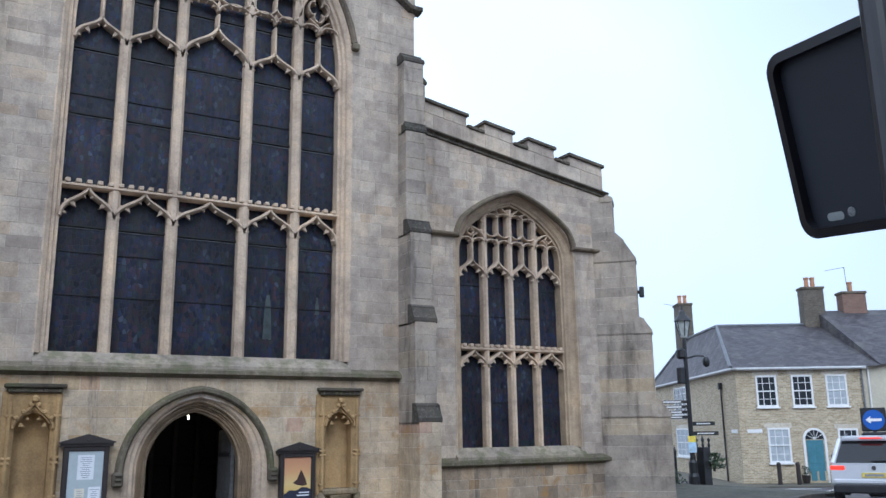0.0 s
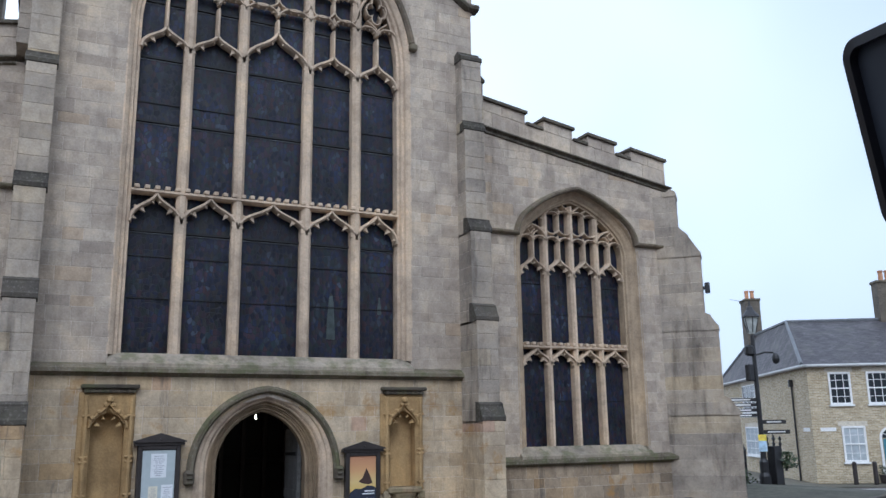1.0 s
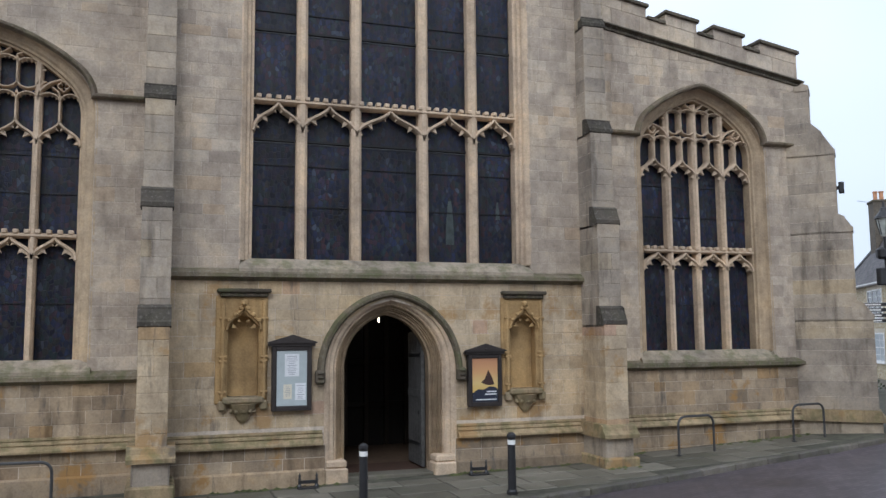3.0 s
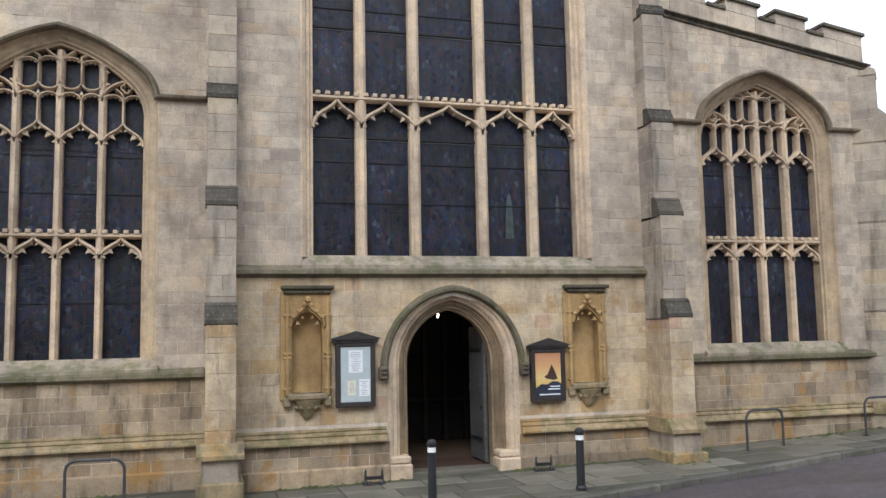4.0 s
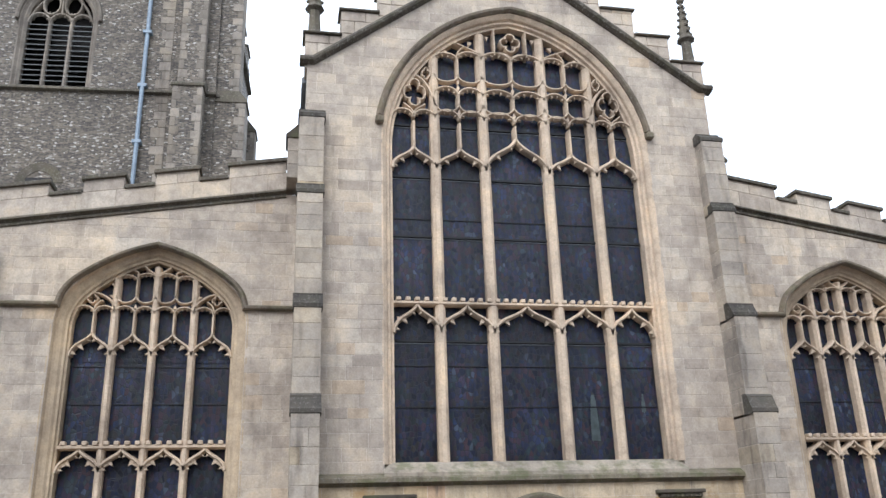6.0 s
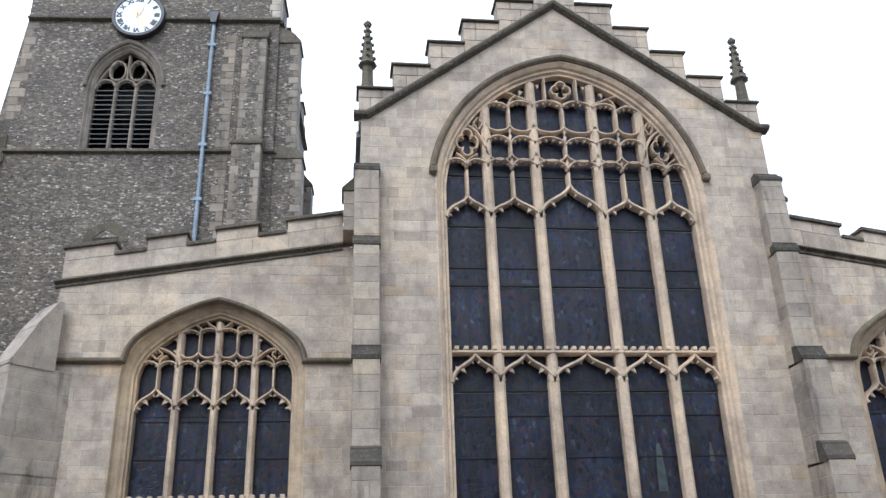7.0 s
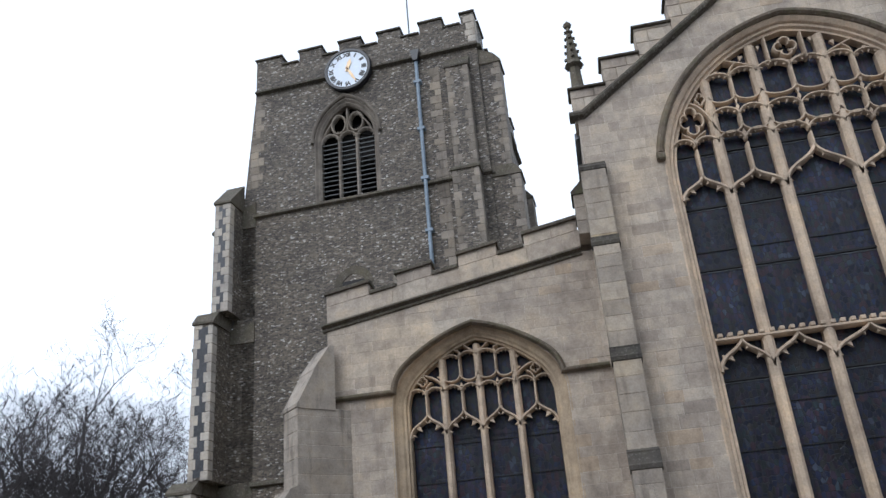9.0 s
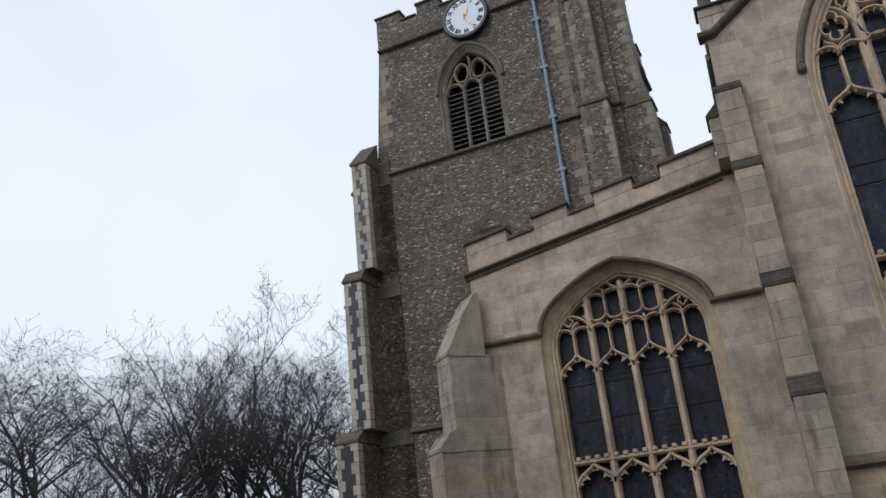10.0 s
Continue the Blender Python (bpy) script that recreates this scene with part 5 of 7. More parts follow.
for z, dp in ((21.34, 0.16), (16.02, 0.14), (6.6, 0.14)):
    for nm, bm in (("front", sweep(bmesh.new(), [(TXL - 0.05, z), (TXR + 0.05, z)], [(0.10, 10.02), (0.0, 10.0 - dp), (-0.07, 10.0 - dp), (-0.12, 10.02)])),):
        tower_part("tower_string", bm, m_coping, "dark stone string course")
    bm = sweep(bmesh.new(), [(10.0, z), (19.2, z)], [(0.10, 0.02), (0.0, -dp), (-0.07, -dp), (-0.12, 0.02)])
    bmesh.ops.transform(bm, matrix=Matrix(((0, -1, 0, TXR), (1, 0, 0, 0), (0, 0, 1, 0), (0, 0, 0, 1))), verts=bm.verts)
    tower_part("tower_string", bm, m_coping)
tower_part("parapet_wall", boxed(TXL - 0.03, TXR + 0.03, 9.93, 10.4, 21.4, 22.34), m_flint)
tower_part("parapet_wall", boxed(TXR - 0.4, TXR + 0.03, 10.4, 19.2, 21.4, 22.34), m_flint)
tower_part("parapet_wall", boxed(TXL - 0.03, TXL + 0.4, 10.4, 19.2, 21.4, 22.34), m_flint)
mer = [(-15.83, -14.78), (-14.05, -13.12), (-12.42, -11.55), (-10.86, -9.98), (-9.22, -8.35), (-7.62, -7.12)]
for a, b in mer:
    tower_part("merlon", boxed(a, b, 9.93, 10.4, 22.34, 22.78, bevel=0.02), m_flint)
    tower_part("coping", boxed(a - 0.05, b + 0.05, 9.86, 10.46, 22.78, 22.86, bevel=0.015), m_coping)
for (a, b), (c, d) in zip(mer, mer[1:]):
    tower_part("coping", boxed(b + 0.02, c - 0.02, 9.86, 10.46, 22.34, 22.42, bevel=0.015), m_coping)
for k in range(5):
    y = 10.6 + k * 1.75
    tower_part("merlon", boxed(TXR - 0.4, TXR + 0.03, y, y + 1.0, 22.34, 22.78, bevel=0.02), m_flint)
    tower_part("coping", boxed(TXR - 0.46, TXR + 0.1, y - 0.05, y + 1.05, 22.78, 22.86, bevel=0.015), m_coping)
m_quoin = stone("grey_quoin_stone", [(0, (0.27, 0.24, 0.195)), (0.5, (0.33, 0.295, 0.24)), (1, (0.40, 0.36, 0.30))], 0.5)
m_knapped = plain("dark_knapped_flint", (0.026, 0.027, 0.032), 0.35, spread=0.6, scale=16, bump=0.5)
tr = random.Random(3)


def quoins(x, s, y, z0, z1, parent, depth=0.35, wide=(0.26, 0.46), mat=None, proud=0.012):
    """Long and short corner stones up an edge at x, reaching to the side s."""
    z, k = z0, 0
    while z < z1 - 0.1:
        h = min(tr.uniform(0.26, 0.36), z1 - z)
        w = wide[k % 2] * tr.uniform(0.9, 1.1)
        a, b = (x, x + w) if s > 0 else (x - w, x)
        part("quoin", boxed(a, b, y - proud, y + depth, z + 0.006, z + h - 0.006, bevel=0.012), mat or m_quoin, parent)
        z += h
        k += 1


def flushwork(x0, x1, y, z0, z1, y_back, zc, yn, label, chequer=True):
    """A tower buttress stage faced with pale stone and dark knapped flint under a sloping cap."""
    sh = tower_part("buttress_stage", boxed(x0, x1, y, y_back, z0, z1), m_flint, label)
    part("flint_panel", boxed(x0 + 0.14, x1 - 0.14, y - 0.006, y + 0.1, z0 + 0.1, z1 - 0.1), m_knapped if chequer else m_flint, sh, "dark knapped flint panel")
    quoins(x0 - 0.004, 1, y, z0, z1, sh, 0.3, (0.17, 0.28), m_pale if chequer else m_quoin)
    quoins(x1 + 0.004, -1, y, z0, z1, sh, 0.3, (0.28, 0.17), m_pale if chequer else m_quoin)
    bm = prism(bmesh.new(), [(y - 0.06, z1), (y - 0.06, z1 + 0.08), (yn, zc), (y_back, zc), (y_back, z1)], x0 - 0.05, x1 + 0.05, lambda p: (p[1], p[0], p[2]))
    part("weathering", bm, m_coping, sh, "sloping stone cap")
    return sh


m_pale = stone("pale_flushwork_stone", [(0, (0.52, 0.48, 0.41)), (1, (0.68, 0.64, 0.55))], 0.25)
for x0_, x1_, y_, z0_, z1_, zc_, yn_ in ((-16.90, -16.32, 9.05, 12.2, 16.25, 17.35, 9.95), (-17.38, -16.70, 8.80, 6.7, 11.75, 12.2, 9.05), (-17.85, -17.05, 8.50, -1.0, 6.3, 6.7, 8.80)):
    flushwork(x0_, x1_, y_, z0_, z1_, 10.0, zc_, yn_, "flushwork buttress stage")
for x0_, z0_, z1_, zc_ in ((-17.45, 12.2, 15.6, 16.6), (-18.05, 6.7, 11.3, 12.0), (-18.5, -1.0, 6.2, 6.7)):
    sh = tower_part("side_buttress_stage", boxed(x0_, TXL, 10.0, 10.8, z0_, z1_), m_flint)
    quoins(x0_ - 0.004, 1, 10.0, z0_, z1_, sh, 0.3, (0.2, 0.34))
    bm = prism(bmesh.new(), [(x0_ - 0.06, z1_), (TXL, z1_), (TXL, zc_), (x0_ + 0.3, z1_ + 0.35), (x0_ - 0.06, z1_ + 0.08)], 9.95, 10.85)
    part("weathering", bm, m_coping, sh)
flushwork(-8.30, -7.50, 9.62, 16.1, 20.3, 10.0, 20.9, 9.98, "upper buttress stage", False)
flushwork(-8.36, -7.44, 9.30, -1.0, 15.9, 10.0, 16.25, 9.62, "lower buttress stage", False)
for x1_, y_, z0_, z1_, zc_ in ((-6.42, 10.15, 16.1, 20.5, 21.2), (-6.18, 10.1, -1, 15.8, 16.2), (-6.6, 17.6, 14.0, 18.6, 19.5), (-6.35, 17.6, -1, 13.6, 14.1)):
    sh = tower_part("side_buttress_stage", boxed(TXR, x1_, y_, y_ + 0.85, z0_, z1_), m_flint)
    quoins(x1_ + 0.004, -1, y_, z0_, z1_, sh, 0.85, (0.2, 0.34))
    bm = prism(bmesh.new(), [(TXR, z1_), (x1_ + 0.06, z1_), (x1_ + 0.06, z1_ + 0.08), (x1_ - 0.2, z1_ + 0.4), (TXR, zc_)], y_ - 0.05, y_ + 0.9)
    part("weathering", bm, m_coping, sh)
qwall = tower_part("corner_stones", boxed(TXL + 0.02, TXL + 0.2, 10.02, 10.3, 17.0, 21.2), m_quoin)
quoins(TXL - 0.25, 1, 10.0, 17.2, 19.3, qwall, 0.5, (0.34, 0.50))
quoins(TXL - 0.08, 1, 10.0, 19.3, 21.2, qwall, 0.5, (0.22, 0.40))
quoins(TXR + 0.034, -1, 9.93, 21.45, 22.7, qwall, 0.5, (0.3, 0.42), m_pale)
quoins(-8.62, -1, 10.0, 9.0, 20.8, qwall, 0.1, (0.25, 0.42))
# belfry opening
bel = tower_part("belfry_window", sweep(bmesh.new(), grown(BEL, 0.0, B_X), [(0.0, 10.4), (0.0, 10.16), (0.07, 10.08), (0.10, 10.08), (0.17, 9.985), (0.21, 9.985), (0.21, 10.4)]), m_quoin, "belfry window with stone tracery and louvres")
part("hood", sweep(bmesh.new(), arch(BEL["half"] + 0.22, BEL["spring"], BEL["apex"] + 0.25, 1.1, B_X), [(0.0, 10.02), (0.0, 9.93), (0.06, 9.88), (0.11, 9.90), (0.13, 10.02)]), m_quoin, bel)
bm = bmesh.new()
for k in (-1, 1):
    bar(bm, [(B_X + k * 0.34, 16.1), (B_X + k * 0.34, 18.75)], 0.12, 10.14, 0.2)
for k in (-1, 0, 1):
    round_head(bm, B_X + k * 0.68 - 0.34, B_X + k * 0.68 + 0.34, 18.55, 0.36, 0.10, 10.14)
for k in (-1, 1):
    ring = [(B_X + k * 0.34 + 0.27 * math.cos(2 * math.pi * i / 14), 19.28 + 0.40 * math.sin(2 * math.pi * i / 14)) for i in range(14)]
    sweep(bm, ring, bar_profile(0.09, 10.14), closed=True)
    for i in (3, 4, 10, 11):
        cusp(bm, ring[i], (B_X + k * 0.34 - ring[i][0], 19.28 - ring[i][1]), 0.12, 10.14)
    bar(bm, bez((B_X + k * 0.95, 18.75), (B_X + k * 0.85, 19.1), (B_X + k * 0.6, 19.4), (B_X + k * 0.42, 19.62)), 0.08, 10.14)
bar(bm, [(B_X, 18.9), (B_X, 19.9)], 0.09, 10.14)
part("belfry_tracery", bm, m_quoin, bel, "cusped stone tracery")
m_louvre = plain("grey_louvre_slate", (0.085, 0.09, 0.085), 0.6, spread=0.3)
for c in (-1, 0, 1):
    for k in range(13):
        z = 16.2 + k * 0.19
        bm = prism(bmesh.new(), [(10.20, z), (10.42, z + 0.13), (10.42, z + 0.155), (10.20, z + 0.03)], B_X + c * 0.68 - 0.33, B_X + c * 0.68 + 0.33, lambda p: (p[1], p[0], p[2]))
        part("louvre_slat", bm, m_louvre, bel)
# small blocked window low in the tower, its shade drawn as a near-black plate
bm = sweep(bmesh.new(), arch(0.42, 12.75, 13.15, 0.3, -12.2), [(0.0, 10.1), (0.0, 9.98), (0.28, 9.98), (0.28, 10.1)])
tower_part("relieving_arch", bm, m_coping, "small rubble relieving arch")
tower_part("dark_opening_plate", boxed(-12.6, -11.8, 9.985, 10.05, 12.2, 12.9), m_dark)
# rainwater pipe
m_pipe = plain("blue_grey_lead_pipe", (0.20, 0.25, 0.30), 0.45, spread=0.2)
pipe = tower_part("downpipe", tube(bmesh.new(), [(-9.42, 9.86, 9.0), (-9.42, 9.86, 21.1)], 0.07, 10), m_pipe, "blue-grey lead downpipe")
for z in range(10, 21, 2):
    part("pipe_clip", boxed(-9.56, -9.28, 9.78, 10.0, z + 0.1, z + 0.22, bevel=0.01), m_pipe, pipe)
part("hopper", prism(bmesh.new(), [(-9.50, 21.05), (-9.34, 21.05), (-9.24, 21.5), (-9.60, 21.5)], 9.70, 10.0), m_iron, pipe, "dark hopper head")

# clock
clock = thing("clock", "round white tower clock with black numerals and gilt hands", "clock", at=(0, 0, 0))
clock.matrix_world = tower.matrix_world @ Matrix.Translation((-12.05, 9.80, 21.36)) @ pose(0, 0, 0, 90, 0, 0)
part("rim", lathe(bmesh.new(), 0, 0, [(0.90, -0.20), (0.93, 0.0), (0.90, 0.07), (0.80, 0.075), (0.78, 0.03)], 40), m_iron, clock, "black rim")
part("dial", lathe(bmesh.new(), 0, 0, [(0.80, 0.0), (0.80, 0.035)], 40), plain("pale_blue_white_enamel", (0.66, 0.72, 0.80), 0.35, spread=0.04), clock, "pale white dial")
for h, txt in enumerate(("XII", "I", "II", "III", "IIII", "V", "VI", "VII", "VIII", "IX", "X", "XI")):
    cu = bpy.data.curves.new("numeral", "FONT")
    cu.body, cu.size, cu.align_x, cu.align_y, cu.extrude = txt, 0.23, "CENTER", "CENTER", 0.004
    cu.offset = 0.014
    tmp = bpy.data.objects.new("numeral", cu)
    scene.collection.objects.link(tmp)
    me = bpy.data.meshes.new_from_object(tmp.evaluated_get(bpy.context.evaluated_depsgraph_get()))
    bpy.data.objects.remove(tmp)
    me.materials.clear()
    me.materials.append(m_iron)
    ob = new("numeral", me)
    a = radians(90 - 30 * h)
    ob.parent = clock
    ob.matrix_basis = pose(0.64 * math.cos(a), 0.64 * math.sin(a), 0.042, 0, 0, -30 * h)
m_gilt = plain("gilt", (0.70, 0.52, 0.32), 0.5, 0.3, spread=0.1)
for nm, ang, ln, w in (("hour_hand", 18, 0.46, 0.085), ("minute_hand", 152, 0.72, 0.06)):
    bm = bmesh.new()
    pts = [(-w * 0.5, -0.12), (w * 0.5, -0.12), (w * 0.9, ln * 0.6), (0, ln), (-w * 0.9, ln * 0.6)]
    vs0 = [bm.verts.new((x, y, 0.055)) for x, y in pts]
    vs1 = [bm.verts.new((x, y, 0.070)) for x, y in pts]
    bm.faces.new(vs0[::-1]), bm.faces.new(vs1)
    for i in range(5):
        bm.faces.new((vs0[i], vs0[(i + 1) % 5], vs1[(i + 1) % 5], vs1[i]))
    ob = part(nm, bm, m_gilt, clock, "gilt clock hand")
    ob.matrix_basis = pose(0, 0, 0, 0, 0, -ang)
flagpole = thing("flagpole", "thin pale flagpole on the tower roof", "flagpole")
part("pole", tube(bmesh.new(), [(-10.4, 14.0, 21.3), (-10.4, 14.0, 29.0)], 0.035, 8), m_lead, flagpole)


# ---- street furniture by the church ----
def bollard(x, y):
    z = ground_height(x, y)
    root = thing("bollard", "black iron bollard with a white reflective band", "bollard", "pavement bollards", at=(x, y, z))
    part("post", lathe(bmesh.new(), 0, 0, [(0.09, 0.0), (0.09, 0.05), (0.07, 0.08), (0.064, 0.78), (0.064, 0.82)], 16), m_iron, root)
    part("reflector", lathe(bmesh.new(), 0, 0, [(0.066, 0.80), (0.066, 0.875)], 16), m_white, root, "white reflective band")
    part("cap", lathe(bmesh.new(), 0, 0, [(0.062, 0.87), (0.064, 0.90), (0.078, 0.92), (0.074, 0.96), (0.045, 0.99), (0.01, 1.0)], 16), m_iron, root)


bollard(-1.17, -2.50)
bollard(1.34, -2.42)


def cycle_stand(x, y, half, ang):
    z = ground_height(x, y)
    root = thing("cycle_stand", "dark steel hoop cycle stand set in the pavement", "cycle stand", "hoop cycle stands")
    root.matrix_world = pose(x, y, z, 0, 0, ang)
    r = 0.17
    pts = [(-half, 0, -0.05), (-half, 0, 0.76 - r)] + [(-half + r - r * math.cos(a), 0, 0.76 - r + r * math.sin(a)) for a in [math.pi / 2 * k / 6 for k in range(1, 7)]]
    pts += [(half - r + r * math.sin(a), 0, 0.76 - r + r * math.cos(a)) for a in [math.pi / 2 * k / 6 for k in range(0, 6)]] + [(half, 0, 0.76 - r), (half, 0, -0.05)]
    part("hoop", tube(bmesh.new(), pts, 0.025, 10), m_steel, root)
    for s in (-1, 1):
        part("foot_plate", lathe(bmesh.new(), s * half, 0, [(0.055, -0.01), (0.055, 0.008)], 12), m_steel, root)


cycle_stand(6.30, -0.45, 0.46, 6)
cycle_stand(9.25, -0.35, 0.46, 6)
cycle_stand(-6.22, -0.45, 0.45, -4)


def boot_scraper(x, y):
    root = thing("boot_scraper", "black cast iron boot scraper beside the church door", "boot scraper", "boot scrapers", at=(x, y, ground_height(x, y)))
    for s in (-1, 1):
        part("scraper_end", lathe(bmesh.new(), s * 0.15, 0, [(0.05, -0.02), (0.045, 0.04), (0.022, 0.08), (0.028, 0.14), (0.018, 0.18), (0.022, 0.22), (0.005, 0.27)], 8), m_iron, root)
    part("scraper_bar", boxed(-0.15, 0.15, -0.012, 0.012, 0.08, 0.14, bevel=0.004), m_iron, root)
    part("tray", boxed(-0.18, 0.18, -0.10, 0.10, -0.01, 0.025, bevel=0.006), m_iron, root)


boot_scraper(-1.66, -0.34)
boot_scraper(1.52, -0.42)

# ---- traffic sign close to the camera, seen from behind ----
sign = thing("traffic_sign", "back of a black rounded traffic sign panel on a dark pole", "traffic sign")
TL, BL, TR = Vector((-2.065, -14.197, 2.950)), Vector((-1.930, -14.153, 2.467)), Vector((-2.142, -14.579, 2.906))
ax = (TR - TL).normalized()
ay = (TL - BL)
ay = (ay - ax * ay.dot(ax)).normalized()
az = ax.cross(ay)
mid_ = TL + ax * 0.27 - ay * 0.252
sign.matrix_world = Matrix(((ax.x, ay.x, az.x, mid_.x), (ax.y, ay.y, az.y, mid_.y), (ax.z, ay.z, az.z, mid_.z), (0, 0, 0, 1)))


def rounded(w, h, r, k=6):
    out = []
    for cx, cy, a0 in ((w - r, h - r, 0), (-w + r, h - r, 90), (-w + r, -h + r, 180), (w - r, -h + r, 270)):
        out += [(cx + r * math.cos(radians(a0 + 90 * i / k)), cy + r * math.sin(radians(a0 + 90 * i / k))) for i in range(k + 1)]
    return out


def plate(pts, z0, z1):
    bm = bmesh.new()
    a = [bm.verts.new((x, y, z0)) for x, y in pts]
    b = [bm.verts.new((x, y, z1)) for x, y in pts]
    bm.faces.new(a[::-1]), bm.faces.new(b)
    for i in range(len(pts)):
        bm.faces.new((a[i], a[(i + 1) % len(pts)], b[(i + 1) % len(pts)], b[i]))
    return bm


m_signback = plain("dark_blue_grey_sign_back", (0.016, 0.019, 0.026), 0.55, spread=0.2, scale=3)
part("panel", plate(rounded(0.262, 0.245, 0.04), -0.01, 0.0), m_signback, sign, "dark blue-grey panel back")
bm = bmesh.new()
inner, outer = rounded(0.245, 0.228, 0.035), rounded(0.272, 0.255, 0.055)
v = [[bm.verts.new((x, y, z)) for x, y in pts] for pts, z in ((outer, -0.02), (outer, 0.022), (inner, 0.026), (inner, -0.005))]
for q in range(4):
    a, b = v[q], v[(q + 1) % 4]
    for i in range(len(a)):
        bm.faces.new((a[i], a[(i + 1) % len(a)], b[(i + 1) % len(a)], b[i]))
part("rim", bm, plain("black_plastic_rim", (0.008, 0.008, 0.011), 0.4), sign, "raised black rim")
inv = sign.matrix_world.inverted()
px0, px1, px2 = (inv @ Vector((-2.225, -14.600, z)) for z in (-0.75, 2.42, 3.9))
part("pole", tube(bmesh.new(), [px1, px2], 0.031, 14), m_iron, sign)
part("pole", tube(bmesh.new(), [px0, px1], 0.030, 14), plain("blue_grey_painted_pole", (0.035, 0.045, 0.065), 0.5), sign)
part("sticker", plate([(x - 0.165, y - 0.205) for x, y in rounded(0.028, 0.011, 0.0105)], 0.0, 0.0015), plain("grey_label", (0.26, 0.28, 0.27), 0.5), sign, "small pale label")
part("reflector", plate([(x - 0.110, y - 0.200) for x, y in rounded(0.0125, 0.0125, 0.0124)], 0.0, 0.002), plain("ribbed_reflector", (0.20, 0.21, 0.21), 0.35, spread=0.5, scale=260), sign, "small round reflector")


# ---- houses across the road ----
def brick_material(name, a, b, c, mortar):
    m, n, l, bs = material(name, 0.85)
    tc = n.new("ShaderNodeTexCoord")
    mp = n.new("ShaderNodeMapping")
    l.new(tc.outputs["UV"], mp.inputs["Vector"])
    br = n.new("ShaderNodeTexBrick")
    br.inputs["Color1"].default_value, br.inputs["Color2"].default_value, br.inputs["Mortar"].default_value = (*a, 1), (*b, 1), (*mortar, 1)
    br.inputs["Scale"].default_value = 1.0
    br.inputs["Brick Width"].default_value, br.inputs["Row Height"].default_value, br.inputs["Mortar Size"].default_value = 0.225, 0.075, 0.008
    l.new(mp.outputs[0], br.inputs["Vector"])
    vec, g = place(n, l)
    big = noise_tex(n, l, vec, 0.7, 5.0)
    col = mixed(n, l, br.outputs["Color"], c, ramp(n, l, big, [(0.45, (0, 0, 0)), (0.75, (0.55, 0.55, 0.55))]))
    fine = noise_tex(n, l, vec, 12.0, 4.0)
    col = mixed(n, l, col, ramp(n, l, fine, [(0.3, (0.7, 0.7, 0.7)), (0.7, (1.2, 1.2, 1.2))]), 0.8, "MULTIPLY")
    l.new(col, bs.inputs["Base Color"])
    bumped(n, l, bs, br.outputs["Fac"], -0.3, 0.01)
    return m


def uv_faces(bm):
    """UVs in metres along each face."""
    uv = bm.loops.layers.uv.verify()
    for f in bm.faces:
        nrm = f.normal
        u = Vector((0, 0, 1)).cross(nrm)
        u = u.normalized() if u.length > 0.1 else Vector((1, 0, 0))
        w = nrm.cross(u)
        for lp in f.loops:
            lp[uv].uv = (lp.vert.co.dot(u), lp.vert.co.dot(w))


m_brick = brick_material("yellow_gault_brick", (0.33, 0.26, 0.15), (0.55, 0.46, 0.30), (0.36, 0.28, 0.17), (0.60, 0.55, 0.45))
m_render = plain("cream_render", (0.52, 0.48, 0.37), 0.85, spread=0.08)


def slate_material():
    m, n, l, b = material("grey_slate_roof", 0.6)
    tc = n.new("ShaderNodeTexCoord")
    br = n.new("ShaderNodeTexBrick")
    br.inputs["Color1"].default_value, br.inputs["Color2"].default_value, br.inputs["Mortar"].default_value = (0.050, 0.044, 0.050, 1), (0.098, 0.088, 0.094, 1), (0.020, 0.019, 0.022, 1)
    br.inputs["Scale"].default_value = 1.0
    br.inputs["Brick Width"].default_value, br.inputs["Row Height"].default_value, br.inputs["Mortar Size"].default_value = 0.28, 0.19, 0.010
    l.new(tc.outputs["UV"], br.inputs["Vector"])
    vec, g = place(n, l)
    big = noise_tex(n, l, vec, 0.9, 5.0)
    col = mixed(n, l, br.outputs["Color"], (0.125, 0.12, 0.10), ramp(n, l, big, [(0.5, (0, 0, 0)), (0.66, (0.45, 0.45, 0.45))]))
    run, _ = place(n, l, (2.2, 2.2, 0.35))
    col = mixed(n, l, col, ramp(n, l, noise_tex(n, l, run, 1.0, 5.0, 0.7), [(0.36, (0.5, 0.48, 0.5)), (0.5, (0.9, 0.9, 0.9)), (0.68, (1.5, 1.5, 1.5))]), 0.8, "MULTIPLY")
    l.new(col, b.inputs["Base Color"])
    bumped(n, l, b, br.outputs["Fac"], -0.5, 0.02)
    return m


m_slate = slate_material()
m_pane, n_, l_, b_ = material("window_glass", 0.06)
b_.inputs["Base Color"].default_value = (0.03, 0.036, 0.042, 1)
m_curtain = plain("pale_net_curtain", (0.42, 0.46, 0.48), 0.8, spread=0.15, scale=5)

HOUSE = Matrix.Translation((28.66, 12.75, -0.66)) @ pose(0, 0, 0, 0, 0, -31.7)


def house_part(root, name, bm, mat, label="", parent=None):
    bmesh.ops.recalc_face_normals(bm, faces=bm.faces)
    uv_faces(bm)
    return part(name, bm, mat, parent or root, label)


def turned(face):
    """Maps (along, out, z) on the front or the left face of the house to its own axes."""
    return (lambda p: p) if face == "front" else (lambda p: (p[1], p[0], p[2]))


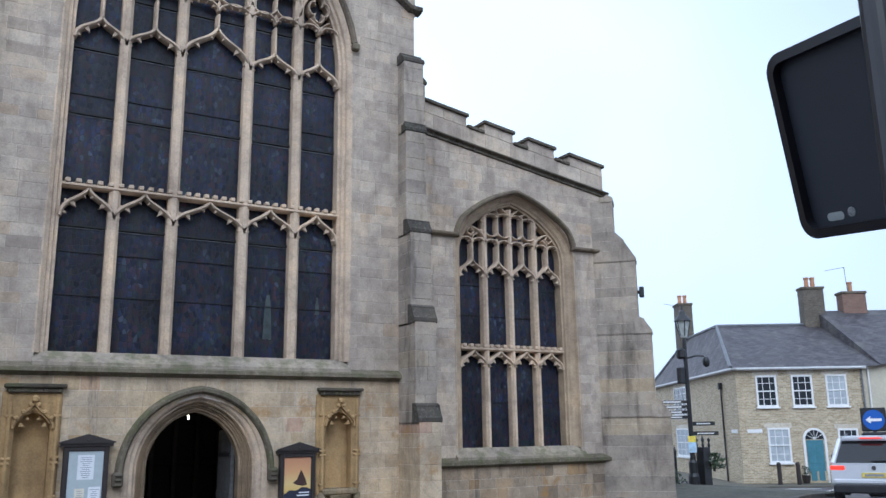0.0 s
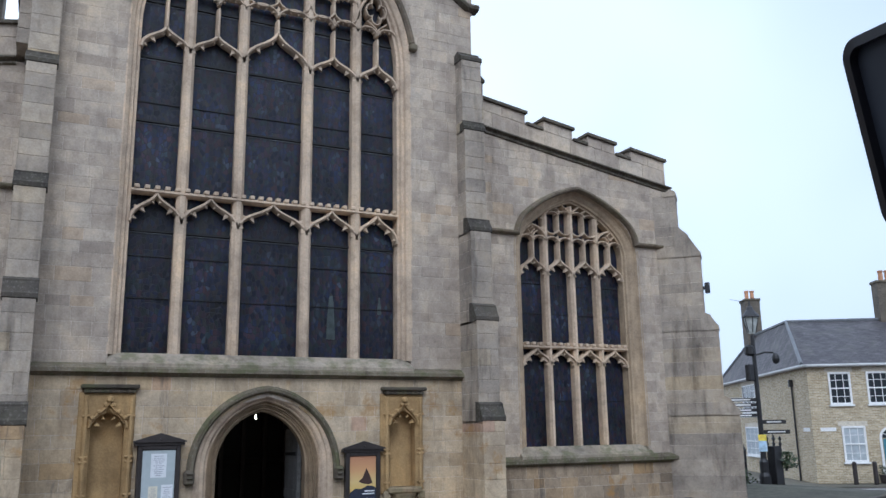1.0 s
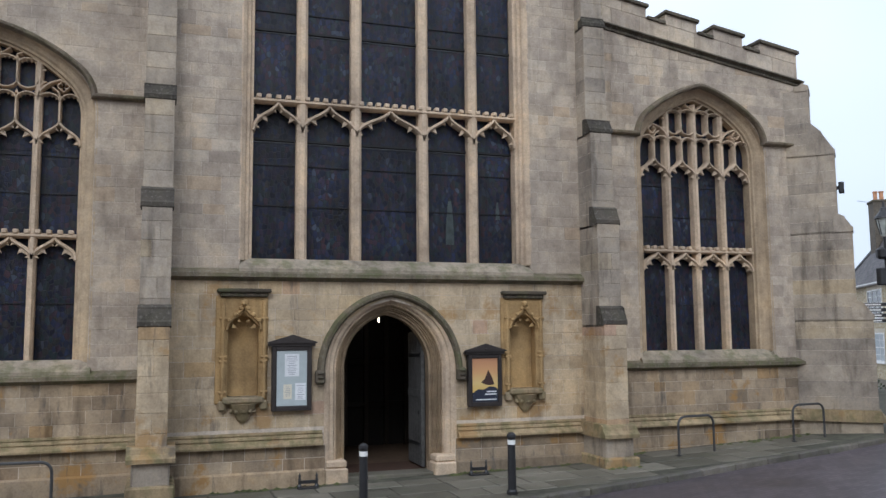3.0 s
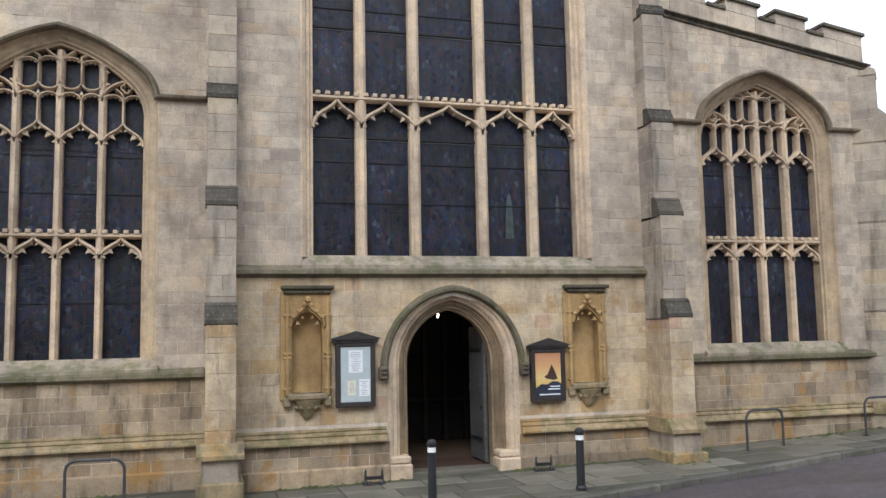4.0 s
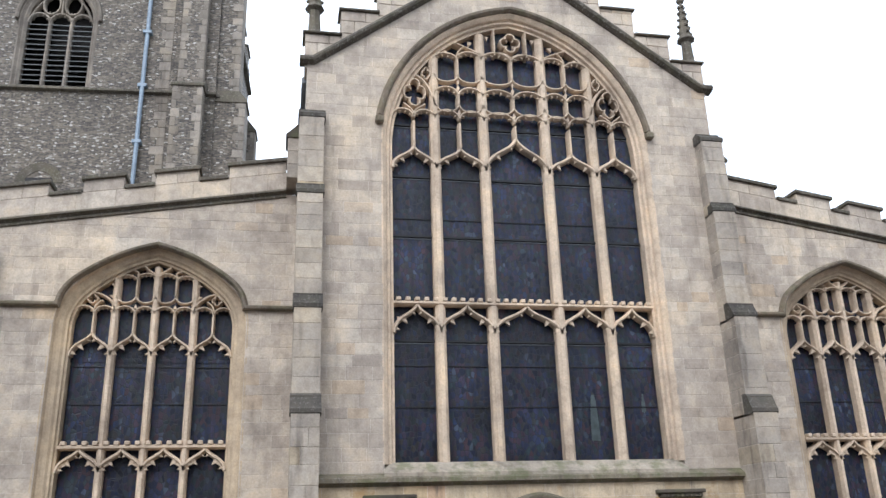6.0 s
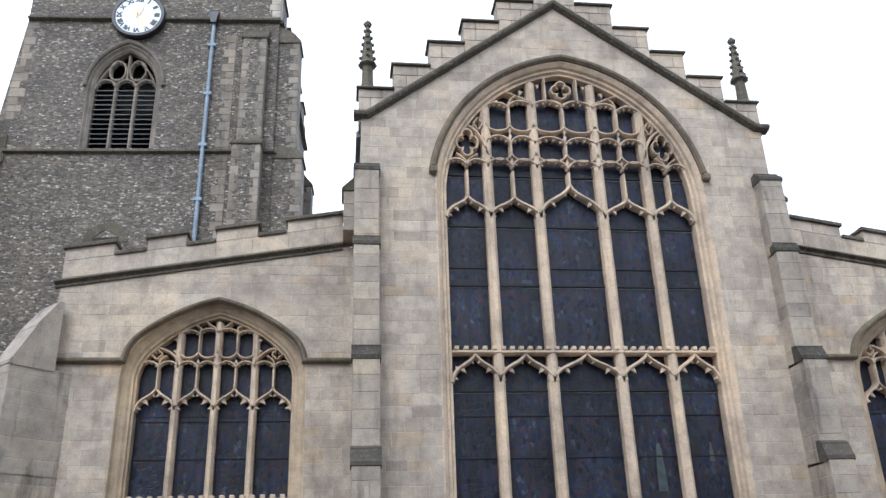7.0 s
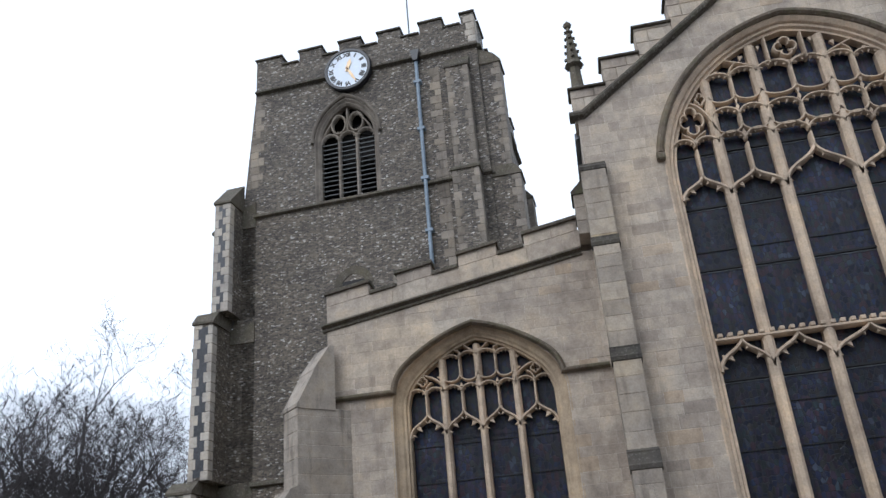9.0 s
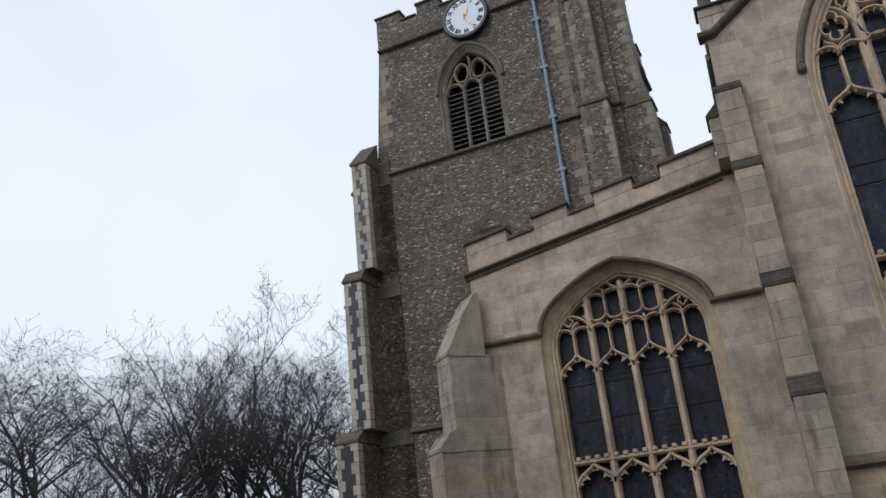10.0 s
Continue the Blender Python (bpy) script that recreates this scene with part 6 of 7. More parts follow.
def sash(root, face, c, z0, w, h, curtain=False):
    f = turned(face)

    def bx(a0, a1, d0, d1, q0, q1, bev=0.0):
        p, q = f((a0, d0, q0)), f((a1, d1, q1))
        return boxed(min(p[0], q[0]), max(p[0], q[0]), min(p[1], q[1]), max(p[1], q[1]), q0, q1, bevel=bev)
    win = part("window", bx(c - w / 2 + 0.05, c + w / 2 - 0.05, -0.012, 0.0, z0 + 0.05, z0 + h - 0.05), m_curtain if curtain else m_pane, root, "white sash window")
    for a0, a1, q0, q1 in ((c - w / 2, c - w / 2 + 0.09, z0, z0 + h), (c + w / 2 - 0.09, c + w / 2, z0, z0 + h), (c - w / 2 + 0.09, c + w / 2 - 0.09, z0 + h - 0.09, z0 + h), (c - w / 2 + 0.09, c + w / 2 - 0.09, z0, z0 + 0.09), (c - w / 2 + 0.09, c + w / 2 - 0.09, z0 + h / 2 - 0.03, z0 + h / 2 + 0.03)):
        part("window_frame", bx(a0, a1, -0.05, 0.01, q0, q1, 0.008), m_white, win)
    for k in (1, 2):
        x = c - w / 2 + w * k / 3
        part("glazing_bar", bx(x - 0.013, x + 0.013, -0.03, 0.0, z0 + 0.09, z0 + h - 0.09), m_white, win)
    for k in (1, 3):
        part("glazing_bar", bx(c - w / 2 + 0.09, c + w / 2 - 0.09, -0.031, -0.002, z0 + h * k / 4 - 0.012, z0 + h * k / 4 + 0.012), m_white, win)
    part("sill", bx(c - w / 2 - 0.06, c + w / 2 + 0.06, -0.12, 0.01, z0 - 0.08, z0, 0.01), m_white, win)
    part("lintel", bx(c - w / 2 - 0.12, c + w / 2 + 0.12, -0.014, 0.01, z0 + h, z0 + h + 0.22, 0.004), m_brick, win)
    return win


m_gutter = plain("pale_grey_gutter_paint", (0.50, 0.50, 0.49), 0.5, spread=0.1)
house = thing("house", "two-storey yellow brick corner house with slate hipped roof", "house")
house.matrix_world = HOUSE
house_part(house, "brick_shell", boxed(0, 6.1, 0, 18, -0.6, 5.35), m_brick)
bm = boxed(-0.03, 6.1, -0.03, 18, -0.6, 0.55)
house_part(house, "brick_plinth", bm, m_brick)
bm = bmesh.new()
vv = [bm.verts.new(p) for p in ((-0.3, -0.3, 5.42), (6.9, -0.3, 5.42), (6.9, 6.5, 8.2), (1.2, 6.5, 8.2), (1.2, 13.0, 8.2), (-0.3, 18.2, 5.42), (6.9, 18.2, 5.42), (6.9, 13.0, 8.2))]
bm.faces.new((vv[0], vv[1], vv[2], vv[3]))
bm.faces.new((vv[5], vv[0], vv[3], vv[4]))
bm.faces.new((vv[3], vv[2], vv[7], vv[4]))
bm.faces.new((vv[4], vv[7], vv[6], vv[5]))
house_part(house, "roof", bm, m_slate, "weathered grey slate roof")
part("ridge_tiles", tube(bmesh.new(), [(-0.3, -0.3, 5.45), (1.2, 6.5, 8.24), (6.6, 6.5, 8.24)], 0.09, 6), m_lead, house)
part("ridge_tiles", tube(bmesh.new(), [(1.2, 6.5, 8.24), (1.2, 13.0, 8.24), (-0.3, 18.2, 5.45)], 0.09, 6), m_lead, house)
for a in ((-0.30, 6.15, -0.34, -0.02, 5.29, 5.42), (-0.34, -0.02, -0.34, 18.2, 5.29, 5.42)):
    part("cornice", boxed(*a, bevel=0.04), m_gutter, house, "pale grey painted cornice and gutter")
for c, cu in ((1.42, False), (3.12, False), (4.75, True)):
    sash(house, "front", c, 3.55, 1.0, 1.5, cu)
sash(house, "front", 1.8, 0.95, 1.05, 1.62, True)
sash(house, "front", 5.05, 1.0, 0.95, 1.5)
sash(house, "side", 11.0, 3.45, 3.0, 1.6)
sash(house, "side", 11.0, 0.95, 3.0, 1.65, True)
m_teal = plain("teal_door_paint", (0.07, 0.20, 0.25), 0.4, spread=0.12)
hd_ = part("front_door", boxed(3.05, 3.85, -0.02, 0.02, -0.05, 1.98, bevel=0.01), m_teal, house, "teal panelled front door under a fanlight")
for xa in (3.12, 3.49):
    for za, zb in ((0.12, 0.75), (0.9, 1.8)):
        part("door_panel", boxed(xa, xa + 0.29, -0.035, -0.018, za, zb, bevel=0.01), m_teal, hd_)
part("door_frame", sweep(bmesh.new(), [(3.0, -0.05), (3.0, 2.0)] + [(3.45 - 0.45 * math.cos(math.pi * i / 12), 2.0 + 0.45 * math.sin(math.pi * i / 12)) for i in range(1, 12)] + [(3.9, 2.0), (3.9, -0.05)], [(0.0, 0.02), (0.0, -0.05), (0.10, -0.05), (0.10, 0.02)]), m_white, hd_)
part("fanlight", prism(bmesh.new(), [(3.0, 2.02)] + [(3.45 - 0.44 * math.cos(math.pi * i / 12), 2.02 + 0.44 * math.sin(math.pi * i / 12)) for i in range(1, 12)] + [(3.9, 2.02)], -0.012, 0.0), m_pane, hd_)
for i in range(1, 6):
    a = math.pi * i / 6
    part("fanlight_bar", tube(bmesh.new(), [(3.45, -0.02, 2.02), (3.45 - 0.44 * math.cos(a), -0.02, 2.02 + 0.44 * math.sin(a))], 0.013, 5), m_white, hd_)
part("door_step", boxed(2.9, 4.0, -0.35, 0, -0.25, -0.05, bevel=0.02), m_slab, hd_)


def chimney(root, x, y, z0, z1, w, d, mat, pots, label):
    bm = boxed(x - w / 2, x + w / 2, y - d / 2, y + d / 2, z0, z1)
    ch = house_part(root, "chimney", bm, mat, label)
    part("chimney_cap", boxed(x - w / 2 - 0.06, x + w / 2 + 0.06, y - d / 2 - 0.06, y + d / 2 + 0.06, z1, z1 + 0.14, bevel=0.02), m_coping, ch)
    for k in range(pots):
        px = x + (k - (pots - 1) / 2) * 0.34
        part("chimney_pot", lathe(bmesh.new(), px, y, [(0.13, z1 + 0.12), (0.12, z1 + 0.6), (0.15, z1 + 0.65), (0.15, z1 + 0.72), (0.10, z1 + 0.73)], 10), m_terracotta, ch, "terracotta pot")


m_terracotta = plain("terracotta", (0.42, 0.22, 0.12), 0.8)
m_redbrick = brick_material("dark_red_brick", (0.16, 0.085, 0.06), (0.22, 0.12, 0.085), (0.14, 0.09, 0.07), (0.24, 0.2, 0.16))
m_chimney = brick_material("sooty_grey_brick", (0.10, 0.085, 0.065), (0.15, 0.125, 0.095), (0.06, 0.05, 0.042), (0.15, 0.13, 0.10))
chimney(house, 6.65, 6.5, 7.4, 10.2, 1.15, 0.8, m_chimney, 2, "sooty brick chimney stack")
chimney(house, 1.2, 13.6, 7.2, 10.4, 0.9, 1.2, m_chimney, 2, "sooty brick chimney stack")
part("aerial", tube(bmesh.new(), [(8.8, 6.5, 9.0), (8.7, 6.5, 11.5)], 0.02, 5), m_lead, house)
part("aerial", tube(bmesh.new(), [(7.6, 6.5, 11.3), (8.75, 6.5, 11.5)], 0.015, 5), m_lead, house)
part("aerial", tube(bmesh.new(), [(0.0, 13.6, 10.6), (1.2, 13.6, 10.35)], 0.015, 5), m_lead, house)
part("downpipe", tube(bmesh.new(), [(5.98, -0.08, 0), (5.98, -0.08, 5.3)], 0.045, 8), m_lead, house)
part("downpipe", tube(bmesh.new(), [(-0.08, 2.3, 0), (-0.08, 2.3, 4.6)], 0.045, 8), m_iron, house)
part("hopper", boxed(-0.2, -0.02, 2.2, 2.42, 4.5, 4.85, bevel=0.02), m_iron, house)
part("street_plate", boxed(0.35, 1.05, -0.02, 0.0, 2.35, 2.52), m_white, house, "plain pale street plate")
part("street_plate", boxed(-0.02, 0.0, 0.35, 1.3, 2.35, 2.52), m_white, house)
nb = thing("neighbour_house", "cream rendered house with slate roof beside the brick house", "house")
nb.matrix_world = HOUSE
house_part(nb, "rendered_shell", boxed(6.12, 16, 0.05, 13, -0.6, 5.5), m_render)
bm = bmesh.new()
prism(bm, [(-0.25, 5.5), (6.5, 9.0), (13.2, 5.5)], 6.86, 16.2, lambda p: (p[1], p[0], p[2]))
house_part(nb, "roof", bm, m_slate, "grey slate roof")
chimney(nb, 8.9, 6.5, 8.3, 9.9, 1.3, 0.8, m_redbrick, 1, "red brick chimney stack")
for c in (8.2, 10.6):
    sash(nb, "front", c, 3.5, 1.0, 1.5)
part("downpipe", tube(bmesh.new(), [(6.3, -0.05, 0), (6.3, -0.05, 5.4)], 0.04, 8), m_white, nb)
for px_, py_ in ((1.35, -0.9), (2.2, -0.95)):
    p_ = HOUSE @ Vector((px_, py_, 0))
    b2 = thing("corner_bollard", "dark timber bollard by the brick house", "bollard", "house bollards", at=(p_.x, p_.y, -0.66))
    part("post", lathe(bmesh.new(), 0, 0, [(0.10, 0), (0.10, 0.95), (0.06, 1.02)], 10), m_board, b2)
for px_ in (2.75, 4.2):
    p_ = HOUSE @ Vector((px_, -0.4, 0))
    b2 = thing("planter", "small dark planter with a clipped evergreen", "planter", "door planters", at=(p_.x, p_.y, -0.62))
    part("pot", lathe(bmesh.new(), 0, 0, [(0.15, 0), (0.2, 0.35), (0.18, 0.36)], 10), m_board, b2)
    bm = bmesh.new()
    rr = random.Random(int(px_ * 10))
    for k in range(120):
        a, e, q = rr.uniform(0, 6.28), rr.uniform(0, 3.0), rr.uniform(0.1, 0.24)
        c = Vector((q * math.cos(a) * math.sin(e), q * math.sin(a) * math.sin(e), 0.55 + q * math.cos(e)))
        d1, d2 = Vector((rr.uniform(-1, 1), rr.uniform(-1, 1), rr.uniform(-1, 1))) * 0.06, Vector((rr.uniform(-1, 1), rr.uniform(-1, 1), rr.uniform(-1, 1))) * 0.05
        bm.faces.new([bm.verts.new(c - d1), bm.verts.new(c + d2), bm.verts.new(c + d1)])
    part("foliage", bm, plain("dark_evergreen", (0.03, 0.05, 0.022), 0.6, spread=0.4), b2)
hp = tagged(link_mesh("house_pavement", boxed(-3.2, 18, -1.7, 0.0, -0.5, 0.02, bevel=0.03), m_slab), "narrow pavement in front of the houses", "pavement", kind="structure")
hp.matrix_world = HOUSE
hp2 = tagged(link_mesh("side_pavement", boxed(-1.9, 0.0, 0.0, 18, -0.5, 0.016, bevel=0.03), m_slab), "narrow pavement beside the corner house", "pavement", kind="structure")
hp2.matrix_world = HOUSE
for k in range(9):
    mk = tagged(link_mesh("road_marking", boxed(-0.9, 0.9, -0.09, 0.09, 0, 0.006), m_white), "worn white dashed road line", "road marking", "give way dashes", kind="structure")
    p_ = HOUSE @ Vector((-4.4 + k * 3.0, -2.6, 0))
    mk.matrix_world = pose(p_.x, p_.y, ground_height(p_.x, p_.y) - 0.105, 0, 0, -31.7)

# ---- lamp post with fingerposts ----
LX, LY = 17.6, 5.2
LZ = -0.12
LG = ground_height(LX, LY)
lp_ = thing("street_lamp", "black heritage street lamp with fingerposts and a camera arm", "street lamp", at=(LX, LY, LZ))
part("lamp_column", lathe(bmesh.new(), 0, 0, [(0.19, -0.1), (0.19, 0.5), (0.15, 0.62), (0.15, 0.95), (0.10, 1.05), (0.085, 1.3), (0.07, 4.9), (0.06, 5.1)], 12), m_iron, lp_)
lantern = part("lantern", lathe(bmesh.new(), 0, 0, [(0.10, 5.12), (0.14, 5.2), (0.24, 5.66), (0.25, 5.68)], 6), plain("lantern_glass", (0.45, 0.48, 0.46), 0.15), lp_, "tapered glass lantern")
part("lantern_roof", lathe(bmesh.new(), 0, 0, [(0.30, 5.68), (0.28, 5.74), (0.13, 5.92), (0.10, 6.02), (0.05, 6.06), (0.03, 6.2), (0.005, 6.26)], 12), m_iron, lantern)
for k in range(6):
    a = math.pi * 2 * k / 6
    part("lantern_rib", tube(bmesh.new(), [(0.14 * math.cos(a), 0.14 * math.sin(a), 5.18), (0.255 * math.cos(a), 0.255 * math.sin(a), 5.69)], 0.016, 5), m_iron, lantern)
RT = Vector((0.80, -0.60, 0))
arm = part("camera_arm", tube(bmesh.new(), [(0, 0, 4.4), tuple(RT * 0.35 + Vector((0, 0, 4.5))), tuple(RT * 0.62 + Vector((0, 0, 4.48)))], 0.035, 8), m_iron, lp_)
bmesh.ops.create_uvsphere(bm := bmesh.new(), u_segments=12, v_segments=8, radius=0.15, matrix=Matrix.Translation(RT * 0.68 + Vector((0, 0, 4.28))) @ Matrix.Diagonal((0.85, 0.85, 1.25, 1)))
part("camera_dome", bm, m_iron, arm, "black dome camera")
part("equipment_box", boxed(-0.36, -0.12, -0.08, 0.12, 3.55, 4.1, bevel=0.03), m_iron, lp_, "black equipment box")
part("equipment_drum", lathe(bmesh.new(), -0.14, 0.05, [(0.08, 4.38), (0.17, 4.45), (0.17, 4.68), (0.08, 4.75)], 10), m_iron, lp_)
for k, z in enumerate((2.95, 2.78, 2.61, 2.44)):
    f_ = part("finger", boxed(-1.05, -0.05, -0.02, 0.02, z - 0.065, z + 0.065, bevel=0.006), m_iron, lp_, "black direction finger with pale lettering bars")
    f_.matrix_basis = pose(0, 0, 0, 0, 0, -37)
    part("text_bar", boxed(-0.92, -0.25, -0.024, -0.018, z - 0.022, z + 0.022), m_white, f_)
    for zz in (z - 0.062, z + 0.056):
        part("text_bar", boxed(-1.03, -0.07, -0.024, -0.018, zz, zz + 0.008), m_white, f_)
for z, ln in ((2.22, 0.75), (1.90, 0.85)):
    f_ = part("finger", boxed(0.05, ln + 0.05, -0.02, 0.02, z - 0.065, z + 0.065, bevel=0.006), m_iron, lp_, "black direction finger with pale lettering bars")
    f_.matrix_basis = pose(0, 0, 0, 0, 0, -37)
    part("text_bar", boxed(0.2, ln - 0.1, -0.024, -0.018, z - 0.02, z + 0.02), m_white, f_)
nt = part("notice_plate", boxed(-0.13, 0.13, -0.13, -0.115, 1.28, 1.62, bevel=0.004), plain("pale_blue_plate", (0.45, 0.60, 0.75), 0.5), lp_)
nt.matrix_basis = pose(0, 0, 0, 0, 0, -37)
nt = part("notice_plate", boxed(-0.13, 0.13, -0.13, -0.115, 1.62, 1.82, bevel=0.004), plain("yellow_plate", (0.75, 0.60, 0.08), 0.5), lp_)
nt.matrix_basis = pose(0, 0, 0, 0, 0, -37)

# railings, shrubs and hanging planter beside the aisle
rail = thing("railing", "black iron railings with pointed finials beside the church", "railing")
RZ = -0.12
pts = [(13.4 + i * 0.16, 2.9 + i * 0.12) for i in range(28)]
for i, (x, y) in enumerate(pts):
    big = i in (0, 27)
    part("post" if big else "baluster", lathe(bmesh.new(), x, y, [(0.06 if big else 0.014, RZ - 0.3), (0.06 if big else 0.014, RZ + (1.25 if big else 1.05)), (0.075 if big else 0.028, RZ + (1.3 if big else 1.1)), (0.02, RZ + (1.42 if big else 1.18)), (0.004, RZ + (1.52 if big else 1.24))], 8), m_iron, rail)
for z in (0.15, 0.95):
    part("rail", tube(bmesh.new(), [(pts[0][0], pts[0][1], RZ + z), (pts[-1][0], pts[-1][1], RZ + z)], 0.022, 6), m_iron, rail)
part("coping", boxed(-0.1, 5.6, -0.16, 0.16, -0.4, -0.02, bevel=0.02), m_slab, rail).matrix_basis = pose(13.4, 2.9, RZ, 0, 0, 36.9)
gp = thing("gate_pier", "black iron gate pier with spiked cap", "gate pier", at=(18.0, 5.1, LZ))
part("pier", boxed(-0.17, 0.17, -0.17, 0.17, -0.2, 1.45, bevel=0.02), m_iron, gp)
for q in ((-0.14, -0.14), (0.14, -0.14), (-0.14, 0.14), (0.14, 0.14), (0, 0)):
    part("spike", lathe(bmesh.new(), q[0], q[1], [(0.03, 1.44), (0.05, 1.52), (0.02, 1.6), (0.06, 1.68), (0.005, 1.85 if q == (0, 0) else 1.76)], 6), m_iron, gp)


def shrub(x, y, z, r, h, seed, mat, label, k=900):
    root = thing("shrub", label, "shrub", "shrubs by the railings", at=(x, y, z))
    rr = random.Random(seed)
    part("stem", tube(bmesh.new(), [(0, 0, -0.1), (0.03, 0.02, h * 0.4), (0.05, 0, h * 0.7)], [0.05, 0.035, 0.015], 6), m_board, root)
    bm = bmesh.new()
    for i in range(k):
        a, u = rr.uniform(0, 6.283), rr.random()
        rad = r * (0.5 + 0.5 * rr.random()) * (0.55 + 0.75 * math.sin(math.pi * (0.15 + 0.8 * u))) * (0.8 + 0.3 * math.sin(3 * a + seed))
        c = Vector((rad * math.cos(a), rad * math.sin(a), h * u))
        d1 = Vector((rr.uniform(-1, 1), rr.uniform(-1, 1), rr.uniform(-0.6, 1))).normalized() * 0.07
        d2 = Vector((rr.uniform(-1, 1), rr.uniform(-1, 1), rr.uniform(-1, 1))).normalized() * 0.035
        bm.faces.new([bm.verts.new(c - d1), bm.verts.new(c + d2), bm.verts.new(c + d1), bm.verts.new(c - d2)])
    part("foliage", bm, mat, root)


m_leaf = plain("evergreen_leaf", (0.035, 0.055, 0.022), 0.5, spread=0.5, scale=6)
m_leaf2 = plain("yellow_green_leaf", (0.09, 0.10, 0.028), 0.5, spread=0.5, scale=6)
shrub(13.6, 3.7, -0.2, 0.55, 2.2, 1, m_leaf2, "yellow-green evergreen shrub against the church corner")
shrub(15.0, 4.6, -0.15, 0.7, 1.1, 2, m_leaf, "dark green low shrub behind the railings")
shrub(16.3, 5.6, -0.15, 0.7, 0.9, 3, m_leaf, "dark green low shrub behind the railings")
shrub(18.35, 5.0, LZ + 0.75, 0.32, 0.5, 4, m_leaf, "dark trailing plant in a basket on the gate pier", 400)

# ---- car and keep-left sign ----
CX, CY = 14.9, -3.05
car = thing("car", "silver estate car waiting on the road with its brake lamps lit", "car")
CZ_ = ground_height(CX, CY) - 0.11
car.matrix_world = pose(CX, CY, CZ_ + 0.05, 0, 0, -58)
m_silver = plain("silver_car_paint", (0.66, 0.68, 0.71), 0.3, 0.25, spread=0.03)
m_tyre = plain("tyre_rubber", (0.018, 0.018, 0.018), 0.8)
m_cglass, n_, l_, b_ = material("tinted_car_glass", 0.05)
b_.inputs["Base Color"].default_value = (0.012, 0.014, 0.016, 1)
# local axes: x across, y forward from the tail
sec = [(0.0, 0.92, 0.42, 0.98), (0.25, 0.92, 0.28, 1.0), (1.2, 0.93, 0.25, 1.02), (3.3, 0.93, 0.25, 0.98), (4.2, 0.88, 0.28, 0.86), (4.55, 0.78, 0.38, 0.68)]
bm = bmesh.new()
rings = []
for y, w, z0, z1 in sec:
    rings.append([bm.verts.new(p) for p in ((-w, y, z0 + 0.12), (-w * 0.9, y, z0), (w * 0.9, y, z0), (w, y, z0 + 0.12), (w, y, (z0 + z1) / 2 + 0.1), (w * 0.96, y, z1), (-w * 0.96, y, z1), (-w, y, (z0 + z1) / 2 + 0.1))])
for a, b in zip(rings, rings[1:]):
    for i in range(8):
        bm.faces.new((a[i], a[(i + 1) % 8], b[(i + 1) % 8], b[i]))
bm.faces.new(rings[0][::-1]), bm.faces.new(rings[-1])
part("body", bm, m_silver, car)
bm = bmesh.new()
rings = [[bm.verts.new(p) for p in ((-w0, y0, 0.97), (w0, y0, 0.97), (w1, y1, z1), (-w1, y1, z1))] for w0, y0, w1, y1, z1 in ((0.86, 0.10, 0.66, 0.48, 1.54), (0.86, 3.25, 0.64, 2.35, 1.56))]
a, b = rings
for i in range(4):
    bm.faces.new((a[i], a[(i + 1) % 4], b[(i + 1) % 4], b[i]))
bm.faces.new(a[::-1]), bm.faces.new(b)
part("cabin", bm, m_cglass, car, "tinted windows")
bm = bmesh.new()
prism(bm, [(-0.70, 1.50), (0.70, 1.50), (0.64, 1.60), (-0.64, 1.60)], 0.36, 2.5)
bmesh.ops.bevel(bm, geom=list(bm.edges), offset=0.03, segments=2, affect="EDGES")
part("car_roof", bm, m_silver, car)
for s in (-1, 1):
    part("pillar", tube(bmesh.new(), [(s * 0.87, 0.08, 0.98), (s * 0.69, 0.44, 1.53)], 0.055, 6), m_silver, car)
    part("roof_rail", tube(bmesh.new(), [(s * 0.60, 0.6, 1.63), (s * 0.60, 2.3, 1.64)], 0.02, 6), m_iron, car)
    lampm, n_, l_, b_ = material("brake_lamp_red", 0.2)
    b_.inputs["Base Color"].default_value = (0.35, 0.01, 0.01, 1)
    b_.inputs["Emission Color"].default_value, b_.inputs["Emission Strength"].default_value = (1.0, 0.05, 0.02, 1), 1.6
    part("tail_lamp", boxed(min(s * 0.62, s * 0.935), max(s * 0.62, s * 0.935), -0.02, 0.25, 0.83, 0.93, bevel=0.02), lampm, car, "lit red tail lamp")
    for y in (0.85, 3.6):
        wh = part("wheel", lathe(bmesh.new(), 0, 0, [(0.2, -0.11), (0.33, -0.10), (0.34, 0), (0.33, 0.10), (0.2, 0.11)], 20), m_tyre, car)
        wh.matrix_basis = pose(s * 0.84, y, 0.34, 0, 90, 0)
        part("rim", lathe(bmesh.new(), 0, 0, [(0.21, -0.112), (0.21, 0.112)], 14), m_steel, wh)
    part("mirror", boxed(min(s * 0.92, s * 1.08), max(s * 0.92, s * 1.08), 2.75, 2.9, 0.98, 1.12, bevel=0.03), m_iron, car)
part("high_brake_lamp", boxed(-0.24, 0.24, 0.30, 0.36, 1.550, 1.575, bevel=0.006), lampm, car)
part("number_plate", boxed(-0.27, 0.27, -0.025, 0.0, 0.66, 0.77, bevel=0.004), plain("yellow_number_plate", (0.62, 0.50, 0.10), 0.5), car, "plain yellow rear plate")
part("text_bar", boxed(-0.20, 0.20, -0.029, -0.024, 0.69, 0.74), m_ink, car)
part("rear_bumper", boxed(-0.90, 0.90, -0.06, 0.1, 0.30, 0.50, bevel=0.03), m_iron, car, "black lower bumper")
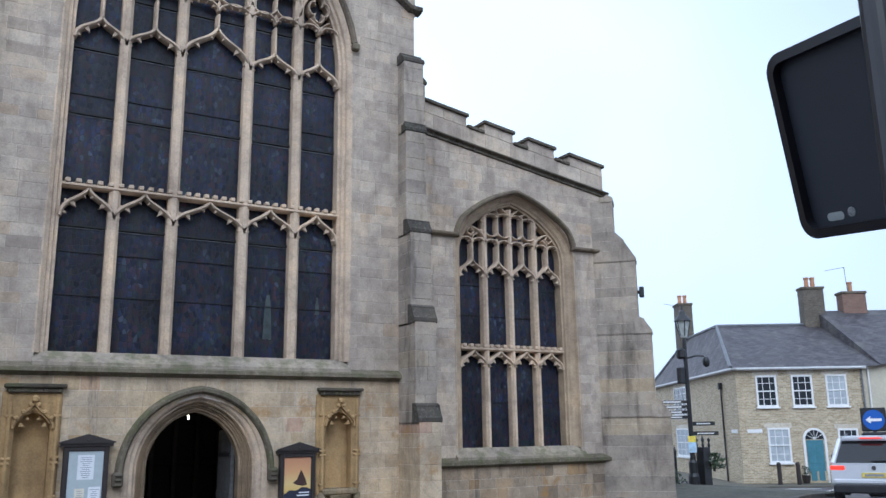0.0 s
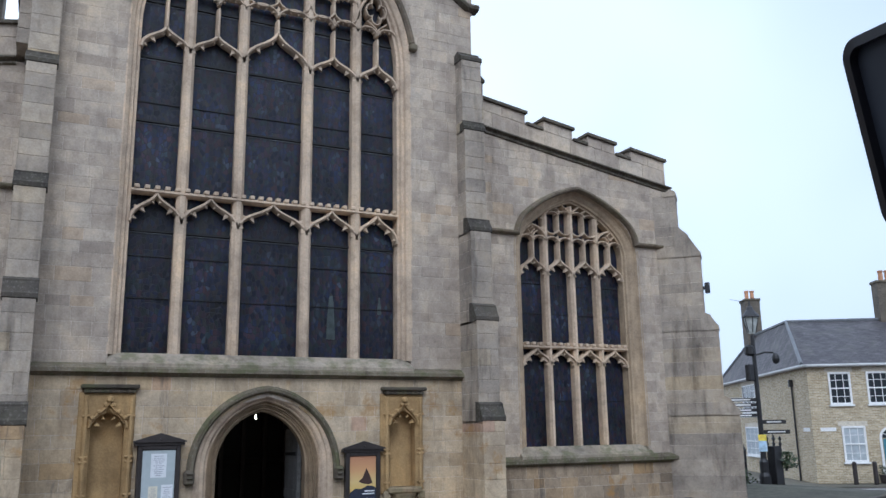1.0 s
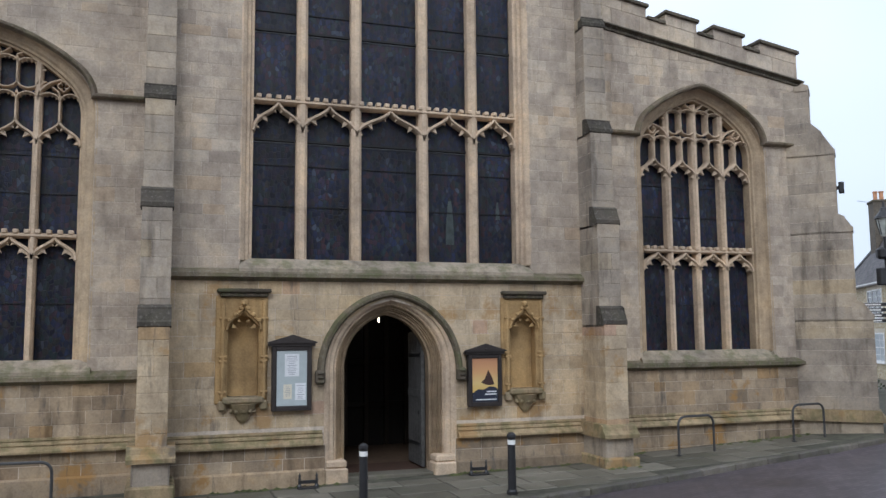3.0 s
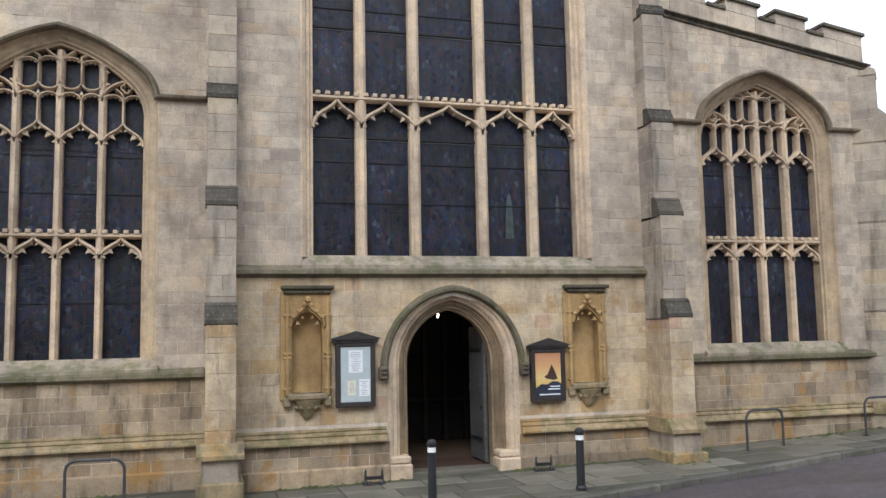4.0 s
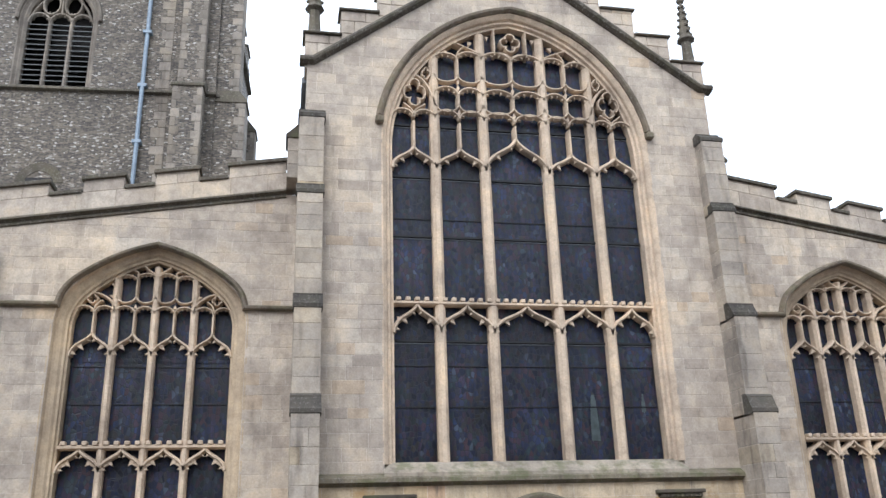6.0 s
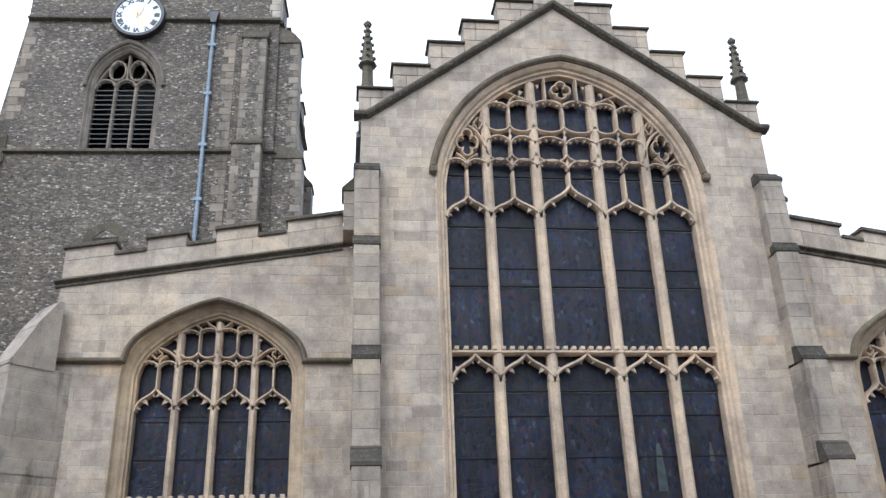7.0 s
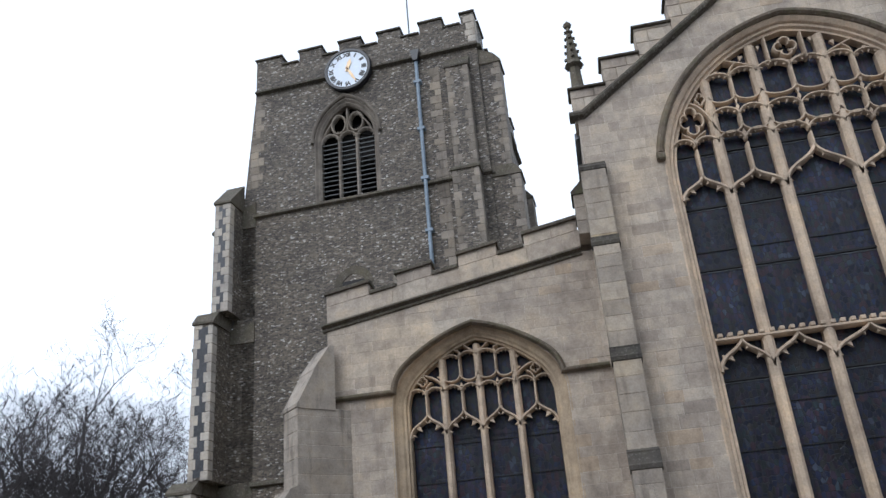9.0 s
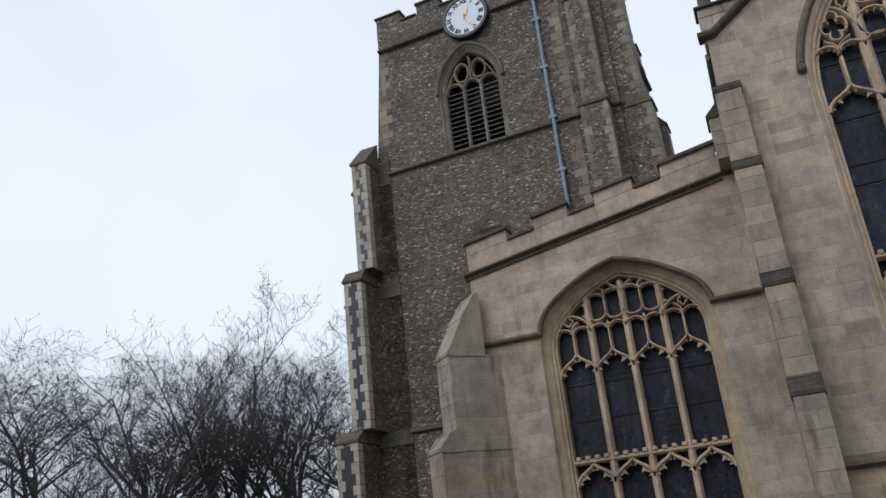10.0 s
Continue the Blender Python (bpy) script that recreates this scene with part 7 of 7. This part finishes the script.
part("bumper_trim", boxed(-0.88, 0.88, -0.045, 0.05, 0.52, 0.62, bevel=0.02), m_silver, car)
part("emblem", lathe(bmesh.new(), 0, 0, [(0.05, 0), (0.05, 0.01)], 12), m_steel, car).matrix_basis = pose(0, -0.005, 0.88, 90, 0, 0)
part("wiper", boxed(-0.05, 0.35, 0.10, 0.13, 1.03, 1.05), m_iron, car)

ks = thing("arrow_sign", "blue round arrow sign on a black backing board", "traffic sign")
KX, KY = 19.46, -0.19
ks.matrix_world = pose(KX, KY, -0.05, 0, 0, -57)
part("post", tube(bmesh.new(), [(0, 0.05, 0), (0, 0.05, 2.0)], 0.05, 8), m_iron, ks)
part("backing_board", boxed(-0.34, 0.34, 0, 0.04, 1.84, 2.52, bevel=0.03), m_iron, ks)
part("base_box", boxed(-0.36, 0.36, -0.05, 0.25, 0.0, 1.82, bevel=0.05), m_iron, ks, "black bollard body")
part("disc", lathe(bmesh.new(), 0, 0, [(0.29, 0), (0.29, 0.012)], 28), plain("traffic_blue", (0.02, 0.10, 0.42), 0.4, spread=0.05), ks, "blue disc").matrix_basis = pose(0, -0.002, 2.17, 90, 0, 0)
part("arrow", prism(bmesh.new(), [(-0.22, 2.17), (-0.08, 2.28), (-0.08, 2.21), (0.21, 2.21), (0.21, 2.13), (-0.08, 2.13), (-0.08, 2.06)], -0.03, -0.014), m_white, ks, "white arrow")


# ---- paving slabs ----
def slab_pieces():
    r = random.Random(11)
    y = 0.30
    count = 0
    while y > -5.2:
        d = r.choice((0.55, 0.62, 0.75))
        x = -9.0 + r.uniform(-0.4, 0)
        while x < 13.5:
            w = r.choice((0.6, 0.75, 0.9, 1.05))
            x0_, x1_, ya, yb = x, x + w, y - d, y
            yk = max(kerb_y(x0_), kerb_y(x1_)) + 0.12
            wall_y = -0.12 if -4.6 < (x0_ + x1_) / 2 < 4.6 else 0.32
            if ya > yk - 0.3 and yb <= wall_y + 0.35 and yb > yk:
                ya = max(ya, yk)
                g = 0.010
                c = 0.014
                o = [(x0_ + g, ya + g), (x1_ - g, ya + g), (x1_ - g, yb - g), (x0_ + g, yb - g)]
                i_ = [(x0_ + g + c, ya + g + c), (x1_ - g - c, ya + g + c), (x1_ - g - c, yb - g - c), (x0_ + g + c, yb - g - c)]
                lift = r.uniform(-0.003, 0.003)
                vs = [(a, b, ground_height(a, b) - 0.018) for a, b in o] + [(a, b, ground_height(a, b) + lift) for a, b in i_]
                fs = [(4, 5, 6, 7)] + [(k, (k + 1) % 4, 4 + (k + 1) % 4, 4 + k) for k in range(4)]
                me = bpy.data.meshes.new("flagstone")
                me.from_pydata(vs, [], fs)
                me.materials.append(m_slab)
                if count < 300:
                    new("flagstone", me).parent = pavement
                count += 1
            x += w
        y -= d


slab_pieces()


# ---- moss along the foot of the walls ----
def moss():
    r = random.Random(23)
    bm = bmesh.new()
    for i in range(420):
        x = r.uniform(-9.5, 10.0)
        if -1.1 < x < 1.0:
            continue
        wall = -0.12 if -4.0 < x < 4.0 else (0.30 if x > 0 else 0.60)
        if 3.8 < abs(x) < 4.65:
            wall = -1.08
        dense = math.sin(x * 1.7) + math.sin(x * 0.63 + 1.0)
        if dense < r.uniform(-1.2, 1.2):
            continue
        y, q = wall - abs(r.gauss(0, 0.10)), r.uniform(0.03, 0.10)
        z = ground_height(x, y) - 0.004
        k = 7
        top = bm.verts.new((x, y, z + q * 0.45))
        ring = [bm.verts.new((x + q * r.uniform(0.7, 1.3) * math.cos(6.283 * j / k), y + 0.7 * q * r.uniform(0.7, 1.3) * math.sin(6.283 * j / k), z)) for j in range(k)]
        for j in range(k):
            bm.faces.new((ring[j], ring[(j + 1) % k], top))
    ob = link_mesh("moss", bm, plain("wet_moss", (0.075, 0.085, 0.028), 0.95, spread=0.5, scale=20))
    tagged(ob, "low green moss clumps along the church wall foot", "moss", kind="stuff")


moss()

# floodlight on the aisle corner
fl = thing("floodlight", "small dark floodlight fixed to the corner buttress", "floodlight", at=(10.66, -0.10, 5.30))
fl.rotation_euler = (0, 0, radians(45))
part("housing", boxed(-0.09, 0.09, -0.14, -0.02, -0.13, 0.13, bevel=0.02), m_iron, fl)
part("bracket", boxed(-0.03, 0.03, -0.03, 0.06, -0.04, 0.04), m_iron, fl)

# ---- bare winter trees beyond the tower ----
m_bark = plain("dark_wet_bark", (0.055, 0.047, 0.045), 0.85, spread=0.35, scale=5)


def tree(x, y, height, seed, label, spread=0.55, droop=0.0):
    rr = random.Random(seed)
    root = thing("tree", label, "tree", "bare trees behind the church", at=(x, y, -0.9))
    trunk, crown = bmesh.new(), bmesh.new()

    def branch(p, d, length, rad, depth):
        bmx = trunk if depth == 0 else crown
        k = 5 if depth < 3 else 3
        pts, rads = [p], [rad]
        for i in range(k):
            d = (d + Vector((rr.uniform(-1, 1), rr.uniform(-1, 1), rr.uniform(-0.6, 0.9))) * (0.10 + 0.05 * depth)).normalized()
            d.z -= droop * 0.02 * depth
            pts.append(pts[-1] + d * length / k)
            rads.append(rad * (1 - 0.6 * (i + 1) / k))
        tube(bmx, pts, [max(q, 0.009) for q in rads], (9, 6, 5, 4, 3, 3, 3)[min(depth, 6)])
        if depth >= 6 or length < 0.22:
            return
        n = (8, 5, 4, 4, 3, 2)[depth]
        for i in range(n):
            t = 0.30 + 0.70 * (i + rr.random()) / n if depth else 0.36 + 0.64 * (i + rr.random()) / n
            j = min(int(t * k), k - 1)
            q = pts[j].lerp(pts[j + 1], t * k - j)
            side = Vector((rr.uniform(-1, 1), rr.uniform(-1, 1), rr.uniform(-0.15, 0.5))).normalized()
            nd = (d * (1 - spread) + side * spread).normalized()
            nd.z += (0.34, 0.28, 0.22, 0.12, 0.08, 0.05)[depth] - droop * 0.05 * depth
            branch(q, nd.normalized(), length * rr.uniform(0.48, 0.72), max(rads[j] * (0.66 if depth < 2 else 0.5), 0.008), depth + 1)
    branch(Vector((0, 0, 0)), Vector((rr.uniform(-0.05, 0.05), rr.uniform(-0.05, 0.05), 1)), height * 0.60, height * 0.021, 0)
    part("trunk", trunk, m_bark, root)
    part("crown", crown, m_bark, root, "bare branching crown")


tree(-47.5, 25.5, 18.9, 1, "bare deciduous tree with spreading dark branches", 0.72)
tree(-43.0, 29.5, 17.2, 2, "bare slender birch with fine drooping twigs", 0.6, 1.5)
tree(-39.5, 32.5, 19.8, 5, "bare dense tree with fine upright twigs", 0.55)
tree(-36.5, 36.0, 18.6, 9, "bare deciduous tree with heavy dark limbs", 0.75)
tree(-52.5, 22.5, 16.5, 12, "bare deciduous tree with spreading dark branches", 0.7)
tree(-33.0, 41.0, 19.4, 14, "bare deciduous tree close to the tower", 0.7)
tree(-46.5, 34.0, 16.8, 21, "bare slender birch with fine drooping twigs", 0.62, 1.2)
tree(-41.5, 26.0, 15.0, 33, "bare young tree with fine dark twigs", 0.66)
tree(-35.2, 35.0, 16.5, 41, "bare dark tree with crowded limbs beside the tower", 0.66)
